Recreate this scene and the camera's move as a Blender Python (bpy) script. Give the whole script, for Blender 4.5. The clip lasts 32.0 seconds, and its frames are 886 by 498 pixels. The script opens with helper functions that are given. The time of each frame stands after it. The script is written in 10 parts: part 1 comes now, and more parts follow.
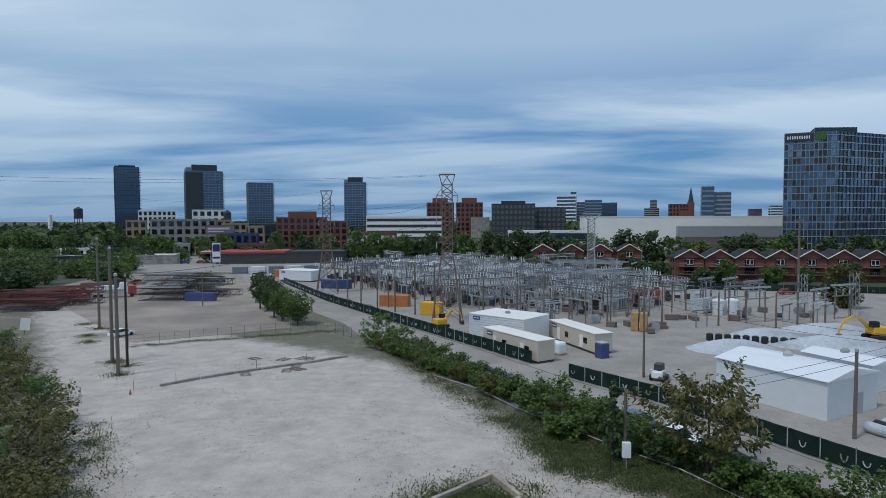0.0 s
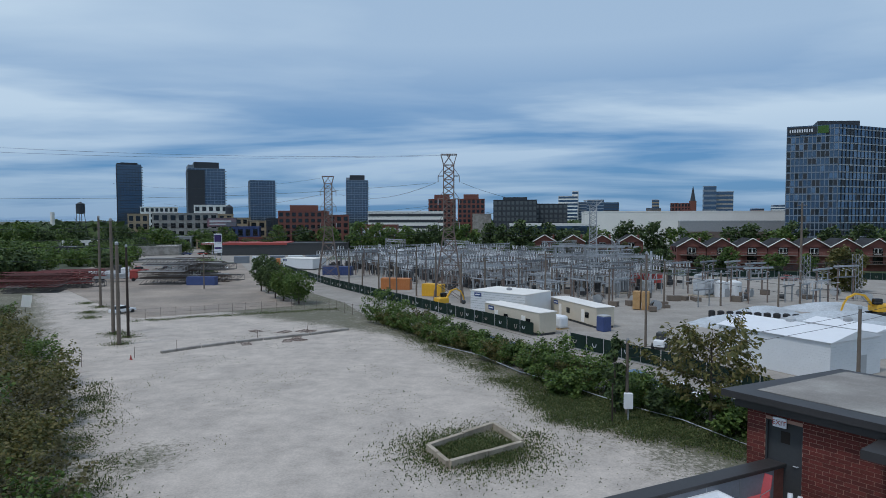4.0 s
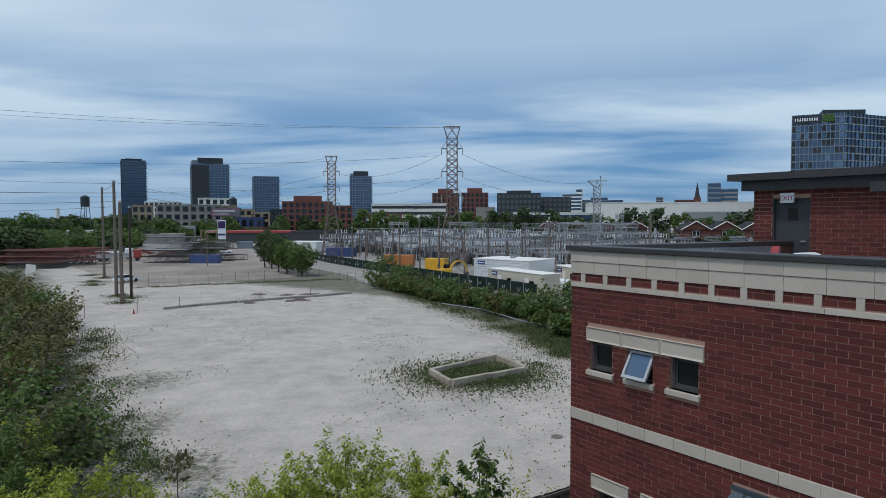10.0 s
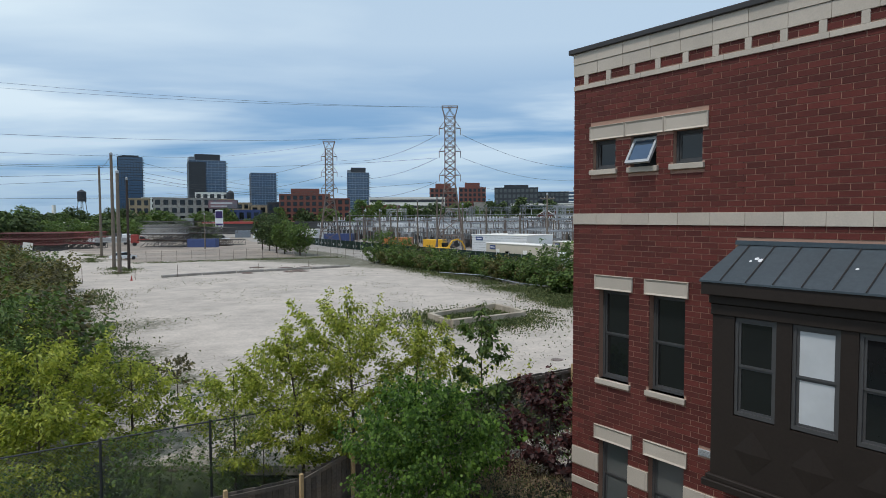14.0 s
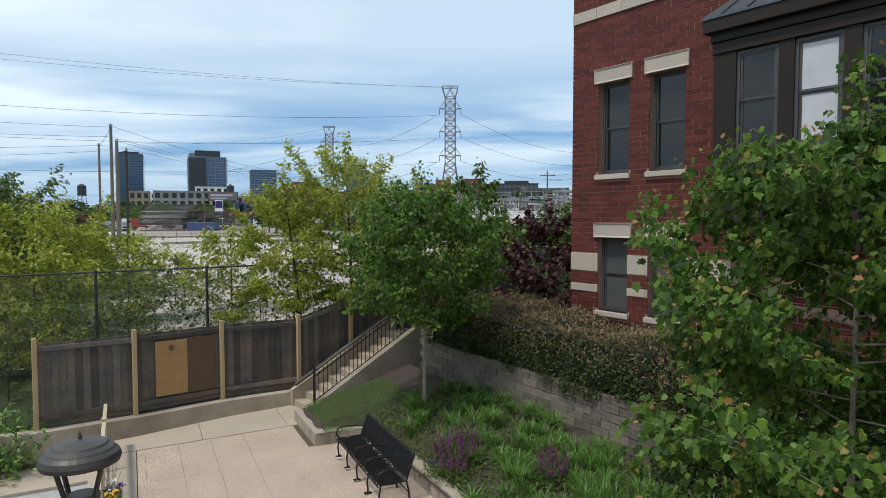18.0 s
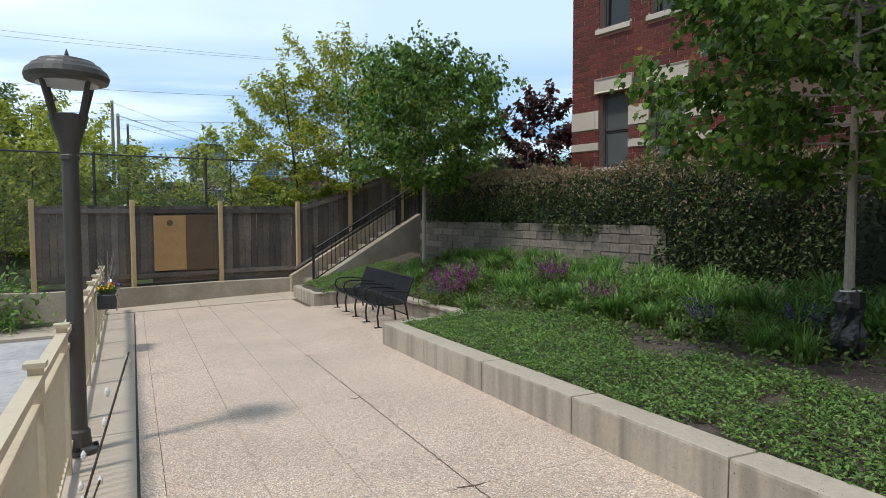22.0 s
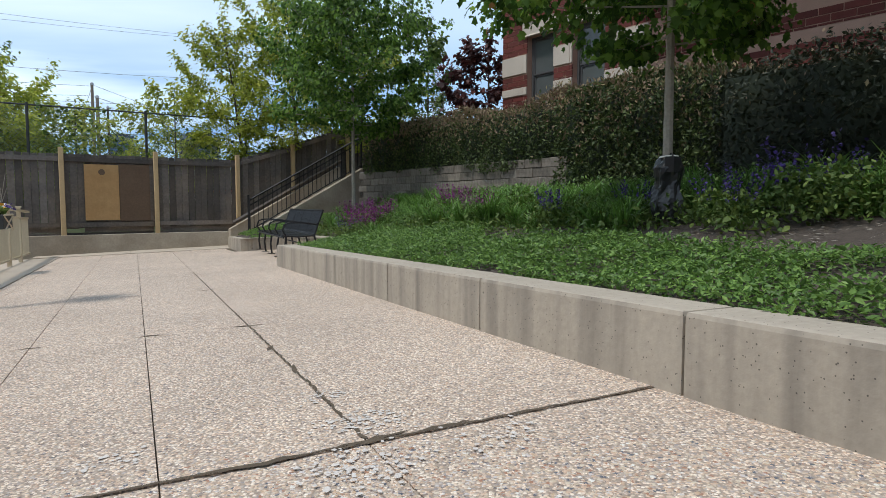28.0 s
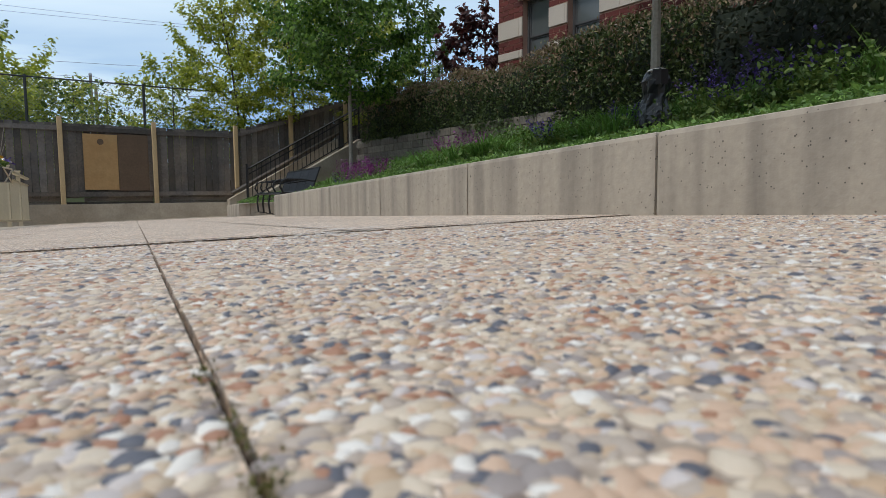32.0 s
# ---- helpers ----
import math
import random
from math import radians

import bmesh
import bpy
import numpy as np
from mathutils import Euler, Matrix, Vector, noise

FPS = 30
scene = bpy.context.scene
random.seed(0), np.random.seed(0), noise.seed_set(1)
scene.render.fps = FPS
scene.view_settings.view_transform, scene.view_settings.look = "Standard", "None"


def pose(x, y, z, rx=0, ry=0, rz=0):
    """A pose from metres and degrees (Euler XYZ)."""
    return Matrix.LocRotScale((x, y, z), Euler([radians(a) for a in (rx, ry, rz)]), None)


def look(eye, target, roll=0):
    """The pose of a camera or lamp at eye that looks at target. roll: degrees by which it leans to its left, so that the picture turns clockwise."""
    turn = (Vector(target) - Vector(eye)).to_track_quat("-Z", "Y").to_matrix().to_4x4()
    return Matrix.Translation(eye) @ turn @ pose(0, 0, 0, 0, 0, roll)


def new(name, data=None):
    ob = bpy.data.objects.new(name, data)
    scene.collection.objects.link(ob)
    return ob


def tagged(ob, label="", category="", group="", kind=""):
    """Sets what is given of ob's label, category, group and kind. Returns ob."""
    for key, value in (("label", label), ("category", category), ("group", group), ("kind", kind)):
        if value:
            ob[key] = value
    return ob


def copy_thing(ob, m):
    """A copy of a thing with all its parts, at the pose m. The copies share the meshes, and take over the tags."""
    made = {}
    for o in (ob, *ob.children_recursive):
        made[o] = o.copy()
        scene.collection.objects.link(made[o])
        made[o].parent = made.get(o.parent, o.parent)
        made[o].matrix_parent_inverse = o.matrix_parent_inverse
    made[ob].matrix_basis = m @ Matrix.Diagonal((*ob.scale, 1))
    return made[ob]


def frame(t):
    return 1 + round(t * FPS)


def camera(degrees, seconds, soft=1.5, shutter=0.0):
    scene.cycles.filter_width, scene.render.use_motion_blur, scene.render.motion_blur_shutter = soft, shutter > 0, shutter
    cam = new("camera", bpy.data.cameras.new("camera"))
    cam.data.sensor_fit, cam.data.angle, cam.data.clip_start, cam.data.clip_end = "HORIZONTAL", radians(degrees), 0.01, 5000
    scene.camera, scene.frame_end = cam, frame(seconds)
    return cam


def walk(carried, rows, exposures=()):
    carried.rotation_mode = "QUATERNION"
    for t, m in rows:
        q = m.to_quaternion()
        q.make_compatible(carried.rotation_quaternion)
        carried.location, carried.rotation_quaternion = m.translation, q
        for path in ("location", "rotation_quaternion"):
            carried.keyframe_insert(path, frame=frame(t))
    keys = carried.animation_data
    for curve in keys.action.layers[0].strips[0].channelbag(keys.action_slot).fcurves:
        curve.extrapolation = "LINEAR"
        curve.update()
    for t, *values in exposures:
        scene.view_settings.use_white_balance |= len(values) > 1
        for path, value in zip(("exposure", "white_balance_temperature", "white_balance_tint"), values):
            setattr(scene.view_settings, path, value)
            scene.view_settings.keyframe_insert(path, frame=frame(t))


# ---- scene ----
cam = camera(70.0, 32.0, 0.8)
cam.data.dof.use_dof, cam.data.dof.focus_distance, cam.data.dof.aperture_fstop = True, 5.0, 13.0     # a small open lens
PATH = [
    (0, (0.394, 0.95, 22.434), (0.296, 2.945, 22.335), -0.2),
    (1, (0.476, 1.001, 21.171), (0.377, 2.996, 21.074), -0.2),
    (2, (0.463, 0.943, 20.096), (0.362, 2.938, 19.999), -0.2),
    (3, (0.422, 0.932, 19.132), (0.319, 2.927, 19.035), -0.1),
    (3.5, (0.415, 0.931, 18.634), (0.312, 2.926, 18.538), -0.1),
    (5.5, (0.408, 0.978, 16.839), (0.302, 2.972, 16.743), -0.1),
    (6, (0.352, 0.945, 16.382), (0.245, 2.939, 16.285), -0.2),
    (7, (0.268, 0.91, 15.449), (0.156, 2.905, 15.352), -0.1),
    (8, (0.335, 0.821, 14.529), (0.225, 2.815, 14.431), -0.2),
    (9, (0.405, 0.85, 13.577), (0.292, 2.845, 13.48), -0.1),
    (10, (0.486, 0.947, 12.621), (0.371, 2.942, 12.524), -0.1),
    (11, (0.486, 0.969, 11.664), (0.374, 2.964, 11.566), -0.1),
    (12, (0.486, 0.889, 10.679), (0.376, 2.883, 10.579), -0.1),
    (13, (0.442, 0.821, 9.698), (0.334, 2.816, 9.597), -0.3),
    (14, (0.372, 0.766, 8.634), (0.265, 2.761, 8.534), -0.2),
    (14.5, (0.348, 0.753, 8.094), (0.242, 2.748, 7.995), -0.1),
    (16.5, (0.349, 0.71, 6.044), (0.242, 2.705, 5.945), -0.0),
    (17, (0.388, 0.7, 5.543), (0.28, 2.695, 5.444), -0.0),
    (18, (0.403, 0.689, 4.525), (0.296, 2.683, 4.426), -0.0),
    (19, (0.417, 0.681, 3.5), (0.308, 2.676, 3.402), 0.0),
    (20, (0.464, 0.684, 2.497), (0.352, 2.678, 2.397), 0.0),
    (20.5, (0.443, 0.651, 2.148), (0.333, 2.644, 2.034), -0.0),
    (21, (0.454, 0.657, 2.007), (0.342, 2.651, 1.892), -0.1),
    (21.5, (0.439, 0.661, 1.887), (0.327, 2.654, 1.773), -0.1),
    (22, (0.459, 0.652, 1.776), (0.345, 2.645, 1.661), -0.1),
    (22.5, (0.654, 0.652, 1.676), (0.541, 2.645, 1.557), -0.1),
    (23, (0.904, 0.661, 1.597), (0.797, 2.655, 1.478), -0.0),
    (23.5, (1.209, 0.668, 1.509), (1.107, 2.662, 1.388), -0.2),
    (24, (1.47, 0.674, 1.438), (1.372, 2.668, 1.314), -0.1),
    (24.5, (1.73, 0.703, 1.359), (1.638, 2.697, 1.235), 0.1),
    (25, (1.755, 0.709, 1.3), (1.665, 2.703, 1.172), 0.1),
    (25.5, (1.714, 0.731, 1.238), (1.624, 2.724, 1.104), -0.1),
    (27.5, (1.731, 0.731, 0.94), (1.64, 2.724, 0.798), 0.1),
    (28, (1.754, 0.717, 0.857), (1.664, 2.71, 0.712), 0.0),
    (29, (1.775, 0.687, 0.697), (1.685, 2.679, 0.544), -0.2),
    (30, (1.758, 0.65, 0.527), (1.668, 2.641, 0.368), -0.2),
    (31, (1.793, 0.615, 0.364), (1.7, 2.606, 0.2), -0.3),
    (31.5, (1.822, 0.601, 0.302), (1.729, 2.591, 0.134), -0.5),
    (32, (1.825, 0.599, 0.291), (1.732, 2.589, 0.12), -0.5),
]
walk(cam, [(t, look(eye, target, roll)) for t, eye, target, roll in PATH], [(0, -0.93, 5900, 10), (9, -0.88, 6030, 10), (14, -0.54, 6480, 10), (18, -0.27, 6680, 10), (19, -0.19, 6720, 10), (22, -0.06, 6500, 10), (25, -0.02, 6400, 10), (28, -0.14, 6380, 10), (32, -0.35, 6400, 10)])

world = bpy.data.worlds.new("sky")
scene.world = world
world.use_nodes = True
SUN_ELEV, SUN_AZ = radians(63.5), math.atan2(-0.66, -0.75)   # the sun stands behind and to one side of the walk
wt = world.node_tree
wt.nodes.clear()


def wn(kind, **kw):
    n = wt.nodes.new(kind)
    for k, v in kw.items():
        n.inputs[k].default_value = v
    return n


sky = wt.nodes.new("ShaderNodeTexSky")
sky.sky_type, sky.sun_disc = "NISHITA", False
sky.sun_elevation, sky.sun_rotation = SUN_ELEV, math.atan2(math.cos(SUN_AZ), math.sin(SUN_AZ))
sky.air_density, sky.dust_density, sky.ozone_density = 1.0, 1.2, 2.0
tc = wt.nodes.new("ShaderNodeTexCoord")
# thin high cloud: streaks that flatten towards the horizon
sep = wt.nodes.new("ShaderNodeSeparateXYZ")
wt.links.new(tc.outputs["Generated"], sep.inputs[0])
zz = wt.nodes.new("ShaderNodeMath")
zz.operation, zz.inputs[1].default_value = "ADD", 0.09
wt.links.new(sep.outputs[2], zz.inputs[0])
div = wt.nodes.new("ShaderNodeVectorMath")
div.operation = "DIVIDE"
cmb = wt.nodes.new("ShaderNodeCombineXYZ")
for i in range(3):
    wt.links.new(zz.outputs[0], cmb.inputs[i])
wt.links.new(tc.outputs["Generated"], div.inputs[0])
wt.links.new(cmb.outputs[0], div.inputs[1])
mp = wt.nodes.new("ShaderNodeMapping")
mp.inputs["Location"].default_value = (1.7, 0.2, 0)
mp.inputs["Rotation"].default_value = (0, 0, radians(22))
mp.inputs["Scale"].default_value = (0.34, 0.62, 0.0)
wt.links.new(div.outputs[0], mp.inputs[0])
cn = wn("ShaderNodeTexNoise", Scale=0.85, Detail=6.0, Roughness=0.5, Distortion=0.3)
wt.links.new(mp.outputs[0], cn.inputs["Vector"])
cr = wt.nodes.new("ShaderNodeValToRGB")
cr.color_ramp.elements[0].position, cr.color_ramp.elements[1].position = 0.40, 0.56
cr.color_ramp.elements[0].color, cr.color_ramp.elements[1].color = (0.0, 0.0, 0.0, 1), (0.88, 0.88, 0.88, 1)
wt.links.new(cn.outputs[0], cr.inputs[0])
cloudmix = wt.nodes.new("ShaderNodeMix")
cloudmix.data_type = "RGBA"
cloudmix.inputs[7].default_value = (11.0, 12.9, 14.1, 1)
# the cloud thins towards the zenith
thin = wt.nodes.new("ShaderNodeMapRange")
thin.inputs["From Min"].default_value, thin.inputs["From Max"].default_value = 0.40, 0.85
thin.inputs["To Min"].default_value, thin.inputs["To Max"].default_value = 1.0, 0.42
wt.links.new(sep.outputs[2], thin.inputs[0])
cover = wt.nodes.new("ShaderNodeMath")
cover.operation = "MULTIPLY"
wt.links.new(cr.outputs[0], cover.inputs[0])
cover.inputs[1].default_value = 1.0
low_sky = wt.nodes.new("ShaderNodeMapRange")     # clearer low down, over the horizon
low_sky.inputs["From Min"].default_value, low_sky.inputs["From Max"].default_value = 0.02, 0.15
low_sky.inputs["To Min"].default_value, low_sky.inputs["To Max"].default_value = 0.4, 1.0
wt.links.new(sep.outputs[2], low_sky.inputs[0])
cover2 = wt.nodes.new("ShaderNodeMath")
cover2.operation = "MULTIPLY"
wt.links.new(cover.outputs[0], cover2.inputs[0])
wt.links.new(low_sky.outputs[0], cover2.inputs[1])
veil = wt.nodes.new("ShaderNodeMapRange")        # a thin veil higher up
veil.inputs["From Min"].default_value, veil.inputs["From Max"].default_value = 0.12, 0.26
veil.inputs["To Min"].default_value, veil.inputs["To Max"].default_value = 0.0, 0.56
wt.links.new(sep.outputs[2], veil.inputs[0])
cover3 = wt.nodes.new("ShaderNodeMath")
cover3.operation = "MULTIPLY_ADD"
cover3.inputs[1].default_value = 0.38
cover3.use_clamp = True
wt.links.new(cover2.outputs[0], cover3.inputs[0])
wt.links.new(veil.outputs[0], cover3.inputs[2])
cover4 = wt.nodes.new("ShaderNodeMath")
cover4.operation = "MAXIMUM"
wt.links.new(cover2.outputs[0], cover4.inputs[0])
wt.links.new(cover3.outputs[0], cover4.inputs[1])
cover5 = wt.nodes.new("ShaderNodeMath")
cover5.operation = "MULTIPLY"
wt.links.new(cover4.outputs[0], cover5.inputs[0])
wt.links.new(thin.outputs[0], cover5.inputs[1])
wt.links.new(cover5.outputs[0], cloudmix.inputs[0])
bluer = wt.nodes.new("ShaderNodeMix")
bluer.data_type, bluer.blend_type = "RGBA", "MULTIPLY"
bluer.inputs[0].default_value = 1.0
bluer.inputs[7].default_value = (0.76, 0.98, 1.18, 1)
wt.links.new(sky.outputs[0], bluer.inputs[6])
clear = wt.nodes.new("ShaderNodeMix")
clear.data_type = "RGBA"
deep = wt.nodes.new("ShaderNodeMapRange")        # the clear blue deepens towards the zenith
deep.inputs["From Min"].default_value, deep.inputs["From Max"].default_value = 0.35, 0.9
deep.inputs["To Min"].default_value, deep.inputs["To Max"].default_value = 0.62, 0.0
wt.links.new(sep.outputs[2], deep.inputs[0])
wt.links.new(deep.outputs[0], clear.inputs[0])
clear.inputs[7].default_value = (2.4, 5.7, 10.4, 1)
wt.links.new(bluer.outputs[2], clear.inputs[6])
wt.links.new(clear.outputs[2], cloudmix.inputs[6])
bg = wn("ShaderNodeBackground", Strength=0.10)
wt.links.new(cloudmix.outputs[2], bg.inputs[0])
wo = wt.nodes.new("ShaderNodeOutputWorld")
wt.links.new(bg.outputs[0], wo.inputs[0])

sun_data = bpy.data.lights.new("sun", "SUN")
sun_data.energy, sun_data.angle, sun_data.color = 2.7, radians(6.0), (1.0, 0.95, 0.88)
sun = new("sun", sun_data)
sd = Vector((math.cos(SUN_AZ) * math.cos(SUN_ELEV), math.sin(SUN_AZ) * math.cos(SUN_ELEV), math.sin(SUN_ELEV)))
sun.matrix_world = look(sd * 100, (0, 0, 0))

# ---- materials ----


def material(name, base, rough=0.8, var=0.25, scale=3.0, fine=40.0, bump=0.2, metal=0.0, spec=0.5, rand=0.0, tint=None, island=0.0, trans=0.0, hue=0.0):
    """A surface with a coarse and a fine variation, relief, and (rand, island) a change from piece to piece."""
    m = bpy.data.materials.new(name)
    m.use_nodes = True
    nt = m.node_tree
    b = nt.nodes["Principled BSDF"]
    b.inputs["Roughness"].default_value, b.inputs["Metallic"].default_value = rough, metal
    b.inputs["Specular IOR Level"].default_value = spec
    co = nt.nodes.new("ShaderNodeTexCoord")

    def noise_at(s, detail=4.0, rgh=0.6):
        n = nt.nodes.new("ShaderNodeTexNoise")
        n.inputs["Scale"].default_value, n.inputs["Detail"].default_value, n.inputs["Roughness"].default_value = s, detail, rgh
        nt.links.new(co.outputs["Object"], n.inputs["Vector"])
        return n

    n1, n2 = noise_at(scale), noise_at(fine, 3.0)
    add = nt.nodes.new("ShaderNodeMath")
    add.operation = "MULTIPLY_ADD"
    add.inputs[1].default_value = 0.5
    nt.links.new(n2.outputs[0], add.inputs[0])
    half = nt.nodes.new("ShaderNodeMath")
    half.operation, half.inputs[1].default_value = "MULTIPLY", 0.5
    nt.links.new(n1.outputs[0], half.inputs[0])
    nt.links.new(half.outputs[0], add.inputs[2])
    mr = nt.nodes.new("ShaderNodeMapRange")
    mr.inputs["From Min"].default_value, mr.inputs["From Max"].default_value = 0.3, 0.7
    mr.inputs["To Min"].default_value, mr.inputs["To Max"].default_value = 1 - var, 1 + var
    nt.links.new(add.outputs[0], mr.inputs[0])
    val = mr.outputs[0]
    if rand or island:
        src = nt.nodes.new("ShaderNodeObjectInfo" if rand else "ShaderNodeNewGeometry")
        r2 = nt.nodes.new("ShaderNodeMapRange")
        k = rand or island
        r2.inputs["To Min"].default_value, r2.inputs["To Max"].default_value = 1 - k, 1 + k
        nt.links.new(src.outputs["Random" if rand else "Random Per Island"], r2.inputs[0])
        mul = nt.nodes.new("ShaderNodeMath")
        mul.operation = "MULTIPLY"
        nt.links.new(val, mul.inputs[0])
        nt.links.new(r2.outputs[0], mul.inputs[1])
        val = mul.outputs[0]
    col = nt.nodes.new("ShaderNodeMix")
    col.data_type, col.blend_type = "RGBA", "MULTIPLY"
    col.inputs[0].default_value = 1.0
    col.inputs[6].default_value = (*base, 1)
    nt.links.new(val, col.inputs[7])
    if tint:
        tm = nt.nodes.new("ShaderNodeMix")
        tm.data_type = "RGBA"
        tm.inputs[6].default_value, tm.inputs[7].default_value = (*base, 1), (*tint, 1)
        tr = nt.nodes.new("ShaderNodeMapRange")
        tr.inputs["From Min"].default_value, tr.inputs["From Max"].default_value = 0.42, 0.62
        if island:
            nt.links.new(src.outputs["Random Per Island"], tr.inputs[0])
            tr.inputs["From Min"].default_value, tr.inputs["From Max"].default_value = 0.3, 1.0
        else:
            n3 = noise_at(scale * 0.45, 6.0, 0.65)
            nt.links.new(n3.outputs[0], tr.inputs[0])
        nt.links.new(tr.outputs[0], tm.inputs[0])
        nt.links.new(tm.outputs[2], col.inputs[6])
    nt.links.new(col.outputs[2], b.inputs["Base Color"])
    if bump:
        bp = nt.nodes.new("ShaderNodeBump")
        bp.inputs["Strength"].default_value, bp.inputs["Distance"].default_value = bump, 0.02
        nt.links.new(add.outputs[0], bp.inputs["Height"])
        nt.links.new(bp.outputs[0], b.inputs["Normal"])
    if trans:
        tl = nt.nodes.new("ShaderNodeBsdfTranslucent")
        mx = nt.nodes.new("ShaderNodeMixShader")
        mx.inputs[0].default_value = trans
        nt.links.new(col.outputs[2], tl.inputs[0])
        nt.links.new(b.outputs[0], mx.inputs[1])
        nt.links.new(tl.outputs[0], mx.inputs[2])
        nt.links.new(mx.outputs[0], nt.nodes["Material Output"].inputs[0])
    return m


def glass(name, tint, rough=0.05, metal=0.0):
    m = material(name, tint, rough, 0.15, 0.4, 2.0, 0.0, metal, 0.5)
    m.node_tree.nodes["Principled BSDF"].inputs["Coat Weight"].default_value = 0.05
    m.node_tree.nodes["Principled BSDF"].inputs["Coat Roughness"].default_value = 0.02
    return m


def aggregate(name):
    """Exposed pebble paving: many small stones of cream, grey, rust and slate in a pale matrix."""
    m = material(name, (0.5, 0.42, 0.33), 0.75, 0.12, 0.7, 9.0, 0.0)
    nt = m.node_tree
    b = nt.nodes["Principled BSDF"]
    co = nt.nodes.new("ShaderNodeTexCoord")
    vor = nt.nodes.new("ShaderNodeTexVoronoi")
    vor.inputs["Scale"].default_value = 115.0
    nt.links.new(co.outputs["Object"], vor.inputs["Vector"])
    ramp = nt.nodes.new("ShaderNodeValToRGB")
    el = ramp.color_ramp.elements
    el[0].position, el[0].color = 0.0, (0.43, 0.31, 0.225, 1)
    el[1].position, el[1].color = 1.0, (0.74, 0.60, 0.47, 1)
    for p, c in ((0.12, (0.13, 0.11, 0.11, 1)), (0.2, (0.5, 0.34, 0.24, 1)), (0.4, (0.62, 0.49, 0.37, 1)), (0.55, (0.37, 0.33, 0.31, 1)), (0.7, (0.64, 0.48, 0.35, 1)), (0.85, (0.78, 0.69, 0.59, 1))):
        e = el.new(p)
        e.color = c
    sp = nt.nodes.new("ShaderNodeSeparateColor")
    nt.links.new(vor.outputs["Color"], sp.inputs[0])
    nt.links.new(sp.outputs[0], ramp.inputs[0])
    gap = nt.nodes.new("ShaderNodeMapRange")
    gap.inputs["From Min"].default_value, gap.inputs["From Max"].default_value = 0.48, 0.66
    nt.links.new(vor.outputs["Distance"], gap.inputs[0])
    paste = nt.nodes.new("ShaderNodeMix")
    paste.data_type = "RGBA"
    paste.inputs[7].default_value = (0.33, 0.265, 0.21, 1)
    nt.links.new(gap.outputs[0], paste.inputs[0])
    nt.links.new(ramp.outputs[0], paste.inputs[6])
    mul = nt.nodes.new("ShaderNodeMix")
    mul.data_type, mul.blend_type = "RGBA", "MULTIPLY"
    mul.inputs[0].default_value = 1.0
    big = nt.nodes.new("ShaderNodeTexNoise")
    big.inputs["Scale"].default_value, big.inputs["Detail"].default_value = 0.9, 5.0
    nt.links.new(co.outputs["Object"], big.inputs["Vector"])
    r = nt.nodes.new("ShaderNodeMapRange")
    r.inputs["From Min"].default_value, r.inputs["From Max"].default_value = 0.3, 0.75
    r.inputs["To Min"].default_value, r.inputs["To Max"].default_value = 0.98, 1.22
    nt.links.new(big.outputs[0], r.inputs[0])
    nt.links.new(paste.outputs[2], mul.inputs[6])
    nt.links.new(r.outputs[0], mul.inputs[7])
    nt.links.new(mul.outputs[2], b.inputs["Base Color"])
    bp = nt.nodes.new("ShaderNodeBump")
    bp.invert = True
    bp.inputs["Strength"].default_value, bp.inputs["Distance"].default_value = 0.6, 0.006
    nt.links.new(vor.outputs["Distance"], bp.inputs["Height"])
    nt.links.new(bp.outputs[0], b.inputs["Normal"])
    return m


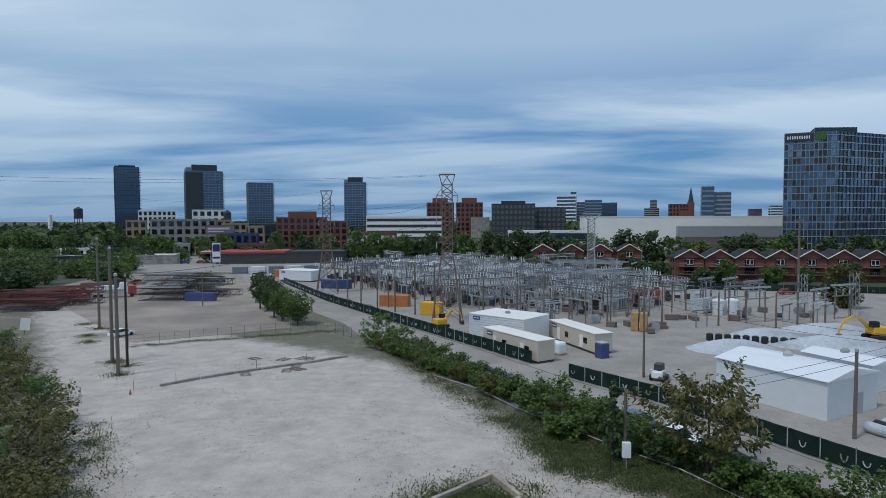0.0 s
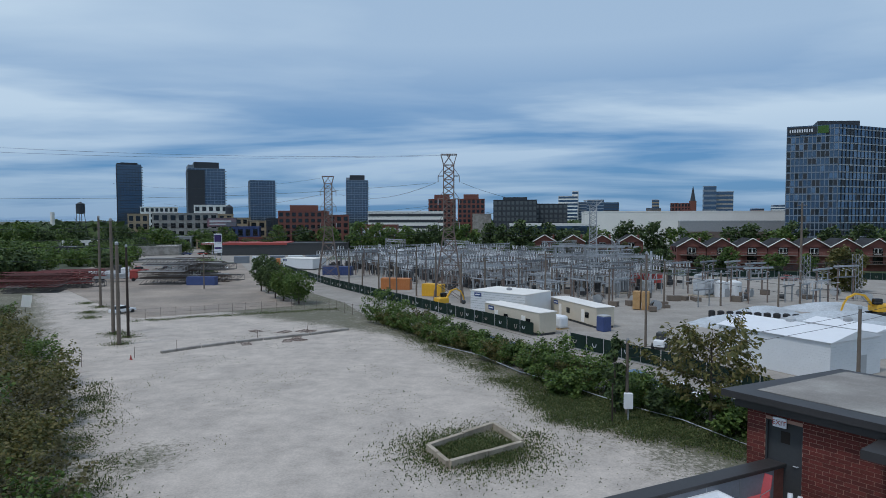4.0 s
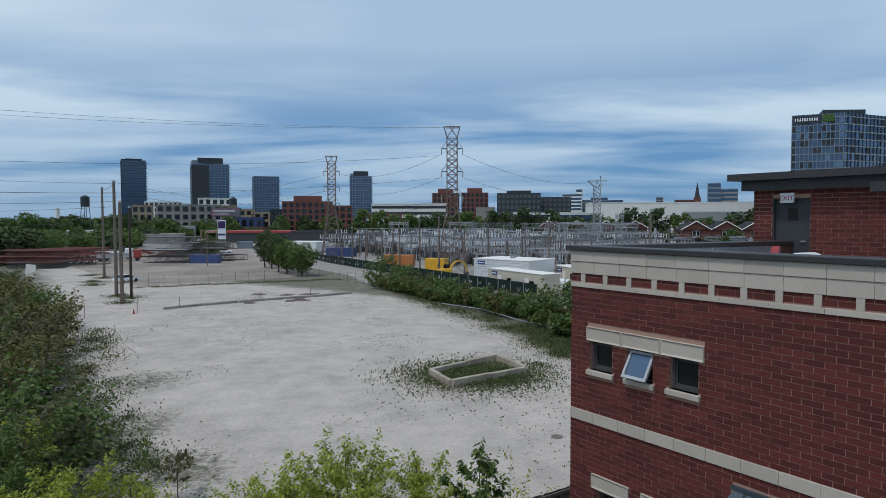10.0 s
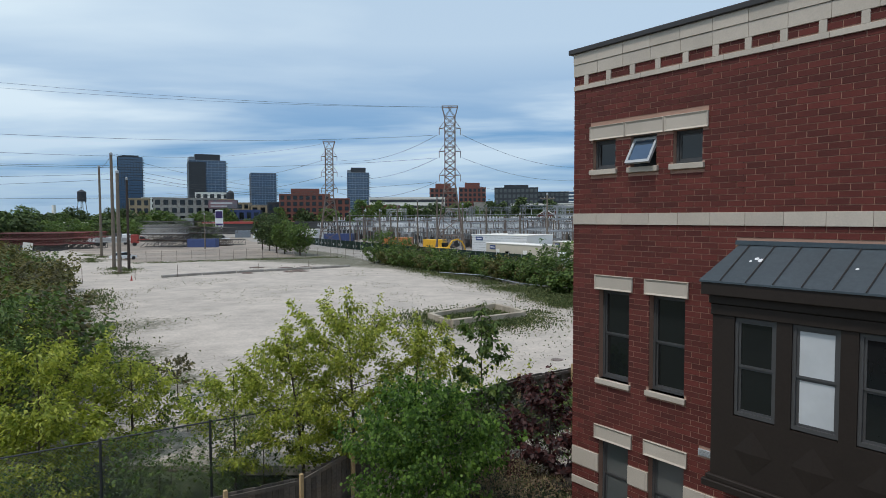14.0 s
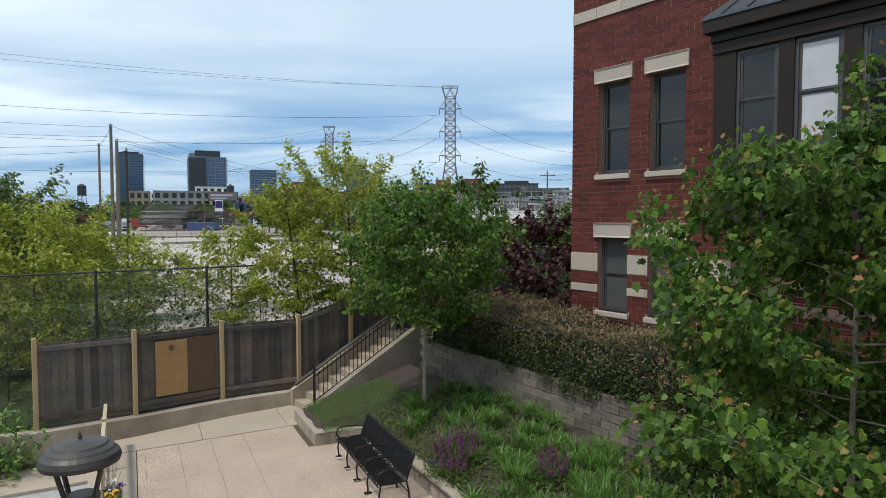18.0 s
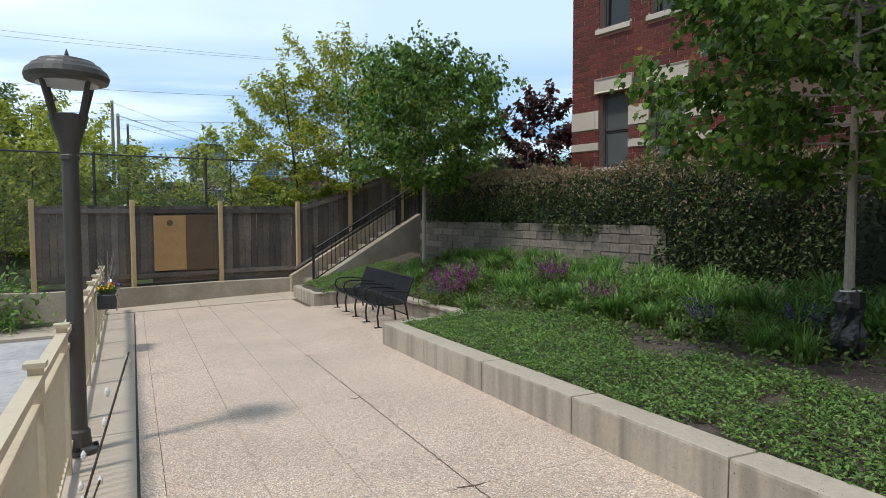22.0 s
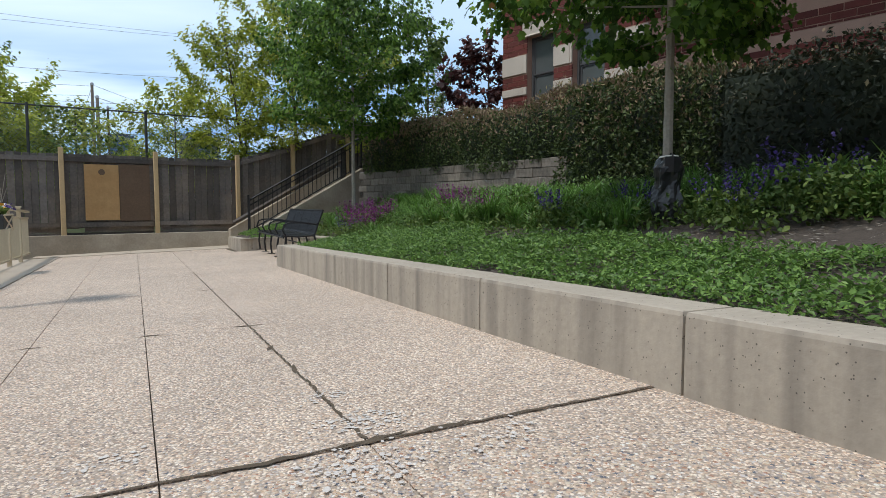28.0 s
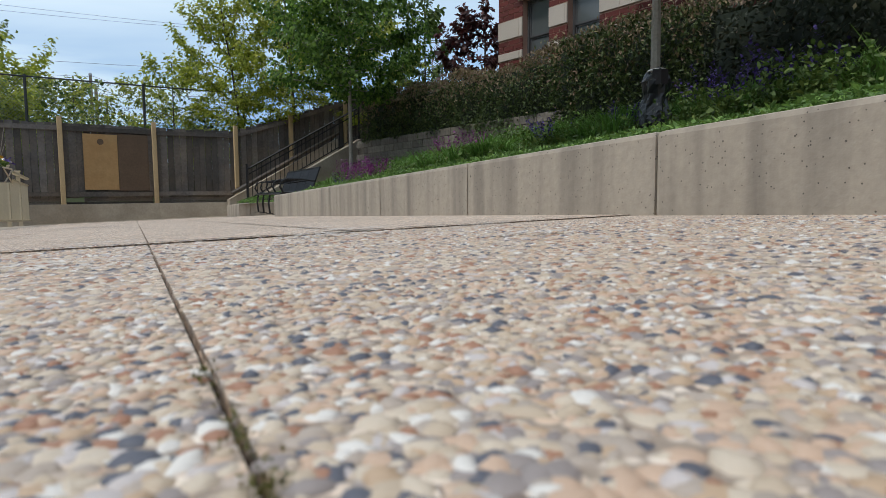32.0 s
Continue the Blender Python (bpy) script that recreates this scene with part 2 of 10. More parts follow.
def stained(name, base, dirt):
    """Cast concrete with dark streaks that run down its faces and small pits."""
    m = material(name, base, 0.88, 0.16, 1.6, 30.0, 0.25)
    nt = m.node_tree
    b = nt.nodes["Principled BSDF"]
    co, gm = nt.nodes.new("ShaderNodeTexCoord"), nt.nodes.new("ShaderNodeNewGeometry")
    mpn = nt.nodes.new("ShaderNodeMapping")
    mpn.inputs["Scale"].default_value = (7.0, 7.0, 0.55)
    nt.links.new(co.outputs["Object"], mpn.inputs[0])
    n = nt.nodes.new("ShaderNodeTexNoise")
    n.inputs["Scale"].default_value, n.inputs["Detail"].default_value = 1.0, 5.0
    nt.links.new(mpn.outputs[0], n.inputs["Vector"])
    r = nt.nodes.new("ShaderNodeMapRange")
    r.inputs["From Min"].default_value, r.inputs["From Max"].default_value = 0.44, 0.76
    nt.links.new(n.outputs[0], r.inputs[0])
    sx = nt.nodes.new("ShaderNodeSeparateXYZ")
    nt.links.new(gm.outputs["Normal"], sx.inputs[0])
    ab = nt.nodes.new("ShaderNodeMapRange")
    ab.inputs["From Min"].default_value, ab.inputs["From Max"].default_value = 0.9, 0.3
    ab.inputs["To Max"].default_value = 0.9
    nt.links.new(sx.outputs[2], ab.inputs[0])
    mu = nt.nodes.new("ShaderNodeMath")
    mu.operation = "MULTIPLY_ADD"
    mu.use_clamp = True
    mu.inputs[2].default_value = 0.0
    nt.links.new(r.outputs[0], mu.inputs[0])
    nt.links.new(ab.outputs[0], mu.inputs[1])
    pits = []
    for sc, lo, hi in ((21.0, 0.055, 0.075), (7.0, 0.035, 0.055), (45.0, 0.10, 0.13)):
        v = nt.nodes.new("ShaderNodeTexVoronoi")
        v.inputs["Scale"].default_value = sc
        nt.links.new(co.outputs["Object"], v.inputs["Vector"])
        vr = nt.nodes.new("ShaderNodeMapRange")
        vr.inputs["From Min"].default_value, vr.inputs["From Max"].default_value = lo, hi
        vr.inputs["To Min"].default_value, vr.inputs["To Max"].default_value = 0.3, 1.0
        nt.links.new(v.outputs["Distance"], vr.inputs[0])
        if pits:
            mn = nt.nodes.new("ShaderNodeMath")
            mn.operation = "MINIMUM"
            nt.links.new(pits[-1], mn.inputs[0])
            nt.links.new(vr.outputs[0], mn.inputs[1])
            pits.append(mn.outputs[0])
        else:
            pits.append(vr.outputs[0])
    old = b.inputs["Base Color"].links[0].from_socket
    mx = nt.nodes.new("ShaderNodeMix")
    mx.data_type = "RGBA"
    mx.inputs[7].default_value = (*dirt, 1)
    nt.links.new(mu.outputs[0], mx.inputs[0])
    nt.links.new(old, mx.inputs[6])
    m2 = nt.nodes.new("ShaderNodeMix")
    m2.data_type, m2.blend_type = "RGBA", "MULTIPLY"
    m2.inputs[0].default_value = 1.0
    nt.links.new(mx.outputs[2], m2.inputs[6])
    nt.links.new(pits[-1], m2.inputs[7])
    nt.links.new(m2.outputs[2], b.inputs["Base Color"])
    return m


MAT = {
    "stained": stained("streaked concrete", (0.40, 0.348, 0.28), (0.175, 0.155, 0.13)),
    "brick": material("brick red", (0.112, 0.0215, 0.0158), 0.85, 0.22, 2.0, 30.0, 0.25, rand=0.3),
    "brickfar": material("brick red wall", (0.185, 0.068, 0.052), 0.85, 0.25, 1.0, 8.0, 0.1),
    "mortar": material("mortar", (0.40, 0.24, 0.18), 0.9, 0.12, 4.0, 60.0, 0.2),
    "stone": material("cast stone", (0.52, 0.455, 0.385), 0.85, 0.12, 1.5, 40.0, 0.12, rand=0.07),
    "coping": material("dark metal coping", (0.05, 0.046, 0.046), 0.5, 0.15, 1.0, 12.0, 0.03, 0.2),
    "bronze": material("dark bronze metal", (0.026, 0.019, 0.0155), 0.6, 0.2, 1.5, 20.0, 0.03, 0.05, spec=0.3),
    "seam": material("grey standing seam metal", (0.10, 0.125, 0.145), 0.42, 0.18, 1.2, 14.0, 0.03, 0.5),
    "frame": material("window frame", (0.07, 0.07, 0.072), 0.5, 0.1, 2.0, 30.0, 0.02),
    "pane": glass("dark window glass", (0.012, 0.014, 0.015)),
    "pane_pale": glass("blind behind glass", (0.56, 0.58, 0.60), 0.15),
    "pane_dim": glass("curtained glass", (0.10, 0.11, 0.11), 0.12),
    "blind": material("white blind", (0.78, 0.80, 0.82), 0.6, 0.05, 2.0, 60.0, 0.1),
    "concrete": material("weathered concrete", (0.45, 0.39, 0.31), 0.88, 0.20, 1.3, 26.0, 0.3, tint=(0.31, 0.26, 0.20)),
    "concrete_grey": material("grey concrete", (0.36, 0.34, 0.31), 0.88, 0.22, 0.9, 22.0, 0.25, tint=(0.24, 0.22, 0.20)),
    "walk": material("broom finished walk", (0.46, 0.39, 0.31), 0.9, 0.12, 1.2, 50.0, 0.15),
    "slab": material("stained pale slab", (0.42, 0.42, 0.42), 0.85, 0.3, 1.1, 9.0, 0.1, tint=(0.28, 0.29, 0.30)),
    "agg": aggregate("exposed aggregate"),
    "joint": material("dark joint", (0.10, 0.075, 0.05), 0.95, 0.3, 4.0, 30.0, 0.3),
    "block": material("split face block", (0.205, 0.180, 0.148), 0.92, 0.5, 2.0, 16.0, 1.0, rand=0.25, tint=(0.115, 0.096, 0.078)),
    "fence_wood": material("grey weathered board", (0.115, 0.103, 0.096), 0.9, 0.4, 2.0, 24.0, 0.5, rand=0.42, tint=(0.155, 0.125, 0.10)),
    "post_wood": material("new pine post", (0.50, 0.36, 0.20), 0.8, 0.18, 3.0, 40.0, 0.2),
    "plywood": material("plywood", (0.46, 0.29, 0.13), 0.8, 0.15, 2.0, 30.0, 0.1, tint=(0.38, 0.22, 0.09)),
    "plywood_dark": material("aged plywood", (0.13, 0.085, 0.055), 0.85, 0.2, 2.0, 30.0, 0.1),
    "iron": material("black iron", (0.018, 0.018, 0.02), 0.45, 0.15, 4.0, 40.0, 0.05, 0.4),
    "lamp_paint": material("grey brown lamp paint", (0.075, 0.070, 0.064), 0.5, 0.12, 3.0, 40.0, 0.04, 0.2),
    "beige": material("beige painted metal", (0.56, 0.48, 0.34), 0.55, 0.10, 2.0, 30.0, 0.05),
    "soil": material("mulch", (0.070, 0.055, 0.044), 0.97, 0.6, 9.0, 70.0, 1.0),
    "bark": material("pale bark", (0.30, 0.27, 0.23), 0.9, 0.3, 6.0, 40.0, 0.5),
    "bark_dark": material("dark bark", (0.09, 0.07, 0.055), 0.92, 0.3, 6.0, 30.0, 0.5),
    "gravel": material("crushed limestone", (0.505, 0.445, 0.39), 0.95, 0.24, 0.55, 6.0, 0.4, tint=(0.43, 0.38, 0.335)),
    "dirt": material("packed dirt", (0.34, 0.285, 0.235), 0.95, 0.3, 0.12, 2.5, 0.2, tint=(0.24, 0.205, 0.175)),
    "road": material("worn pale road", (0.34, 0.31, 0.275), 0.93, 0.18, 0.3, 3.0, 0.12, tint=(0.29, 0.265, 0.235)),
    "yard": material("substation stone", (0.345, 0.315, 0.28), 0.95, 0.2, 0.3, 3.0, 0.2, tint=(0.29, 0.265, 0.235)),
    "asphalt": material("asphalt", (0.10, 0.10, 0.10), 0.9, 0.2, 0.1, 2.0, 0.1),
    "far_ground": material("distant ground", (0.06, 0.08, 0.035), 0.97, 0.4, 0.02, 0.3, 0.0, tint=(0.12, 0.12, 0.10)),
    "water": material("water", (0.20, 0.25, 0.30), 0.12, 0.1, 0.05, 1.0, 0.02),
    "wood_pole": material("weathered pole", (0.16, 0.13, 0.105), 0.9, 0.2, 2.0, 14.0, 0.2),
    "wood_pole_dark": material("dark pole", (0.045, 0.032, 0.026), 0.9, 0.2, 2.0, 14.0, 0.2),
    "steel": material("galvanised steel", (0.30, 0.315, 0.33), 0.5, 0.15, 1.0, 9.0, 0.03, 0.3, rand=0.45),
    "rust_steel": material("browned tower steel", (0.19, 0.145, 0.125), 0.7, 0.2, 1.0, 8.0, 0.05, 0.2),
    "white_metal": material("white metal panel", (0.72, 0.73, 0.74), 0.5, 0.06, 0.6, 8.0, 0.03),
    "tan_metal": material("tan trailer panel", (0.56, 0.50, 0.40), 0.6, 0.08, 0.8, 8.0, 0.03),
    "screen": material("green screen cloth", (0.018, 0.045, 0.034), 0.8, 0.3, 0.7, 8.0, 0.2),
    "orange": material("orange paint", (0.50, 0.19, 0.06), 0.6, 0.15, 0.8, 6.0, 0.05),
    "yellow": material("yellow paint", (0.75, 0.42, 0.03), 0.5, 0.12, 1.0, 8.0, 0.03),
    "blue": material("blue paint", (0.045, 0.07, 0.19), 0.5, 0.2, 1.0, 8.0, 0.03),
    "red": material("red paint", (0.36, 0.06, 0.05), 0.6, 0.2, 1.0, 8.0, 0.05),
    "white": material("white plastic", (0.80, 0.81, 0.83), 0.45, 0.04, 1.0, 30.0, 0.02),
    "black": material("black rubber", (0.02, 0.02, 0.021), 0.7, 0.2, 2.0, 20.0, 0.1),
    "grey": material("grey paint", (0.34, 0.35, 0.36), 0.55, 0.15, 1.0, 12.0, 0.05, rand=0.3),
    "dark": material("charcoal", (0.045, 0.047, 0.05), 0.6, 0.15, 1.0, 12.0, 0.05),
    "tarp": material("pale tarpaulin", (0.52, 0.55, 0.58), 0.45, 0.25, 0.6, 4.0, 0.6, tint=(0.36, 0.38, 0.40)),
    "shingle": material("grey shingles", (0.085, 0.087, 0.095), 0.9, 0.25, 0.8, 5.0, 0.2),
    "tower_glass": glass("blue grey glass", (0.085, 0.125, 0.18), 0.08, 0.7),
    "tower_pale": glass("blue glass paled for reflection", (0.15, 0.21, 0.29), 0.08, 0.7),
    "lining": material("grey blue parapet membrane", (0.22, 0.23, 0.26), 0.7, 0.15, 1.0, 12.0, 0.05),
    "coral_far": material("faded pink poster", (0.24, 0.12, 0.14), 0.7, 0.3, 0.4, 3.0, 0.0, tint=(0.12, 0.13, 0.16)),
    "lime": material("pale lime bloom", (0.60, 0.56, 0.52), 0.9, 0.15, 30.0, 200.0, 0.2),
    "bag": material("crumpled black plastic", (0.022, 0.023, 0.025), 0.32, 0.2, 6.0, 40.0, 0.2),
    "oxide": material("red oxide steel", (0.105, 0.022, 0.022), 0.7, 0.3, 1.0, 8.0, 0.05, rand=0.5),
    "leaf_olive": material("olive leaf", (0.115, 0.125, 0.028), 0.6, 0.15, 1.0, 10.0, 0.0, island=0.45, tint=(0.15, 0.12, 0.038), trans=0.3),
    "pale_grey": material("pale grey equipment paint", (0.46, 0.48, 0.50), 0.5, 0.12, 1.0, 8.0, 0.03, rand=0.15),
    "tower_frame": material("pale frame", (0.19, 0.22, 0.26), 0.5, 0.1, 0.1, 1.0, 0.0),
    "tower_dark": material("dark cladding", (0.03, 0.034, 0.042), 0.5, 0.15, 0.1, 1.0, 0.0),
    "buff": material("buff brick", (0.36, 0.275, 0.18), 0.9, 0.15, 0.2, 3.0, 0.05),
    "offwhite": material("off white panel", (0.82, 0.79, 0.74), 0.8, 0.06, 0.1, 1.0, 0.0),
    "leaf_maple": material("maple leaf", (0.080, 0.170, 0.031), 0.5, 0.12, 2.0, 20.0, 0.0, spec=0.4, island=0.45, tint=(0.17, 0.275, 0.047), trans=0.56),
    "leaf_new": material("young orange green leaf", (0.30, 0.26, 0.06), 0.5, 0.12, 2.0, 20.0, 0.0, island=0.35, tint=(0.34, 0.14, 0.06), trans=0.35),
    # yew green made darker: the maple's shade on the hedge is in this colour
    "leaf_yew": material("yew leaf darkened for tree shade", (0.022, 0.034, 0.014), 0.6, 0.2, 1.5, 10.0, 0.0, island=0.4, tint=(0.045, 0.045, 0.022), trans=0.15),
    "leaf_elder": material("yellow green leaf", (0.30, 0.37, 0.045), 0.5, 0.12, 2.0, 20.0, 0.0, island=0.35, tint=(0.42, 0.43, 0.07), trans=0.5),
    "leaf_mid": material("mid green leaf", (0.085, 0.155, 0.028), 0.6, 0.15, 1.0, 10.0, 0.0, island=0.45, tint=(0.11, 0.15, 0.03), trans=0.3),
    "leaf_red": material("purple red leaf", (0.055, 0.016, 0.016), 0.55, 0.15, 1.0, 10.0, 0.0, island=0.45, tint=(0.09, 0.025, 0.02), trans=0.25),
    "leaf_brown": material("olive brown leaf", (0.082, 0.08, 0.028), 0.6, 0.2, 1.0, 10.0, 0.0, island=0.4, tint=(0.11, 0.092, 0.03), trans=0.3),
    "leaf_hedge": material("hedge leaf", (0.051, 0.085, 0.023), 0.6, 0.15, 1.5, 10.0, 0.0, island=0.45, tint=(0.09, 0.12, 0.036), trans=0.25),
    "leaf_tip": material("pale pink hedge tip", (0.29, 0.20, 0.135), 0.7, 0.15, 1.5, 10.0, 0.0, island=0.4, tint=(0.20, 0.17, 0.08), trans=0.2),
    "leaf_cover": material("ground cover leaf", (0.115, 0.22, 0.048), 0.5, 0.15, 1.5, 10.0, 0.0, island=0.35, tint=(0.175, 0.285, 0.062), trans=0.33),
    "leaf_lily": material("lily blade", (0.10, 0.21, 0.04), 0.42, 0.12, 1.5, 10.0, 0.0, island=0.35, tint=(0.16, 0.30, 0.06), trans=0.35),
    "bloom": material("magenta bloom", (0.17, 0.018, 0.14), 0.6, 0.15, 3.0, 20.0, 0.0, island=0.4, tint=(0.24, 0.04, 0.20), trans=0.2),
    "bloom_blue": material("violet bloom", (0.055, 0.032, 0.16), 0.6, 0.15, 3.0, 20.0, 0.0, island=0.4, tint=(0.085, 0.05, 0.24), trans=0.2),
    "tree_far": material("far foliage", (0.050, 0.085, 0.028), 0.8, 0.2, 0.3, 2.0, 0.0, island=0.4, tint=(0.08, 0.11, 0.03), trans=0.15),
    "grass": material("rough grass", (0.075, 0.115, 0.032), 0.8, 0.25, 0.5, 5.0, 0.0, island=0.45, tint=(0.13, 0.13, 0.05), trans=0.2),
}



LOT_TOP = 1.11


def weedy(m, lines, green, spots=()):
    """Lets dirt and weeds creep over a pale surface from some lines (x, y, nx, ny, reach), in uneven patches, and marks faint tyre rings."""
    nt = m.node_tree
    b = nt.nodes["Principled BSDF"]
    co = nt.nodes.new("ShaderNodeTexCoord")
    n = nt.nodes.new("ShaderNodeTexNoise")
    n.inputs["Scale"].default_value, n.inputs["Detail"].default_value, n.inputs["Roughness"].default_value = 0.30, 9.0, 0.74
    nt.links.new(co.outputs["Object"], n.inputs["Vector"])
    total = None
    for x, y, nx, ny, reach in lines:
        sb = nt.nodes.new("ShaderNodeVectorMath")
        sb.operation = "SUBTRACT"
        sb.inputs[1].default_value = (x, y, 0)
        nt.links.new(co.outputs["Object"], sb.inputs[0])
        dp = nt.nodes.new("ShaderNodeVectorMath")
        dp.operation = "DOT_PRODUCT"
        dp.inputs[1].default_value = (nx, ny, 0)
        nt.links.new(sb.outputs[0], dp.inputs[0])
        mr = nt.nodes.new("ShaderNodeMapRange")
        mr.inputs["From Min"].default_value, mr.inputs["From Max"].default_value = reach, -reach * 0.3
        nt.links.new(dp.outputs["Value"], mr.inputs[0])
        if total is None:
            total = mr.outputs[0]
        else:
            mx = nt.nodes.new("ShaderNodeMath")
            mx.operation = "MAXIMUM"
            nt.links.new(total, mx.inputs[0])
            nt.links.new(mr.outputs[0], mx.inputs[1])
            total = mx.outputs[0]
    for x, y, reach in spots:
        ds = nt.nodes.new("ShaderNodeVectorMath")
        ds.operation = "DISTANCE"
        ds.inputs[1].default_value = (x, y, LOT_TOP)
        nt.links.new(co.outputs["Object"], ds.inputs[0])
        mr = nt.nodes.new("ShaderNodeMapRange")
        mr.inputs["From Min"].default_value, mr.inputs["From Max"].default_value = reach * 1.15, reach * 0.2
        mr.inputs["To Max"].default_value = 0.82
        nt.links.new(ds.outputs["Value"], mr.inputs[0])
        mx = nt.nodes.new("ShaderNodeMath")
        mx.operation = "MAXIMUM"
        nt.links.new(total, mx.inputs[0])
        nt.links.new(mr.outputs[0], mx.inputs[1])
        total = mx.outputs[0]
    ad = nt.nodes.new("ShaderNodeMath")
    ad.operation = "ADD"
    nt.links.new(total, ad.inputs[0])
    nt.links.new(n.outputs[0], ad.inputs[1])
    grit = nt.nodes.new("ShaderNodeTexNoise")       # weeds stand in small tufts
    grit.inputs["Scale"].default_value, grit.inputs["Detail"].default_value, grit.inputs["Roughness"].default_value = 2.6, 5.0, 0.8
    nt.links.new(co.outputs["Object"], grit.inputs["Vector"])
    ad2 = nt.nodes.new("ShaderNodeMath")
    ad2.operation = "MULTIPLY_ADD"
    ad2.inputs[1].default_value = 1.7
    nt.links.new(grit.outputs[0], ad2.inputs[0])
    nt.links.new(ad.outputs[0], ad2.inputs[2])
    cut = nt.nodes.new("ShaderNodeMapRange")
    cut.inputs["From Min"].default_value, cut.inputs["From Max"].default_value = 1.95, 2.3
    cut.inputs["To Max"].default_value = 0.85
    nt.links.new(ad2.outputs[0], cut.inputs[0])
    wv = nt.nodes.new("ShaderNodeTexWave")
    wv.wave_type, wv.rings_direction = "RINGS", "Z"
    wv.inputs["Scale"].default_value, wv.inputs["Distortion"].default_value, wv.inputs["Detail Scale"].default_value = 0.10, 7.0, 0.18
    mp2 = nt.nodes.new("ShaderNodeMapping")
    mp2.inputs["Location"].default_value = (13, -48, 0)
    mp2.inputs["Scale"].default_value = (0.75, 1.0, 1.0)
    nt.links.new(co.outputs["Object"], mp2.inputs[0])
    nt.links.new(mp2.outputs[0], wv.inputs["Vector"])
    wr = nt.nodes.new("ShaderNodeMapRange")
    wr.inputs["From Min"].default_value, wr.inputs["From Max"].default_value = 0.0, 0.25
    wr.inputs["To Min"].default_value, wr.inputs["To Max"].default_value = 0.955, 1.0
    nt.links.new(wv.outputs["Fac"], wr.inputs[0])
    old = b.inputs["Base Color"].links[0].from_socket
    tr = nt.nodes.new("ShaderNodeMix")
    tr.data_type, tr.blend_type = "RGBA", "MULTIPLY"
    tr.inputs[0].default_value = 1.0
    nt.links.new(old, tr.inputs[6])
    nt.links.new(wr.outputs[0], tr.inputs[7])
    mix = nt.nodes.new("ShaderNodeMix")
    mix.data_type = "RGBA"
    mix.inputs[7].default_value = (*green, 1)
    nt.links.new(cut.outputs[0], mix.inputs[0])
    nt.links.new(tr.outputs[2], mix.inputs[6])
    nt.links.new(mix.outputs[2], b.inputs["Base Color"])


weedy(MAT["gravel"], ((-39, 59, 0.80, 0.60, 7.0), (3, 67, -0.88, -0.47, 10.0), (-22, 99, -0.55, -0.83, 6.0)), (0.080, 0.082, 0.042), ((0.3, 46.9, 7.5), (8.5, 57.5, 6.5), (13.5, 53.5, 6.5), (18.5, 49, 6.5), (6.5, 64, 5.0), (-19, 34, 7.0), (-13, 29, 6.0), (-24, 44, 7.0), (8.5, 56, 6.5), (-8, 24, 5.0), (-53, 92, 5.0), (-68, 112, 9.0)))

# ---- making things ----


def thing(name, label, category, m=None, group="", kind=""):
    """An empty at the base of a thing, which carries its parts."""
    ob = new(name)
    ob.empty_display_size = 0.2
    if m is not None:
        ob.matrix_basis = m
    return tagged(ob, label, category, group, kind)


def part(name, bm, mat, parent=None, label="", m=None):
    """Links a bmesh, or a finished mesh, as one mesh object under its thing or part."""
    if isinstance(bm, bmesh.types.BMesh):
        me = bpy.data.meshes.new(name)
        bm.to_mesh(me)
        bm.free()
    else:
        me = bm
    if not me.materials:
        me.materials.append(MAT[mat])
    ob = new(name, me)
    if parent is not None:
        ob.parent = parent
    if m is not None:
        ob.matrix_basis = m
    if label:
        ob["label"] = label
    return ob


def solo(name, bm, mat, label, category, m=None, group="", kind=""):
    return tagged(part(name, bm, mat, None, "", m), label, category, group, kind)


BOXF = ((0, 3, 2, 1), (4, 5, 6, 7), (0, 1, 5, 4), (1, 2, 6, 5), (2, 3, 7, 6), (3, 0, 4, 7))


def box(bm, x0, y0, z0, x1, y1, z1, m=None, bev=0.0):
    """A box between two corners, turned by m, with worn edges where bev is given."""
    c = [(x0, y0, z0), (x1, y0, z0), (x1, y1, z0), (x0, y1, z0), (x0, y0, z1), (x1, y0, z1), (x1, y1, z1), (x0, y1, z1)]
    vs = [bm.verts.new(m @ Vector(p) if m is not None else p) for p in c]
    fs = [bm.faces.new([vs[i] for i in f]) for f in BOXF]
    if bev:
        es = list({e for f in fs for e in f.edges})
        bmesh.ops.bevel(bm, geom=es, offset=bev, segments=1, profile=0.5, affect="EDGES")
    return bm


def boxes(rows, bev=0.0):
    bm = bmesh.new()
    for r in rows:
        box(bm, *r, bev=bev)
    return bm


def bar(bm, a, b, r, n=6, r2=None):
    """A round or square bar from a to b, tapering to r2."""
    a, b = Vector(a), Vector(b)
    r2 = r if r2 is None else r2
    d = (b - a).normalized()
    s = d.orthogonal().normalized()
    t = d.cross(s)
    ring = []
    for p, q in ((a, r), (b, r2)):
        ring.append([bm.verts.new(p + q * (math.cos(2 * math.pi * (i + 0.5) / n) * s + math.sin(2 * math.pi * (i + 0.5) / n) * t)) for i in range(n)])
    for i in range(n):
        bm.faces.new((ring[0][i], ring[0][(i + 1) % n], ring[1][(i + 1) % n], ring[1][i]))
    bm.faces.new(ring[0][::-1])
    bm.faces.new(ring[1])
    return bm


def bars(rows, n=4):
    bm = bmesh.new()
    for a, b, r in rows:
        bar(bm, a, b, r, n)
    return bm


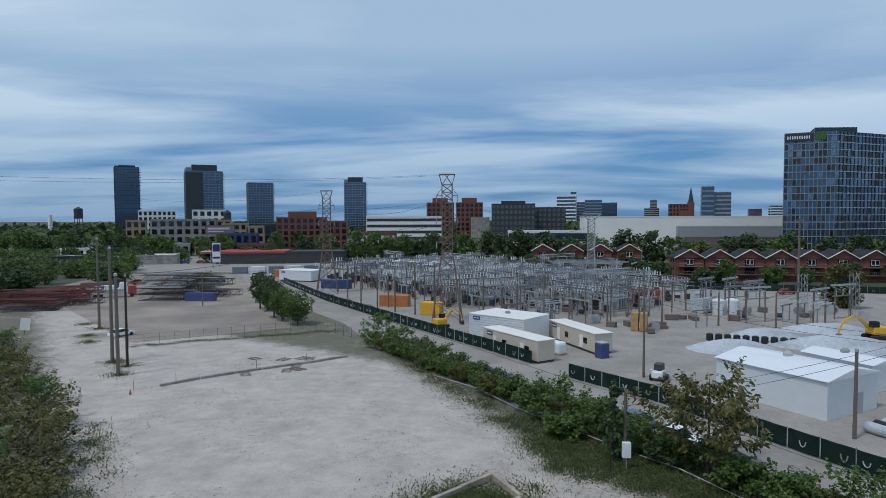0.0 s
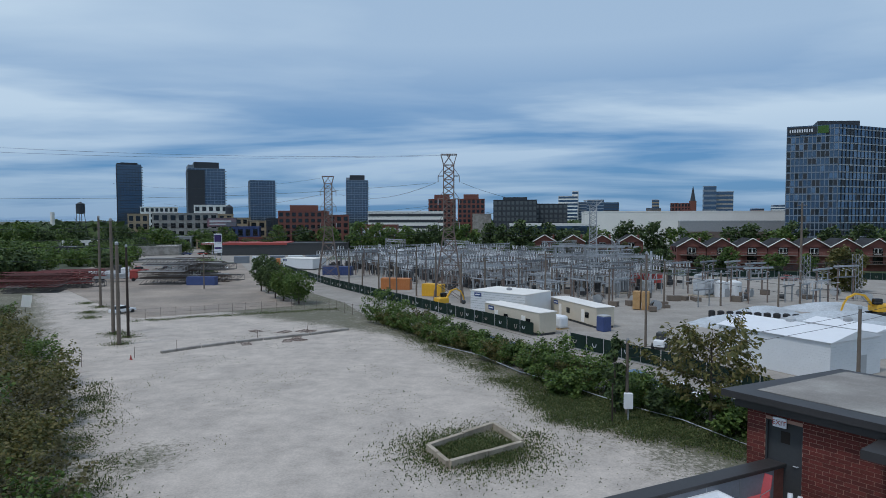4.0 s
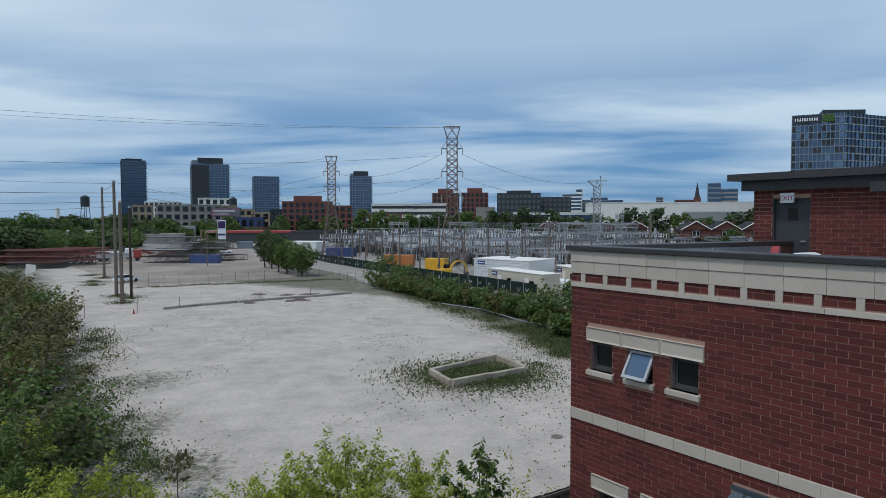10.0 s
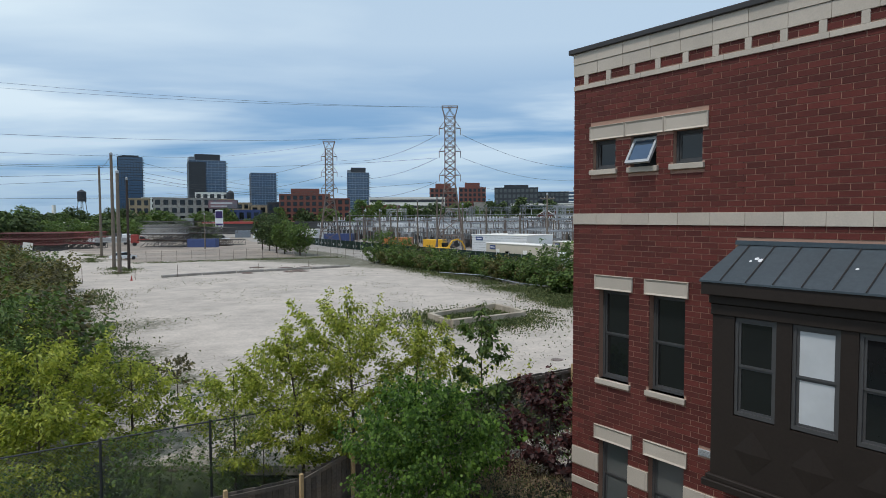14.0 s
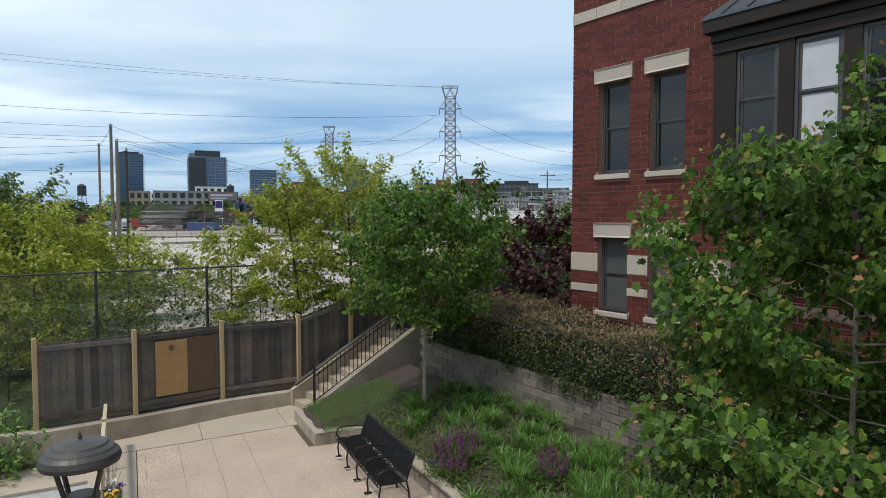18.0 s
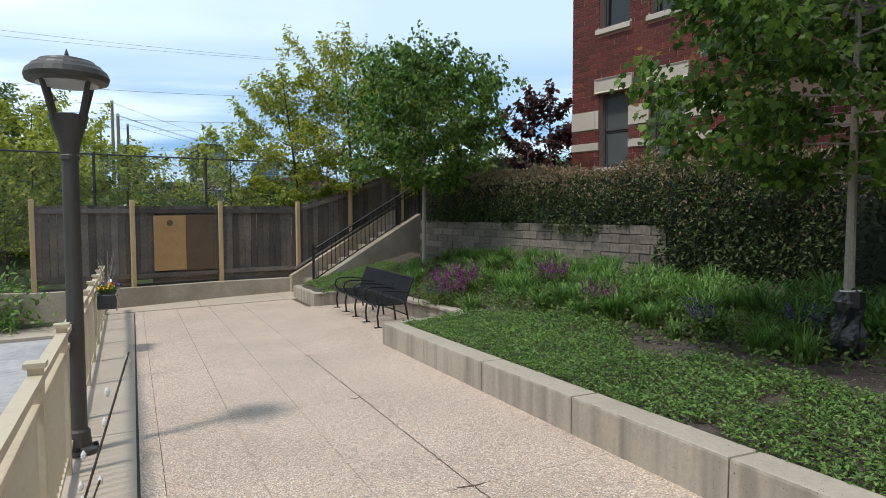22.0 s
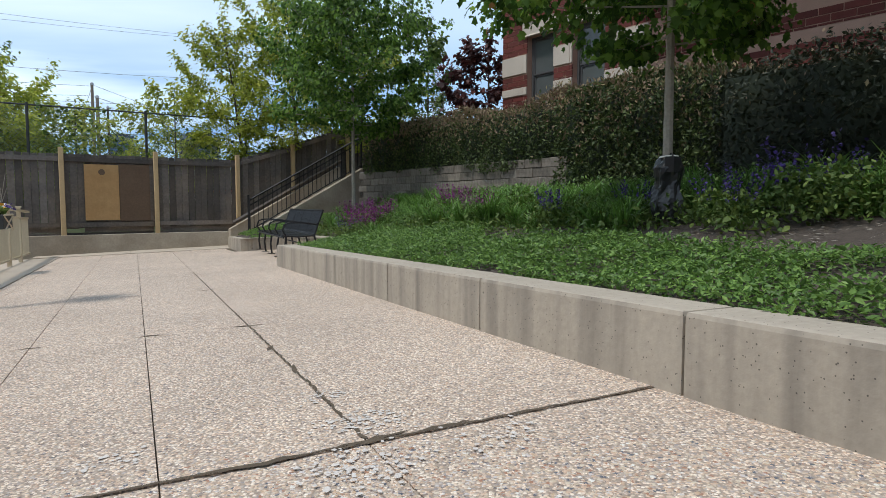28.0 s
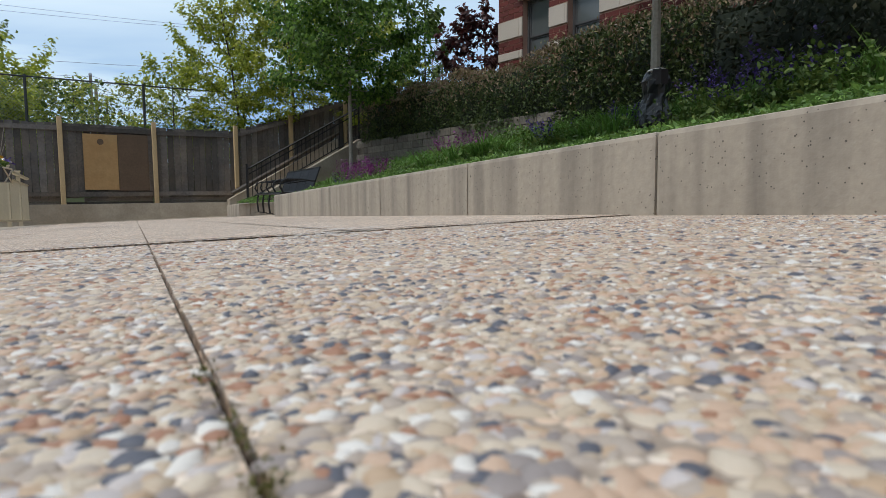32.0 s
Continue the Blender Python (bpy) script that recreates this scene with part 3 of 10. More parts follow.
def lathe(bm, prof, n=20, at=(0, 0, 0)):
    """A turned shape from rows of (radius, height)."""
    rings = []
    for r, z in prof:
        rings.append([bm.verts.new((at[0] + r * math.cos(2 * math.pi * i / n), at[1] + r * math.sin(2 * math.pi * i / n), at[2] + z)) for i in range(n)])
    for a, b in zip(rings, rings[1:]):
        for i in range(n):
            bm.faces.new((a[i], a[(i + 1) % n], b[(i + 1) % n], b[i]))
    bm.faces.new(rings[0][::-1])
    bm.faces.new(rings[-1])
    return bm


def prism(poly, z0, z1, top=None):
    """An upright prism over a plan polygon; z1 may be a function of the plan."""
    bm = bmesh.new()
    lo = [bm.verts.new((x, y, z0(x, y) if callable(z0) else z0)) for x, y in poly]
    hi = [bm.verts.new((x, y, z1(x, y) if callable(z1) else z1)) for x, y in poly]
    n = len(poly)
    for i in range(n):
        bm.faces.new((lo[i], lo[(i + 1) % n], hi[(i + 1) % n], hi[i]))
    bm.faces.new(lo[::-1])
    bm.faces.new(hi)
    bmesh.ops.recalc_face_normals(bm, faces=bm.faces[:])
    return bm


def sweep(path, w, h, closed=False):
    """A band of width w and height h whose base's middle follows path (x, y, z)."""
    bm = bmesh.new()
    pts = [Vector(p) for p in path]
    rings = []
    for i, p in enumerate(pts):
        a, b = pts[max(i - 1, 0)], pts[min(i + 1, len(pts) - 1)]
        d = b - a
        s = Vector((-d.y, d.x, 0)).normalized() * w / 2
        rings.append([bm.verts.new(q) for q in (p - s, p + s, p + s + Vector((0, 0, h)), p - s + Vector((0, 0, h)))])
    for a, b in zip(rings, rings[1:]):
        for i in range(4):
            bm.faces.new((a[i], a[(i + 1) % 4], b[(i + 1) % 4], b[i]))
    bm.faces.new(rings[0][::-1])
    bm.faces.new(rings[-1])
    bmesh.ops.recalc_face_normals(bm, faces=bm.faces[:])
    return bm


def tube(path, r, n=6, r2=None):
    """A bent round bar through the points of path."""
    bm = bmesh.new()
    pts = [Vector(p) for p in path]
    rings, s = [], None
    for i, p in enumerate(pts):
        d = (pts[min(i + 1, len(pts) - 1)] - pts[max(i - 1, 0)]).normalized()
        s = (s - d * s.dot(d)).normalized() if s is not None and (s - d * s.dot(d)).length > 1e-4 else d.orthogonal().normalized()
        t = d.cross(s)
        q = r if r2 is None else r + (r2 - r) * i / (len(pts) - 1)
        rings.append([bm.verts.new(p + q * (math.cos(2 * math.pi * k / n) * s + math.sin(2 * math.pi * k / n) * t)) for k in range(n)])
    for a, b in zip(rings, rings[1:]):
        for i in range(n):
            bm.faces.new((a[i], a[(i + 1) % n], b[(i + 1) % n], b[i]))
    bm.faces.new(rings[0][::-1])
    bm.faces.new(rings[-1])
    return bm


def mesh_of(name, verts, faces, mat):
    me = bpy.data.meshes.new(name)
    me.from_pydata([tuple(v) for v in verts], [], faces)
    me.materials.append(MAT[mat])
    return me


# outlines of leaves in the plane: x along the leaf, y across it
LEAF = {
    "oval": [(0, 0), (0.35, 0.24), (0.75, 0.18), (1, 0), (0.75, -0.18), (0.35, -0.24)],
    "maple": [(0, 0), (0.12, 0.36), (0.36, 0.29), (0.58, 0.45), (0.68, 0.22), (1, 0), (0.68, -0.22), (0.58, -0.45), (0.36, -0.29), (0.12, -0.36)],
    "clump": [(0, 0), (0.2, 0.45), (0.85, 0.35), (1.0, -0.15), (0.35, -0.45)],
    "lozenge": [(0, 0), (0.45, 0.25), (1, 0), (0.45, -0.25)],
    "blade": [(0, 0.03), (0.5, 0.05), (1, 0), (0.5, -0.05), (0, -0.03)],
}


def leaves(name, places, size, kind, mat, rng, droop=0.5, spread=0.5, head=None):
    """Many leaves in one mesh, one at each place, each with its own lean and turn."""
    out = np.array(LEAF[kind])
    k, n = len(out), len(places)
    P = np.asarray(places, float)
    sz = size * rng.uniform(0.6, 1.35, n)
    yaw = rng.uniform(0, 2 * np.pi, n) if head is None else head + rng.normal(0, 0.9, n)
    tilt = rng.normal(-droop, spread, n)
    roll = rng.normal(0, 0.6, n)
    ax = np.stack([np.cos(yaw) * np.cos(tilt), np.sin(yaw) * np.cos(tilt), np.sin(tilt)], 1)
    side = np.stack([-np.sin(yaw), np.cos(yaw), np.zeros(n)], 1)
    up = np.cross(ax, side)
    acr = side * np.cos(roll)[:, None] + up * np.sin(roll)[:, None]
    nor = np.cross(ax, acr)
    fold = np.abs(out[:, 1]) * 0.35
    V = P[:, None] + sz[:, None, None] * (out[None, :, :1] * ax[:, None] + out[None, :, 1:] * acr[:, None] + fold[None, :, None] * nor[:, None])
    F = (np.arange(n)[:, None] * k + np.arange(k)[None]).tolist()
    return mesh_of(name, V.reshape(-1, 3).tolist(), F, mat)


def blob_points(rng, n, lobes):
    """Places for leaves: mostly near the skin of some lobes (x, y, z, rx, ry, rz), fewer within."""
    L = np.array(lobes, float)
    w = L[:, 3] * L[:, 4] + L[:, 4] * L[:, 5]
    pick = rng.choice(len(L), n, p=w / w.sum())
    d = rng.normal(size=(n, 3))
    d /= np.linalg.norm(d, axis=1)[:, None]
    r = rng.uniform(0.25, 1.0, n) ** 0.4 * (1 + 0.16 * np.sin(5 * d[:, 0] + 3 * d[:, 1] * 2 + pick) + rng.normal(0, 0.07, n))
    return L[pick, :3] + d * L[pick, 3:] * r[:, None]


def tree(name, label, base, height, crown_r, mat, seed, kind="maple", leaf=0.11, count=5000, bark="bark", trunk_r=0.07, clear=0.35, lobes=9, lean=(0, 0), category="tree", squash=1.0, group=""):
    """A tree: a tapered trunk, limbs that fork from it, and a crown of single leaves in uneven lobes."""
    rng = np.random.default_rng(seed)
    t = thing(name, label, category, pose(*base), group)
    bm = bmesh.new()
    top = Vector((lean[0], lean[1], height * 0.9))
    stem = [Vector((0, 0, -0.1)), Vector((lean[0] * 0.1, lean[1] * 0.1, height * clear * 0.6)), Vector((lean[0] * 0.3 + 0.03, lean[1] * 0.3, height * clear)), Vector((lean[0] * 0.7, lean[1] * 0.7, height * 0.68)), top]
    rr = [trunk_r * 1.15, trunk_r, trunk_r * 0.85, trunk_r * 0.45, trunk_r * 0.15]
    for a, b, p, q in zip(stem, stem[1:], rr, rr[1:]):
        bar(bm, a, b, p, 8, q)
    part("trunk", bm, bark, t)
    LB = []
    for i in range(lobes):
        a = 2.4 * i + rng.uniform(-0.4, 0.4)
        f = (i + 0.5) / lobes
        zc = height * (clear + (1 - clear) * (0.10 + 0.80 * f))
        wide = crown_r * math.sin(math.pi * min(1, 0.28 + 0.66 * (1 - f))) * rng.uniform(0.75, 1.1)
        c = Vector((math.cos(a) * wide * 0.62 + lean[0] * f, math.sin(a) * wide * 0.62 + lean[1] * f, zc))
        s = crown_r * rng.uniform(0.36, 0.56) * (0.75 + 0.35 * (1 - f))
        LB.append((*c, s, s, s * rng.uniform(0.7, 0.95) * squash))
    LB.append((lean[0], lean[1], height * 0.9, crown_r * 0.22, crown_r * 0.22, height * 0.10))
    bm = bmesh.new()
    for i, l in enumerate(LB):
        f = min(0.95, max(clear * 0.9, (l[2] - 0.5 * crown_r) / height))
        s0 = Vector((lean[0] * f, lean[1] * f, f * height * 0.95))
        e = Vector(l[:3])
        mid = (s0 + e) / 2 + Vector((0, 0, -0.05 * height * 0.3))
        bar(bm, s0, mid, trunk_r * 0.38, 5, trunk_r * 0.25)
        bar(bm, mid, e, trunk_r * 0.25, 5, trunk_r * 0.08)
        for k in range(4):
            d = Vector(rng.normal(size=3)).normalized()
            bar(bm, mid.lerp(e, 0.3 + 0.17 * k), e + Vector((d.x * l[3], d.y * l[4], d.z * l[5])) * 0.8, trunk_r * 0.12, 4, trunk_r * 0.03)
    tagged(part("limb", bm, bark, t), kind="stuff")
    part("crown", leaves("crown", blob_points(rng, count, LB), leaf, kind, mat, rng), mat, t)
    return t


def leafy_tree(name, label, base, height, crown_r, mat, seed, kind="maple", leaf=0.11, count=9000, bark="bark", trunk_r=0.05, clear=0.33, prim=24, sec=6, lean=(0, 0), wide=0.3, rise=0.5, droop=0.7, loose=0.10, category="tree", group="", tips=""):
    """A tree built limb by limb: rising limbs, side shoots on each, and leaves strung along the shoots, so that the crown has layers, gaps and a spiky outline."""
    rng = np.random.default_rng(seed)
    t = thing(name, label, category, pose(*base), group)

    def stem(f):
        return np.array([lean[0] * f ** 1.4, lean[1] * f ** 1.4, height * 0.93 * f])

    part("trunk", tube([stem(0) - (0, 0, 0.12), *[stem(k / 7) for k in range(1, 8)]], trunk_r * 1.12, 8, trunk_r * 0.15), bark, t)
    limbs = bmesh.new()
    runs = []                     # shoots: start, end, weight
    for i in range(prim):
        f = (i + 0.5) / prim
        s0 = stem(clear + (0.97 - clear) * f * 0.9)
        a = 2.4 * i + rng.uniform(-0.5, 0.5)
        prof = math.sin(math.pi * min(1, 0.5 * f / wide if f < wide else 0.5 + 0.44 * (f - wide) / (1 - wide))) ** 0.75
        L = crown_r * (0.30 + 0.70 * prof) * rng.uniform(0.78, 1.14) if f < wide else crown_r * prof * rng.uniform(0.78, 1.14)
        out = np.array([math.cos(a), math.sin(a), 0.0])
        lift = L * (rise * (0.15 + 1.3 * f) + rng.uniform(-0.12, 0.12))
        mid, end = s0 + out * L * 0.55 + (0, 0, lift * 0.38), s0 + out * L + (0, 0, lift)
        bar(limbs, s0, mid, trunk_r * 0.26, 5, trunk_r * 0.17)
        bar(limbs, mid, end, trunk_r * 0.17, 4, trunk_r * 0.06)
        runs.append((s0 + (mid - s0) * 0.15, mid, 0.6))
        runs.append((mid, end, 1.0))
        for k in range(sec):
            u = 0.28 + 0.72 * (k + rng.random()) / sec
            p = s0 + (mid - s0) * u * 2 if u < 0.5 else mid + (end - mid) * (u - 0.5) * 2
            sd = np.array([-out[1], out[0], 0.0]) * (1 if k % 2 else -1)
            d = out * rng.uniform(0.1, 0.8) + sd * rng.uniform(0.3, 1.0) + np.array([0, 0, rng.uniform(-0.1, 0.75)])
            d /= np.linalg.norm(d)
            l2 = L * rng.uniform(0.22, 0.46) + 0.08
            bar(limbs, p, p + d * l2, trunk_r * 0.10, 3, trunk_r * 0.03)
            runs.append((p, p + d * l2, 0.9))
        up = end + np.array([out[0] * 0.12 * L, out[1] * 0.12 * L, L * rng.uniform(0.12, 0.36)])
        bar(limbs, end, up, trunk_r * 0.07, 3, trunk_r * 0.02)
        runs.append((end, up, 0.7))
    for k in range(5):
        p = stem(0.86 + 0.03 * k)
        q = p + np.array([rng.normal(0, 0.10), rng.normal(0, 0.10), 0.6 + 0.06 * k]) * height * 0.12
        bar(limbs, p, q, trunk_r * 0.10, 3, trunk_r * 0.03)
        runs.append((p, q, 0.8))
    tagged(part("limb", limbs, bark, t), kind="stuff")
    A, B = np.array([r[0] for r in runs]), np.array([r[1] for r in runs])
    w = np.linalg.norm(B - A, axis=1) * np.array([r[2] for r in runs]) + 0.05
    pick = rng.choice(len(runs), count, p=w / w.sum())
    u = rng.uniform(0.0, 1.05, count)
    P = A[pick] + (B - A)[pick] * u[:, None] + rng.normal(0, 1, (count, 3)) * loose * np.array([1, 1, 0.75]) * (1.15 - 0.6 * u)[:, None]
    c = np.array([lean[0] * 0.5, lean[1] * 0.5])
    head = np.arctan2(P[:, 1] - c[1], P[:, 0] - c[0])
    young = (u > 0.93) & (rng.random(count) < (0.45 if tips else 0.0))
    part("crown", leaves("crown", P[~young], leaf, kind, mat, rng, droop, 0.42, head[~young]), mat, t)
    if tips:
        tagged(part("new_growth", leaves("new_growth", P[young] + [0, 0, leaf * 0.4], leaf * 0.7, kind, tips, rng, droop - 0.5, 0.5, head[young]), tips, t), "pale young leaves at the tips", kind="stuff")
    return t


def FZ(x, y):
    """Height of the sloping terrace."""
    return 0.036 * x - 0.013 * y + 0.165



# ---- ground and terrace ----
TO, TD, TP = Vector((1.496, 2.372)), Vector((-0.470, 0.883)), Vector((0.883, 0.470))


def T(q, s, dz=0.0):
    """A place on the terrace: q metres across it, s metres along it, dz above it."""
    p = TO + TP * q + TD * s
    return Vector((p.x, p.y, FZ(p.x, p.y) + dz))


LOT = 0.95


def ground_height(x, y):
    r = Vector((x, y)) - TO
    s = r.dot(TD)
    k = min(1, max(0, (s - 15.4) / 4.0))
    k = k * k * (3 - 2 * k)
    z = -0.75 + (LOT + 0.75) * k
    far = min(1, max(0, (y - 25) / 10))
    return z + far * 0.10 * noise.noise(Vector((x * 0.05, y * 0.05, 0)))


def ground_sheet():
    xs = sorted({round(v, 2) for v in [-4500, -2500, -1200, -700, -450, -300, -220, *np.arange(-160, 161, 4), 220, 300, 450, 700, 1200, 2500, 4500]})
    ys = sorted({round(v, 2) for v in [-400, -150, -60, -20, *np.arange(-4, 40, 1.2), *np.arange(40, 200, 5), 240, 300, 400, 600, 900, 1500, 2500, 4700]})
    V = [(x, y, ground_height(x, y)) for y in ys for x in xs]
    n = len(xs)
    F = [(j * n + i, j * n + i + 1, (j + 1) * n + i + 1, (j + 1) * n + i) for j in range(len(ys) - 1) for i in range(n - 1)]
    return mesh_of("ground", V, F, "far_ground")


tagged(part("ground", ground_sheet(), "far_ground"), "dark green and brown ground running out to the horizon", "ground", kind="structure")


def sheet(name, poly, z, mat, label, category, step=4.0):
    """A flat patch of ground of its own surface, lying just over the ground."""
    bm = prism(poly, z - 0.3, z)
    return solo(name, bm, mat, label, category, kind="structure")


sheet("gravel_lot", [(-60, 16.5), (-70, 70), (-110, 120), (-115, 150), (-60, 150), (-42, 152), (-24, 130), (-9, 101), (5, 71), (13.5, 62.5), (19, 50), (25.5, 38), (22, 24), (9, 20), (-3, 19.5)], LOT + 0.16, "gravel", "pale crushed limestone lot with tyre tracks and weed patches", "gravel lot")
sheet("dirt_yard", [(-58, 106), (-35, 122), (-48, 165), (-75, 240), (-140, 240), (-128, 180), (-98, 148), (-70, 118)], LOT + 0.19, "dirt", "brown packed dirt storage yard behind a wire fence", "dirt yard")
sheet("access_road", [(-26, 127), (-19.5, 112), (-3.5, 89), (5.5, 71), (14, 62.5), (19.5, 50), (26, 38), (36, 46), (27, 62), (21, 73), (12.5, 84), (0, 104), (-16, 128), (-38, 162), (-62, 205), (-85, 262), (-100, 262), (-72, 200), (-48, 160)], LOT + 0.21, "road", "pale worn road along the screened yard fence", "road")
sheet("substation_yard", [(-15.8, 128.6), (0.2, 104.6), (12.7, 84.4), (21.3, 73.3), (27.3, 62.3), (36.3, 46.3), (75, 46), (140, 100), (140, 178), (62, 190), (0, 265), (-60, 262), (-61.6, 205.5), (-37.6, 162.3)], LOT + 0.17, "yard", "pale crushed stone yard of an electric substation", "yard")


sheet("far_street", [(-152, 246), (-76, 246), (-62, 262), (-74, 352), (-205, 352)], LOT + 0.14, "road", "grey street and forecourts beyond the dirt yard", "street")


# ---- terrace floor: strips of exposed aggregate between joints ----
def slab(q0, q1, s0, s1, mat, name="floor_slab", parent=None, thick=0.25, inset=0.006, dz=0.0, skew=0.0, skew1=None):
    ns = max(1, round((s1 - s0) / 2.2))
    bm = bmesh.new()
    k1 = skew if skew1 is None else skew1
    quad = [T(q0 + skew * (s0 - 4) + inset, s0 + inset, dz), T(q1 + k1 * (s0 - 4) - inset, s0 + inset, dz), T(q1 + k1 * (s1 - 4) - inset, s1 - inset, dz), T(q0 + skew * (s1 - 4) + inset, s1 - inset, dz)]
    lo = [bm.verts.new(p - Vector((0, 0, thick))) for p in quad]
    hi = [bm.verts.new(p) for p in quad]
    for i in range(4):
        bm.faces.new((lo[i], lo[(i + 1) % 4], hi[(i + 1) % 4], hi[i]))
    bm.faces.new(hi)
    return part(name, bm, mat, parent)


floor = tagged(part("floor", prism([T(-2.66, -8).xy, T(3.4, -8).xy, T(3.4, 15.4).xy, T(-2.66, 14.9).xy], lambda x, y: FZ(x, y) - 0.3, lambda x, y: FZ(x, y) - 0.014), "joint"), "terrace of exposed aggregate slabs with dark joints", "terrace floor", kind="structure")
STRIP = [(-1.70, -0.024), (-1.133, -0.017), (-0.571, -0.0098), (0.005, 0.0), (1.10, 0.0)]      # joints: place across, slant
CROSS = [-7.6, -5.1, -2.55, 0.07, 2.30, 4.55, 6.8, 9.0, 11.2]
for a, b in zip(STRIP, STRIP[1:]):
    for c, d in zip(CROSS, CROSS[1:]):
        slab(a[0], b[0], c, d, "agg", "floor_slab", floor, inset=0.0022, skew=a[1], skew1=b[1], dz=-0.004 if d < 0.1 else 0.0)
slab(1.10, 2.36, 6.95, 11.6, "agg", "floor_slab", floor, inset=0.001)
for a, b in zip(STRIP, STRIP[1:]):
    slab(a[0], b[0], 11.2, 13.2, "agg", "floor_slab", floor, inset=0.003, skew=a[1], skew1=b[1])
for a, b in zip([-7, -4.6, -2.2, 0.2, 2.4, 4.6, 6.8, 9.0, 11.3], [-4.6, -2.2, 0.2, 2.4, 4.6, 6.8, 9.0, 11.3, 13.2]):
    slab(-2.66, -1.857, a, b, "walk", "edge_slab", floor, inset=0.005, skew=-0.024)
    slab(-1.845, -1.70, a, b, "agg", "floor_slab", floor, inset=0.002, skew=-0.024)
for a, b in ((-2.6, -0.8), (-0.8, 1.0), (1.0, 2.4)):
    slab(a, b, 13.2, 15.0, "walk", "walk_slab", floor, dz=0.01)
low_floor = thing("lower_slabs", "stained pale slabs below the railing", "paving", kind="structure")
for a, b in ((-3.0, 3.0), (3.0, 6.6), (6.6, 9.6), (9.6, 12.6)):
    slab(-5.4, -2.66, a, b, "slab", "lower_slab", low_floor, dz=-0.30, inset=0.01)
slab(-5.0, -2.66, 12.6, 14.1, "walk", "lower_slab", low_floor, dz=-0.24)

# ---- planter walls of board-marked concrete ----
def wall_run(path, w, h, name, label, cat, mat="stained", parent=None, bev=0.02):
    """A low wall along (q, s) places, cut into lengths by joints; its face is on the path, its width behind it."""
    t = thing(name, label, cat, kind="structure")
    for (a, b) in zip(path, path[1:]):
        A, B = T(*a), T(*b)
        d = (B - A).xy.normalized()
        nrm = Vector((d.y, -d.x)) * w
        L = (B - A).xy.length
        k = max(1, round(L / 1.4))
        for i in range(k):
            p0, p1 = A.lerp(B, i / k), A.lerp(B, (i + 1) / k)
            g = (p1 - p0).normalized() * 0.006
            p0, p1 = p0 + g, p1 - g
            bm = bmesh.new()
            n3 = Vector((nrm.x, nrm.y, 0))
            base = [p0, p1, p1 + n3, p0 + n3]
            lo = [bm.verts.new(p - Vector((0, 0, 0.25))) for p in base]
            hi = [bm.verts.new(p + Vector((0, 0, h))) for p in base]
            for j in range(4):
                bm.faces.new((lo[j], lo[(j + 1) % 4], hi[(j + 1) % 4], hi[j]))
            bm.faces.new(hi)
            bm.faces.new(lo[::-1])
            bmesh.ops.recalc_face_normals(bm, faces=bm.faces[:])
            top = [e for e in bm.edges if e.verts[0] in hi and e.verts[1] in hi]
            bmesh.ops.bevel(bm, geom=top, offset=bev, segments=2, profile=0.6, affect="EDGES")
            part("wall_length", bm, mat, t)
    return t


wall_run([(1.06, -7.06), (1.06, 6.95)], 0.24, 0.285, "planter_wall", "stained concrete planter wall along the terrace", "planter wall")
wall_run([(1.30, 7.0), (2.33, 7.05)], 0.22, 0.285, "planter_wall", "short concrete wall at the side of the bench recess", "planter wall")
wall_run([(2.33, 6.83), (2.30, 11.4)], 0.22, 0.28, "planter_wall", "concrete wall behind the bench", "planter wall")
wall_run([(1.44, 11.56), (2.52, 11.40)], -0.22, 0.26, "planter_wall", "low concrete planter block by the stair foot", "planter wall")
wall_run([(1.22, 11.56), (1.22, 13.6)], 0.22, 0.26, "planter_wall", "low concrete planter edge running to the stair", "planter wall")

# ---- fence on its kerb ----
FP = [(-8.65, 13.08), (-7.17, 14.20), (-5.74, 15.51), (-4.17, 16.56)]
kerb = sweep([(-10.2, 11.9, -0.35), *[(x + 0.1, y - 0.12, -0.45) for x, y in FP], (-3.35, 15.95, -0.45)], 0.26, 0.60)
solo("fence_kerb", kerb, "concrete", "stained concrete kerb under the board fence", "kerb", kind="structure")


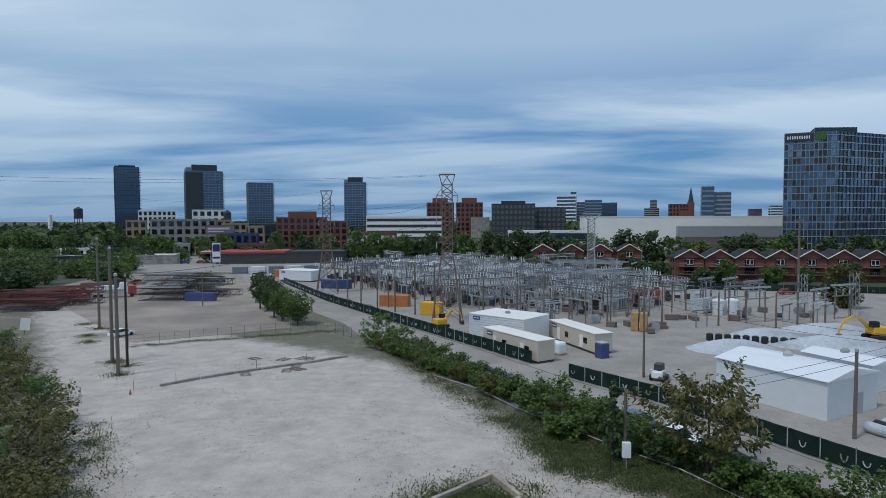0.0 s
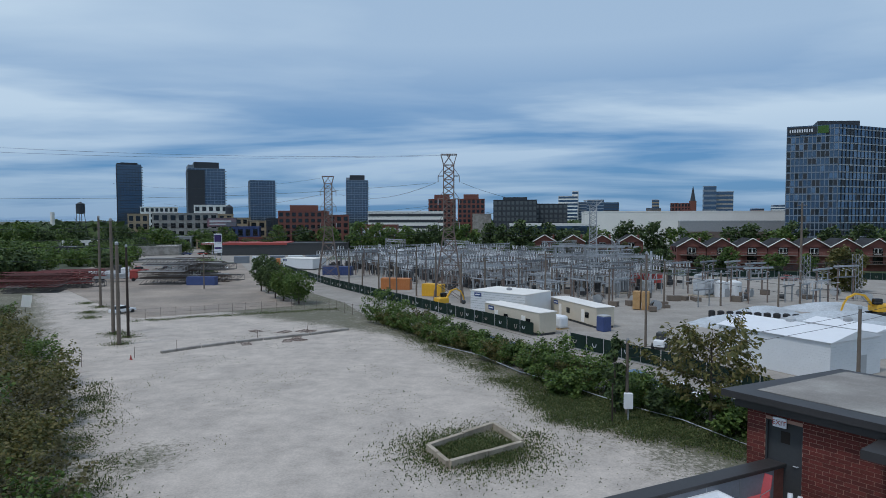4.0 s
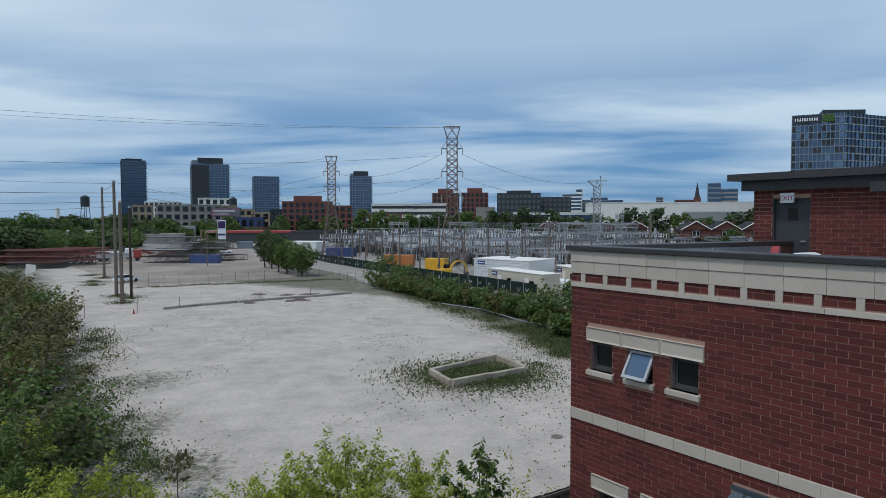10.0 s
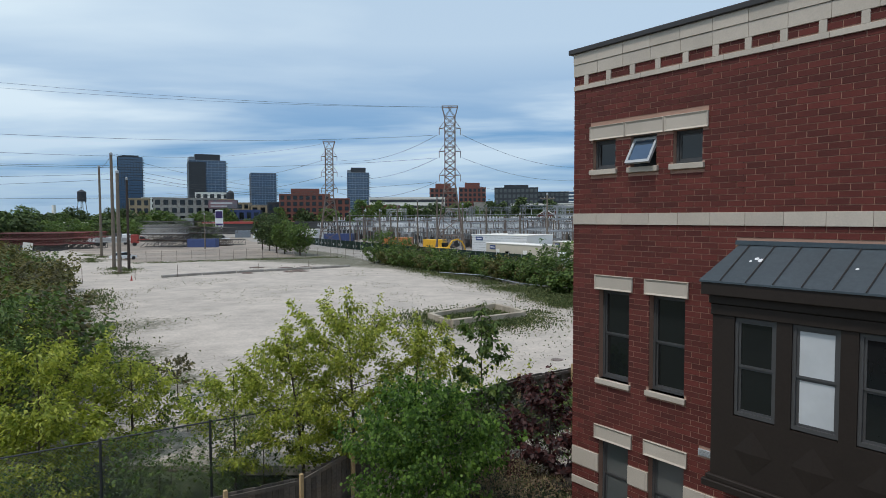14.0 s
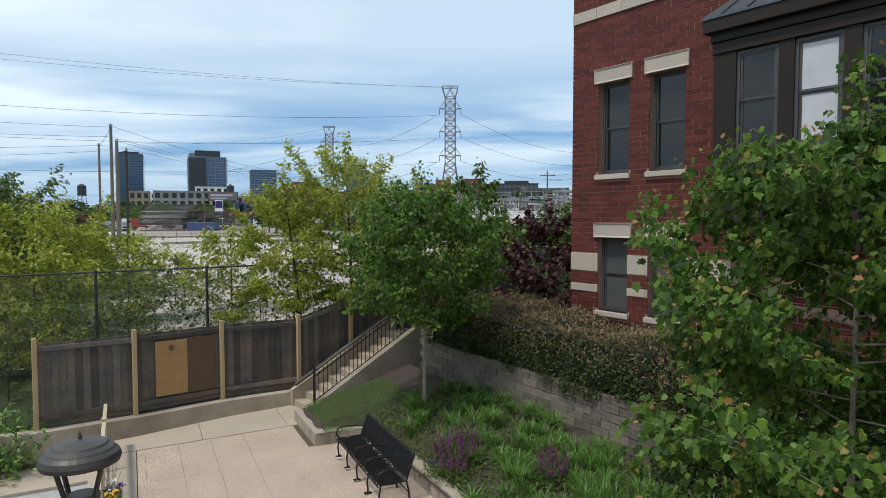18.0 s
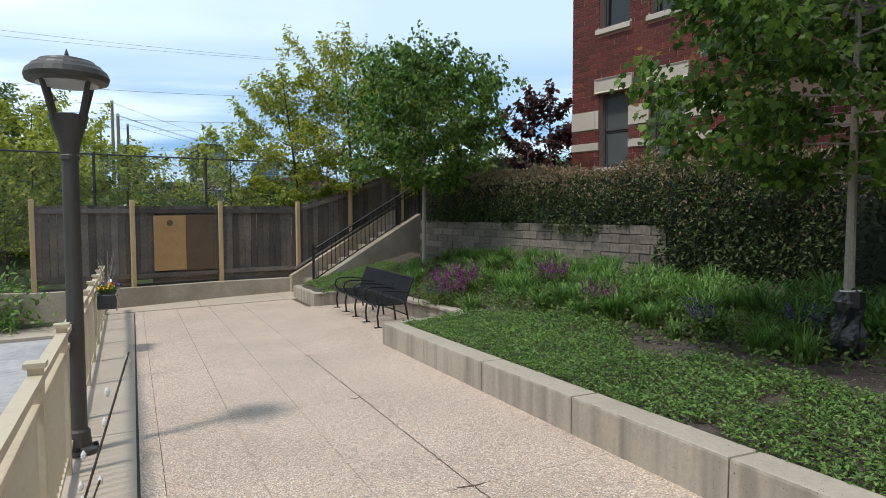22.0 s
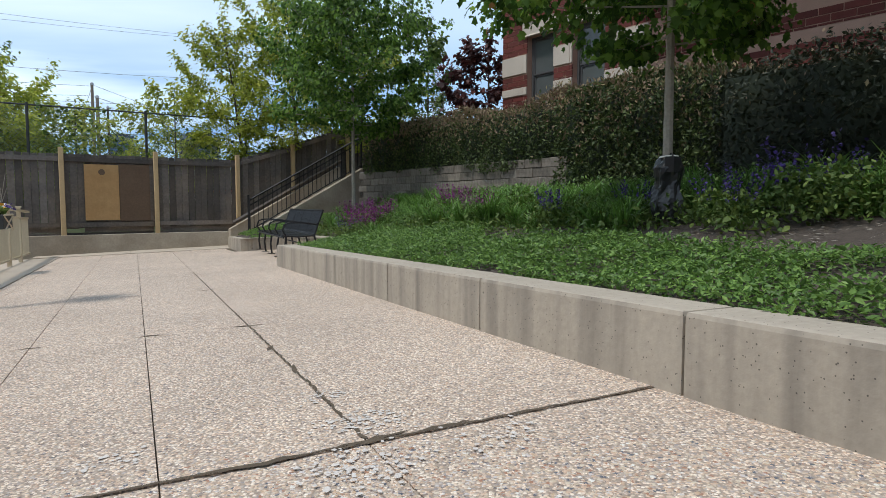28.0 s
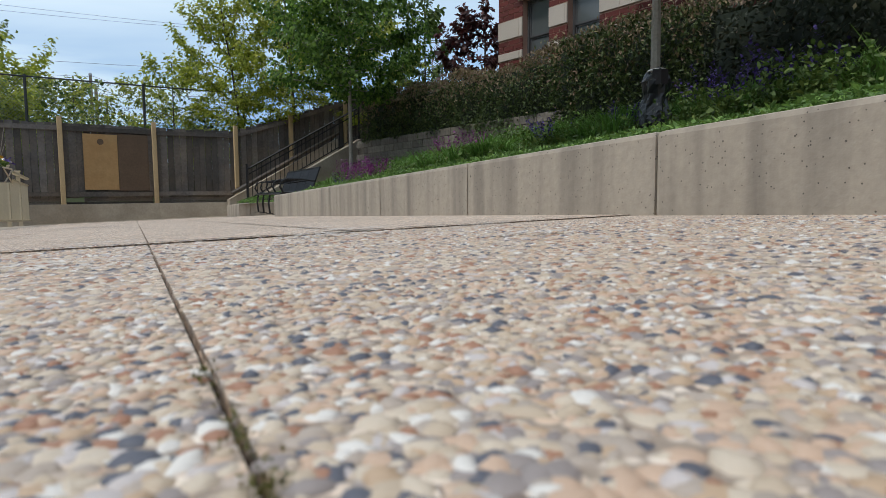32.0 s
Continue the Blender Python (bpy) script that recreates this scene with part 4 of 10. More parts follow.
def fence_bay(a, b, z0, z1, t, rng, patch=None, low=None):
    """Upright boards between two posts, with rails, all grey with age; low/high ends may differ on a stair."""
    A, B = Vector(a), Vector(b)
    L = (B - A).length
    d = (B - A) / L
    nb = int(L / 0.142)
    za, zb = z0 if isinstance(z0, tuple) else (z0, z0)
    ta, tb = z1 if isinstance(z1, tuple) else (z1, z1)
    M = Matrix(((d.x, -d.y, 0, A.x), (d.y, d.x, 0, A.y), (0, 0, 1, 0), (0, 0, 0, 1)))
    for i in range(nb):
        f = (i + 0.5) / nb
        x0, x1 = i * L / nb + 0.004 * rng.random(), (i + 1) * L / nb - 0.004 - 0.006 * rng.random()
        zl, zt = za + (zb - za) * f + 0.02 * rng.random(), ta + (tb - ta) * f + 0.03 * (rng.random() - 0.5)
        dy = 0.012 * (rng.random() - 0.5)
        bm = box(bmesh.new(), x0, 0.02 + dy, zl, x1, 0.045 + dy, zt)
        part("board", bm, "fence_wood", t, m=M)
    for lo, hi in ((za + 0.05, zb + 0.05), (ta - 0.16, tb - 0.16)):
        bm = bmesh.new()
        vs = [(0.03, -0.03, lo), (L - 0.03, -0.03, hi), (L - 0.03, 0.02, hi), (0.03, 0.02, lo)]
        h = [bm.verts.new(v) for v in vs] + [bm.verts.new((v[0], v[1], v[2] + 0.10)) for v in vs]
        for q in BOXF:
            bm.faces.new([h[i] for i in q])
        part("rail", bm, "fence_wood", t, m=M)
    return M, L


def post(t, x, y, z0, z1, w=0.095):
    bm = box(bmesh.new(), -w / 2, -w / 2, z0, w / 2, w / 2, z1, bev=0.008)
    part("post", bm, "post_wood", t, "new pale pine post", m=pose(x, y, 0, 0, 0, 38))


rngf = random.Random(4)
fence = thing("board_fence", "grey weathered board fence with pale new posts and a plywood patch", "fence")
for (a, b) in zip(FP, FP[1:]):
    fence_bay(a, b, 0.28, 1.93, fence, rngf)
for x, y in FP:
    post(fence, x + 0.03, y - 0.06, 0.12, 2.06)
fence_bay((-4.17, 16.56), (-3.02, 17.44), (0.25, 0.72), (1.95, 2.38), fence, rngf)
post(fence, -2.98, 17.40, 0.8, 2.50)
fence_bay((-3.02, 17.44), (-1.75, 18.4), (0.72, 1.25), (2.42, 2.95), fence, rngf)
post(fence, -1.70, 18.35, 1.4, 3.05)
fence_bay((-1.75, 18.4), (1.7, 20.9), (1.2, 1.2), (3.05, 3.5), fence, rngf)
fence_bay((1.7, 20.9), (3.6, 22.3), 1.4, 3.5, fence, rngf)
fence_bay((3.6, 22.3), (5.8, 23.9), 1.4, 3.5, fence, rngf)
for x, y in ((1.72, 20.84), (3.62, 22.24), (5.82, 23.84)):
    post(fence, x, y, 1.2, 3.65)
for (a, b) in zip(FP, FP[1:]):
    A, B = Vector(a), Vector(b)
    L, d = (B - A).length, (B - A).normalized()
    M = Matrix(((d.x, -d.y, 0, A.x), (d.y, d.x, 0, A.y), (0, 0, 1, 0), (0, 0, 0, 1)))
    for k in range(2):
        part("kick_board", box(bmesh.new(), 0.06 + 0.5 * k * rngf.random(), 0.05 + 0.03 * k, 0.10 + 0.10 * k, L - 0.06, 0.075 + 0.03 * k, 0.195 + 0.10 * k), "fence_wood", fence, m=M)
# the plywood patches in the middle bay
A, B = Vector(FP[1]), Vector(FP[2])
d = (B - A).normalized()
M = Matrix(((d.x, -d.y, 0, A.x), (d.y, d.x, 0, A.y), (0, 0, 1, 0), (0, 0, 0, 1)))
part("plywood_patch", box(bmesh.new(), 0.42, -0.048, 0.47, 1.12, -0.032, 1.72), "plywood", fence, "pale raw plywood sheet screwed over the boards", m=M)
part("plywood_patch", box(bmesh.new(), 1.13, -0.046, 0.45, 1.78, -0.032, 1.74), "plywood_dark", fence, "dark aged plywood sheet", m=M)
part("knot", lathe(bmesh.new(), [(0.07, 0), (0.06, 0.003)], 10), "plywood_dark", fence, m=M @ pose(0.77, -0.049, 1.55, 90, 0, 0))
part("crosspiece", box(bmesh.new(), 0.05, -0.05, 0.32, 1.85, -0.02, 0.42), "fence_wood", fence, m=M)

# ---- stair up to the building, with its cheek wall and iron railing ----
SB, ST = Vector((-3.35, 15.13, 0.12)), Vector((-1.05, 17.03, 1.75))
sdv = (ST - SB)
sh = Vector((sdv.x, sdv.y, 0)).normalized()
sl = Vector((-sh.y, sh.x, 0))
stair = thing("stair", "concrete stair with a sloping cheek wall beside the fence", "stairs", kind="structure")
bm = bmesh.new()
A = [SB - sh * 0.05, ST, Vector((ST.x, ST.y, -0.4)), Vector((SB.x - sh.x * 0.05, SB.y - sh.y * 0.05, -0.4))]
f = [bm.verts.new(p) for p in A] + [bm.verts.new(p + sl * 0.17) for p in A]
for q in ((0, 1, 2, 3), (7, 6, 5, 4), (0, 4, 5, 1), (1, 5, 6, 2), (2, 6, 7, 3), (3, 7, 4, 0)):
    bm.faces.new([f[i] for i in q])
bmesh.ops.recalc_face_normals(bm, faces=bm.faces[:])
part("cheek_wall", bm, "concrete", stair)
bm = bmesh.new()
A = [p + sl * 1.25 + (Vector((0, 0, 0.10)) if i < 2 else Vector((0, 0, 0))) for i, p in enumerate(A)]
f = [bm.verts.new(p) for p in A] + [bm.verts.new(p + sl * 0.15) for p in A]
for q in ((0, 1, 2, 3), (7, 6, 5, 4), (0, 4, 5, 1), (1, 5, 6, 2), (2, 6, 7, 3), (3, 7, 4, 0)):
    bm.faces.new([f[i] for i in q])
bmesh.ops.recalc_face_normals(bm, faces=bm.faces[:])
part("cheek_wall", bm, "concrete", stair)
nst = 10
run = Vector((sdv.x, sdv.y, 0)).length / nst
for i in range(nst):
    z1 = SB.z - 0.30 + sdv.z * (i + 1) / nst * 0.985
    M2 = Matrix(((sh.x, sl.x, 0, SB.x), (sh.y, sl.y, 0, SB.y), (0, 0, 1, 0), (0, 0, 0, 1)))
    part("step", box(bmesh.new(), i * run, 0.17, -0.4, (i + 1) * run + (1.2 if i == nst - 1 else 0.03), 1.25, z1), "concrete", stair, m=M2)
rail = thing("stair_railing", "black iron stair railing with upright bars", "railing")
hr = 0.80
part("post", box(bmesh.new(), -0.025, -0.025, 0, 0.025, 0.025, hr + 0.12), "iron", rail, m=pose(SB.x + sl.x * 0.08, SB.y + sl.y * 0.08, SB.z))
off = sl * 0.08
for k, h in enumerate((hr, hr - 0.13, 0.09)):
    part("top_rail" if k == 0 else "rail", bars([(SB + off + Vector((0, 0, h)), ST + off + Vector((0, 0, h)), 0.022 if k == 0 else 0.014)]), "iron", rail)
nb = 26
for i in range(1, nb):
    p = SB.lerp(ST, i / nb) + off
    part("baluster", bars([(p + Vector((0, 0, 0.09)), p + Vector((0, 0, hr)), 0.009)]), "iron", rail)
part("post", bars([(ST + off, ST + off + Vector((0, 0, hr + 0.1)), 0.025)]), "iron", rail)
# wooden handrail on the fence side
hw = sl * 1.19
solo("handrail", bars([(SB + hw + Vector((0, 0, 0.25)), ST + hw + Vector((0, 0, 0.25)), 0.05)]), "fence_wood", "grey wooden handrail board along the fence by the stair", "handrail")

# ---- block retaining wall ----
RA, RB = Vector((-0.95, 16.05)), Vector((5.2, 7.85))
rd = (RB - RA).normalized()
rn = Vector((rd.y, -rd.x))
if rn.dot(Vector((0, 0)) - RA) < 0:
    rn = -rn
rwall = tagged(part("retaining_wall", prism([RA, RB, RB - rn * 0.18, RA - rn * 0.18], -0.2, 1.55), "joint"), "grey split face block retaining wall under the hedge", "retaining wall", kind="structure")
M = Matrix(((rd.x, -rn.x, 0, RA.x), (rd.y, -rn.y, 0, RA.y), (0, 0, 1, 0), (0, 0, 0, 1)))
rngb = random.Random(7)
bl = [bpy.data.meshes.new("block") for _ in range(4)]
for me in bl:
    bm = box(bmesh.new(), 0.003, -0.035 - 0.012 * rngb.random(), 0.003, 0.397, 0.02, 0.147, bev=0.008)
    for v in bm.verts:
        if v.co.y < 0:
            v.co += Vector((0.006 * (rngb.random() - 0.5), 0.014 * (rngb.random() - 0.5), 0.006 * (rngb.random() - 0.5)))
    bm.to_mesh(me)
    bm.free()
    me.materials.append(MAT["block"])
for r in range(7):
    z = 0.52 + r * 0.15
    for c in range(22):
        x = c * 0.4 + (0.2 if r % 2 else 0)
        if x < 8.8:
            part("block", bl[rngb.randrange(4)], "block", rwall, m=M @ pose(x, 0, z))
solo("retaining_wall_return", prism([RA, RA - rn * 1.5 + rd * 0.1, RA - rn * 1.5 + rd * 0.28, RA + rd * 0.18], 0.2, 1.6), "concrete_grey", "concrete end of the retaining wall by the stair", "retaining wall", kind="structure")

# upper ground behind the retaining wall, and the garden bed in front of it
solo("upper_bank", prism([RA - rn * 0.1, RB - rn * 0.1, RB + rd * 20 - rn * 0.1, RB + rd * 20 - rn * 8, RA - rn * 6 + rd * 2, RA - rn * 3], 0.0, 1.5), "soil", "dark soil bank behind the retaining wall", "soil bank", kind="structure")


def bed_z(q, s):
    w = min(1, max(0, (s - 6.5) / 0.5)) * min(1, max(0, (12.0 - s) / 0.5))
    f = min(1, max(0, (q - 1.2 - 1.2 * w) / (3.2 - 1.2 * w)))
    far = min(1, max(0, (s - 6) / 7))
    p = TO + TP * q + TD * s
    return FZ(p.x, p.y) + 0.23 + f * (0.45 + 0.20 * far) + 0.03 * noise.noise(Vector((q * 1.7, s * 1.7, 0)))


def bed_sheet():
    qs, ss = np.arange(1.28, 7.2, 0.2), np.arange(-8, 14.2, 0.25)
    V, keep = [], {}
    for j, s in enumerate(ss):
        for i, q in enumerate(qs):
            p = TO + TP * q + TD * s
            V.append((p.x, p.y, bed_z(q, s)))
    n = len(qs)
    F = []
    for j in range(len(ss) - 1):
        for i in range(n - 1):
            q, s = qs[i] + 0.1, ss[j] + 0.12
            p = TO + TP * q + TD * s
            if (p - RA).dot(rn) < -0.05:
                continue
            if 6.95 < s < 11.4 and q < 2.36:
                continue
            if s > 13.4 and q < 1.9:
                continue
            F.append((j * n + i, j * n + i + 1, (j + 1) * n + i + 1, (j + 1) * n + i))
    return mesh_of("garden_bed", V, F, "soil")


tagged(part("garden_bed", bed_sheet(), "soil"), "dark mulch of the sloping garden bed", "garden soil", kind="structure")

# ---- the brick building ----
BC, BU, BV = Vector((2.40, 14.13)), Vector((0.640, -0.768)), Vector((0.880, 0.477))
BN = Vector((-0.768, -0.640))                     # outwards from the long face
ZTOP = 12.06
BM = Matrix(((BU.x, -BN.x, 0, BC.x), (BU.y, -BN.y, 0, BC.y), (0, 0, 1, 0), (0, 0, 0, 1)))   # x along the face, y into the wall
HOLES = [(0.49, 1.05, 9.57, 10.16), (1.40, 1.97, 9.57, 10.16), (2.31, 2.88, 9.57, 10.16),
         (0.68, 1.41, 5.38, 7.18), (1.86, 2.60, 5.38, 7.18), (0.70, 1.42, 2.66, 4.13), (1.88, 2.62, 2.66, 4.13)]
LEN = 24.0
house = thing("brick_building", "dark red brick building with pale stone bands and a roof terrace", "building")


def cut_wall(x0, x1, z0, z1, y0, y1, holes):
    """A wall slab with square openings through it."""
    xs = sorted({x0, x1, *[v for h in holes for v in h[:2]]})
    zs = sorted({z0, z1, *[v for h in holes for v in h[2:]]})
    bm = bmesh.new()
    for a, b in zip(xs, xs[1:]):
        for c, d in zip(zs, zs[1:]):
            if any(h[0] - 1e-6 <= a and b <= h[1] + 1e-6 and h[2] - 1e-6 <= c and d <= h[3] + 1e-6 for h in holes):
                continue
            box(bm, a, y0, c, b, y1, d)
    bmesh.ops.remove_doubles(bm, verts=bm.verts[:], dist=1e-5)
    bm.verts.index_update()
    dup = {}
    for f in bm.faces:
        dup.setdefault(tuple(sorted(v.index for v in f.verts)), []).append(f)
    bmesh.ops.delete(bm, geom=[f for g in dup.values() if len(g) > 1 for f in g], context="FACES_ONLY")
    return bm


BAY0 = 3.50
part("wall", cut_wall(0.0, LEN, 0.6, 11.95, 0.0, 0.30, HOLES + [(BAY0 + 0.1, 8.6, 4.6, 7.6)]), "mortar", house, m=BM)
# the wall towards the lot, and the rear, as plain brick
part("side_wall", prism([BC, BC + BV * 14, BC + BV * 14 + BU * 0.3, BC + BU * 0.3 + BV * 0.05], 0.6, 11.95), "brickfar", house)
part("rear_wall", prism([BC + BV * 14, BC + BV * 14 + BU * LEN, BC + BV * 13.7 + BU * LEN, BC + BV * 13.7], 0.6, 11.95), "brickfar", house)
part("end_wall", prism([BC + BU * LEN, BC + BV * 14 + BU * LEN, BC + BV * 14 + BU * (LEN - 0.3), BC + BU * (LEN - 0.3) + BV * 0.2], 0.6, 11.95), "brickfar", house)
# floors inside, so that no light leaks through the windows
part("roof_deck", prism([BC + BV * 0.3 + BU * 0.25, BC + BV * 13.8 + BU * 0.25, BC + BV * 13.8 + BU * (LEN - 0.2), BC + BU * (LEN - 0.2) + BV * 0.3], 10.75, 11.02), "concrete_grey", house, "pale grey paved roof deck")
for z in (1.4, 4.7, 7.9):
    part("inner_floor", prism([BC + BV * 0.4 + BU * 0.35, BC + BV * 13.7 + BU * 0.3, BC + BV * 13.7 + BU * (LEN - 0.3), BC + BU * (LEN - 0.3) + BV * 0.4], z, z + 0.2), "dark", house)
part("inner_wall", box(bmesh.new(), 0.4, 2.6, 0.8, LEN - 0.4, 2.7, 10.75), "dark", house, m=BM)


# stone courses
def stone_run(z0, z1, proud, unit, holes=(), x0=0.0, x1=LEN, mat="stone", name="stone_band"):
    x = x0
    while x < x1 - 1e-6:
        e = min(x + unit, x1)
        segs = [(x, e)]
        for h in holes:
            segs = [s for a, b in segs for s in ((a, min(b, h[0])), (max(a, h[1]), b)) if s[1] - s[0] > 0.02]
        for a, b in segs:
            part(name, box(bmesh.new(), a + 0.002, -proud, z0, b - 0.002, 0.02, z1, bev=0.004), mat, house, m=BM)
        x = e


low = [(0.70, 1.42), (1.88, 2.62), (3.5, 8.6)]
SU = 12.2
stone_run(8.48, 8.70, 0.035, 0.61, x1=SU)
stone_run(11.74, 11.96, 0.05, 0.61, x1=SU)
stone_run(11.50, 11.735, 0.035, 0.61, x1=SU)
stone_run(11.22, 11.31, 0.035, 0.81, x1=SU)
stone_run(3.44, 3.80, 0.03, 0.61, low, x1=SU)
stone_run(3.02, 3.17, 0.03, 0.61, low, x1=SU)
for i in range(22):
    x = 0.27 + i * 0.555
    part("stone_divider", box(bmesh.new(), x, -0.033, 11.312, x + 0.11, 0.02, 11.498), "stone", house, m=BM)


def lintel(a, b, z0, z1):
    bm = box(bmesh.new(), a, -0.05, z0, b, 0.02, z1, bev=0.006)
    f = min(bm.faces, key=lambda q: q.calc_center_median().y)
    r = bmesh.ops.inset_region(bm, faces=[f], thickness=0.045, depth=0.0)
    bmesh.ops.translate(bm, verts=list({v for v in f.verts}), vec=(0, 0.022, 0))
    part("lintel", bm, "stone", house, m=BM)


for a in (0.43, 1.285, 2.14):
    lintel(a, a + 0.85, 10.16, 10.44)
for a in (0.58, 1.76):
    lintel(a, a + 0.91, 7.18, 7.47)
    lintel(a + 0.02, a + 0.93, 4.13, 4.42)
for h in HOLES:
    part("sill", box(bmesh.new(), h[0] - 0.05, -0.07, h[2] - 0.10, h[1] + 0.05, 0.24, h[2], bev=0.006), "stone", house, m=BM)


def sash_window(parent, m, x0, x1, z0, z1, depth, pane="pane", double=True, name="window", mat="frame", blind=0.0):
    """A window unit: frame, meeting rail, panes, set depth behind the face."""
    w = part(name, boxes([(x0, depth, z0, x0 + 0.05, depth + 0.08, z1), (x1 - 0.05, depth, z0, x1, depth + 0.08, z1), (x0 + 0.05, depth, z1 - 0.05, x1 - 0.05, depth + 0.08, z1), (x0 + 0.05, depth, z0, x1 - 0.05, depth + 0.08, z0 + 0.06)]), mat, parent, m=m)
    zm = (z0 + z1) / 2
    rows = [(zm, z1 - 0.05, 0.03), (z0 + 0.06, zm, 0.05)] if double else [(z0 + 0.06, z1 - 0.05, 0.04)]
    for k, (a, b, dy) in enumerate(rows):
        part("pane", box(bmesh.new(), x0 + 0.08, depth + dy, a + 0.02, x1 - 0.08, depth + dy + 0.008, b - 0.02), pane, w)
        part("sash", boxes([(x0 + 0.05, depth + dy - 0.012, a, x0 + 0.085, depth + dy + 0.02, b), (x1 - 0.085, depth + dy - 0.012, a, x1 - 0.05, depth + dy + 0.02, b), (x0 + 0.085, depth + dy - 0.012, a, x1 - 0.085, depth + dy + 0.02, a + 0.035), (x0 + 0.085, depth + dy - 0.012, b - 0.035, x1 - 0.085, depth + dy + 0.02, b)]), mat, w)
    if blind:
        for i in range(int((z1 - z0 - 0.1) / 0.045)):
            part("blind_slat", box(bmesh.new(), x0 + 0.06, depth + 0.075, z0 + 0.06 + i * 0.045, x1 - 0.06, depth + 0.085, z0 + 0.06 + i * 0.045 + 0.040), "blind", w, "white blind slat")
    return w


for i, h in enumerate(HOLES):
    if i == 1:
        continue
    sash_window(house, BM, h[0], h[1], h[2], h[3], 0.13 if i > 2 else 0.10, "pane" if i < 5 else "pane_dim", double=i > 2)
# the awning window that stands open
h = HOLES[1]
w = part("window", boxes([(h[0], 0.10, h[2], h[0] + 0.05, 0.18, h[3]), (h[1] - 0.05, 0.10, h[2], h[1], 0.18, h[3]), (h[0] + 0.05, 0.10, h[3] - 0.05, h[1] - 0.05, 0.18, h[3]), (h[0] + 0.05, 0.10, h[2], h[1] - 0.05, 0.18, h[2] + 0.06)]), "frame", house, "open awning window", m=BM)
AM = BM @ pose(0, 0.10, h[3] - 0.06, -32, 0, 0)
part("open_sash", boxes([(h[0] + 0.02, -0.03, -0.56, h[0] + 0.07, 0.02, 0), (h[1] - 0.07, -0.03, -0.56, h[1] - 0.02, 0.02, 0), (h[0] + 0.07, -0.03, -0.05, h[1] - 0.07, 0.02, 0), (h[0] + 0.07, -0.03, -0.56, h[1] - 0.07, 0.02, -0.50)]), "grey", house, "grey open awning sash", m=AM)
part("open_pane", box(bmesh.new(), h[0] + 0.07, -0.008, -0.51, h[1] - 0.07, 0.0, -0.05), "tower_pale", house, m=AM)
# dark panel closing the opening behind the open sash
part("inner_blind", box(bmesh.new(), h[0] + 0.05, 0.22, h[2], h[1] - 0.05, 0.23, h[3]), "dark", house, m=BM)

# coping
part("coping", boxes([(-0.10, -0.10, 11.96, LEN, 0.34, 12.06)], 0.012), "coping", house, "dark metal coping on the parapet", m=BM)
VM = Matrix(((BV.x, -BV.y, 0, BC.x), (BV.y, BV.x, 0, BC.y), (0, 0, 1, 0), (0, 0, 0, 1)))
part("coping", boxes([(0.30, -0.36, 11.955, 14.0, 0.10, 12.057)], 0.012), "coping", house, "dark metal coping on the parapet", m=VM)
part("parapet_lining", boxes([(0.3, -0.34, 11.0, 5.9, -0.305, 11.95)]), "lining", house, "pale grey lining inside the parapet", m=VM)
part("parapet_lining", boxes([(0.3, 0.305, 11.0, 12.0, 0.34, 11.95)]), "lining", house, m=BM)
for i in range(1, 5):
    part("lining_joint", boxes([(0.3 + i * 1.1, -0.348, 11.0, 0.32 + i * 1.1, -0.341, 11.95)]), "grey", house, m=VM)

# ---- bay window clad in dark metal ----
BX1, BO = 8.5, -0.66
bay = part("bay", boxes([(BAY0, BO + 0.12, 4.45, BX1, 0.3, 4.62), (BAY0, BO + 0.12, 7.05, BX1, 0.3, 7.5), (BAY0, BO + 0.12, 4.62, BAY0 + 0.12, 0.1, 7.05), (BX1 - 0.12, BO + 0.12, 4.62, BX1, 0.1, 7.05)]), "bronze", house, "dark bronze metal bay window with panelled apron", m=BM)
WB = [(3.86, 4.50), (4.72, 5.36), (5.58, 6.22), (6.44, 7.08), (7.30, 7.94)]
part("apron", box(bmesh.new(), BAY0, BO, 4.45, BX1, BO + 0.10, 5.52), "bronze", bay)
for c_ in ((BAY0 - 0.12, BO - 0.16, 7.40, BX1 + 0.12, 0.28, 7.62), (BAY0 - 0.04, BO - 0.06, 7.26, BX1 + 0.04, 0.2, 7.40), (BAY0 - 0.02, BO - 0.03, 7.08, BX1 + 0.02, 0.15, 7.255)):
    part("cornice", boxes([c_], 0.01), "bronze", bay)
part("base_mould", boxes([(BAY0 - 0.05, BO - 0.06, 4.42, BX1 + 0.05, -0.003, 4.50), (BAY0 - 0.1, BO - 0.1, 4.30, BX1 + 0.1, -0.003, 4.417)], 0.01), "bronze", bay)
xs = [BAY0, *[v for w in WB for v in w], BX1]
for a, b in zip(xs[::2], xs[1::2]):
    part("mullion", box(bmesh.new(), a, BO, 5.52, b, BO + 0.12, 7.08), "bronze", bay)
for i, (a, b) in enumerate(WB):
    sash_window(bay, Matrix(), a, b, 5.54, 7.07, BO + 0.03, "pane" if i != 1 else "pane_pale", blind=1.0 if i == 1 else 0.0)
    cx = (a + b) / 2
    bmd = bmesh.new()
    v = [bmd.verts.new(p) for p in ((cx - 0.30, BO - 0.003, 5.0), (cx, BO - 0.003, 4.66), (cx + 0.30, BO - 0.003, 5.0), (cx, BO - 0.003, 5.36), (cx, BO - 0.035, 5.0))]
    for q in ((0, 1, 4), (1, 2, 4), (2, 3, 4), (3, 0, 4)):
        bmd.faces.new([v[k] for k in q])
    part("apron_diamond", bmd, "bronze", bay)
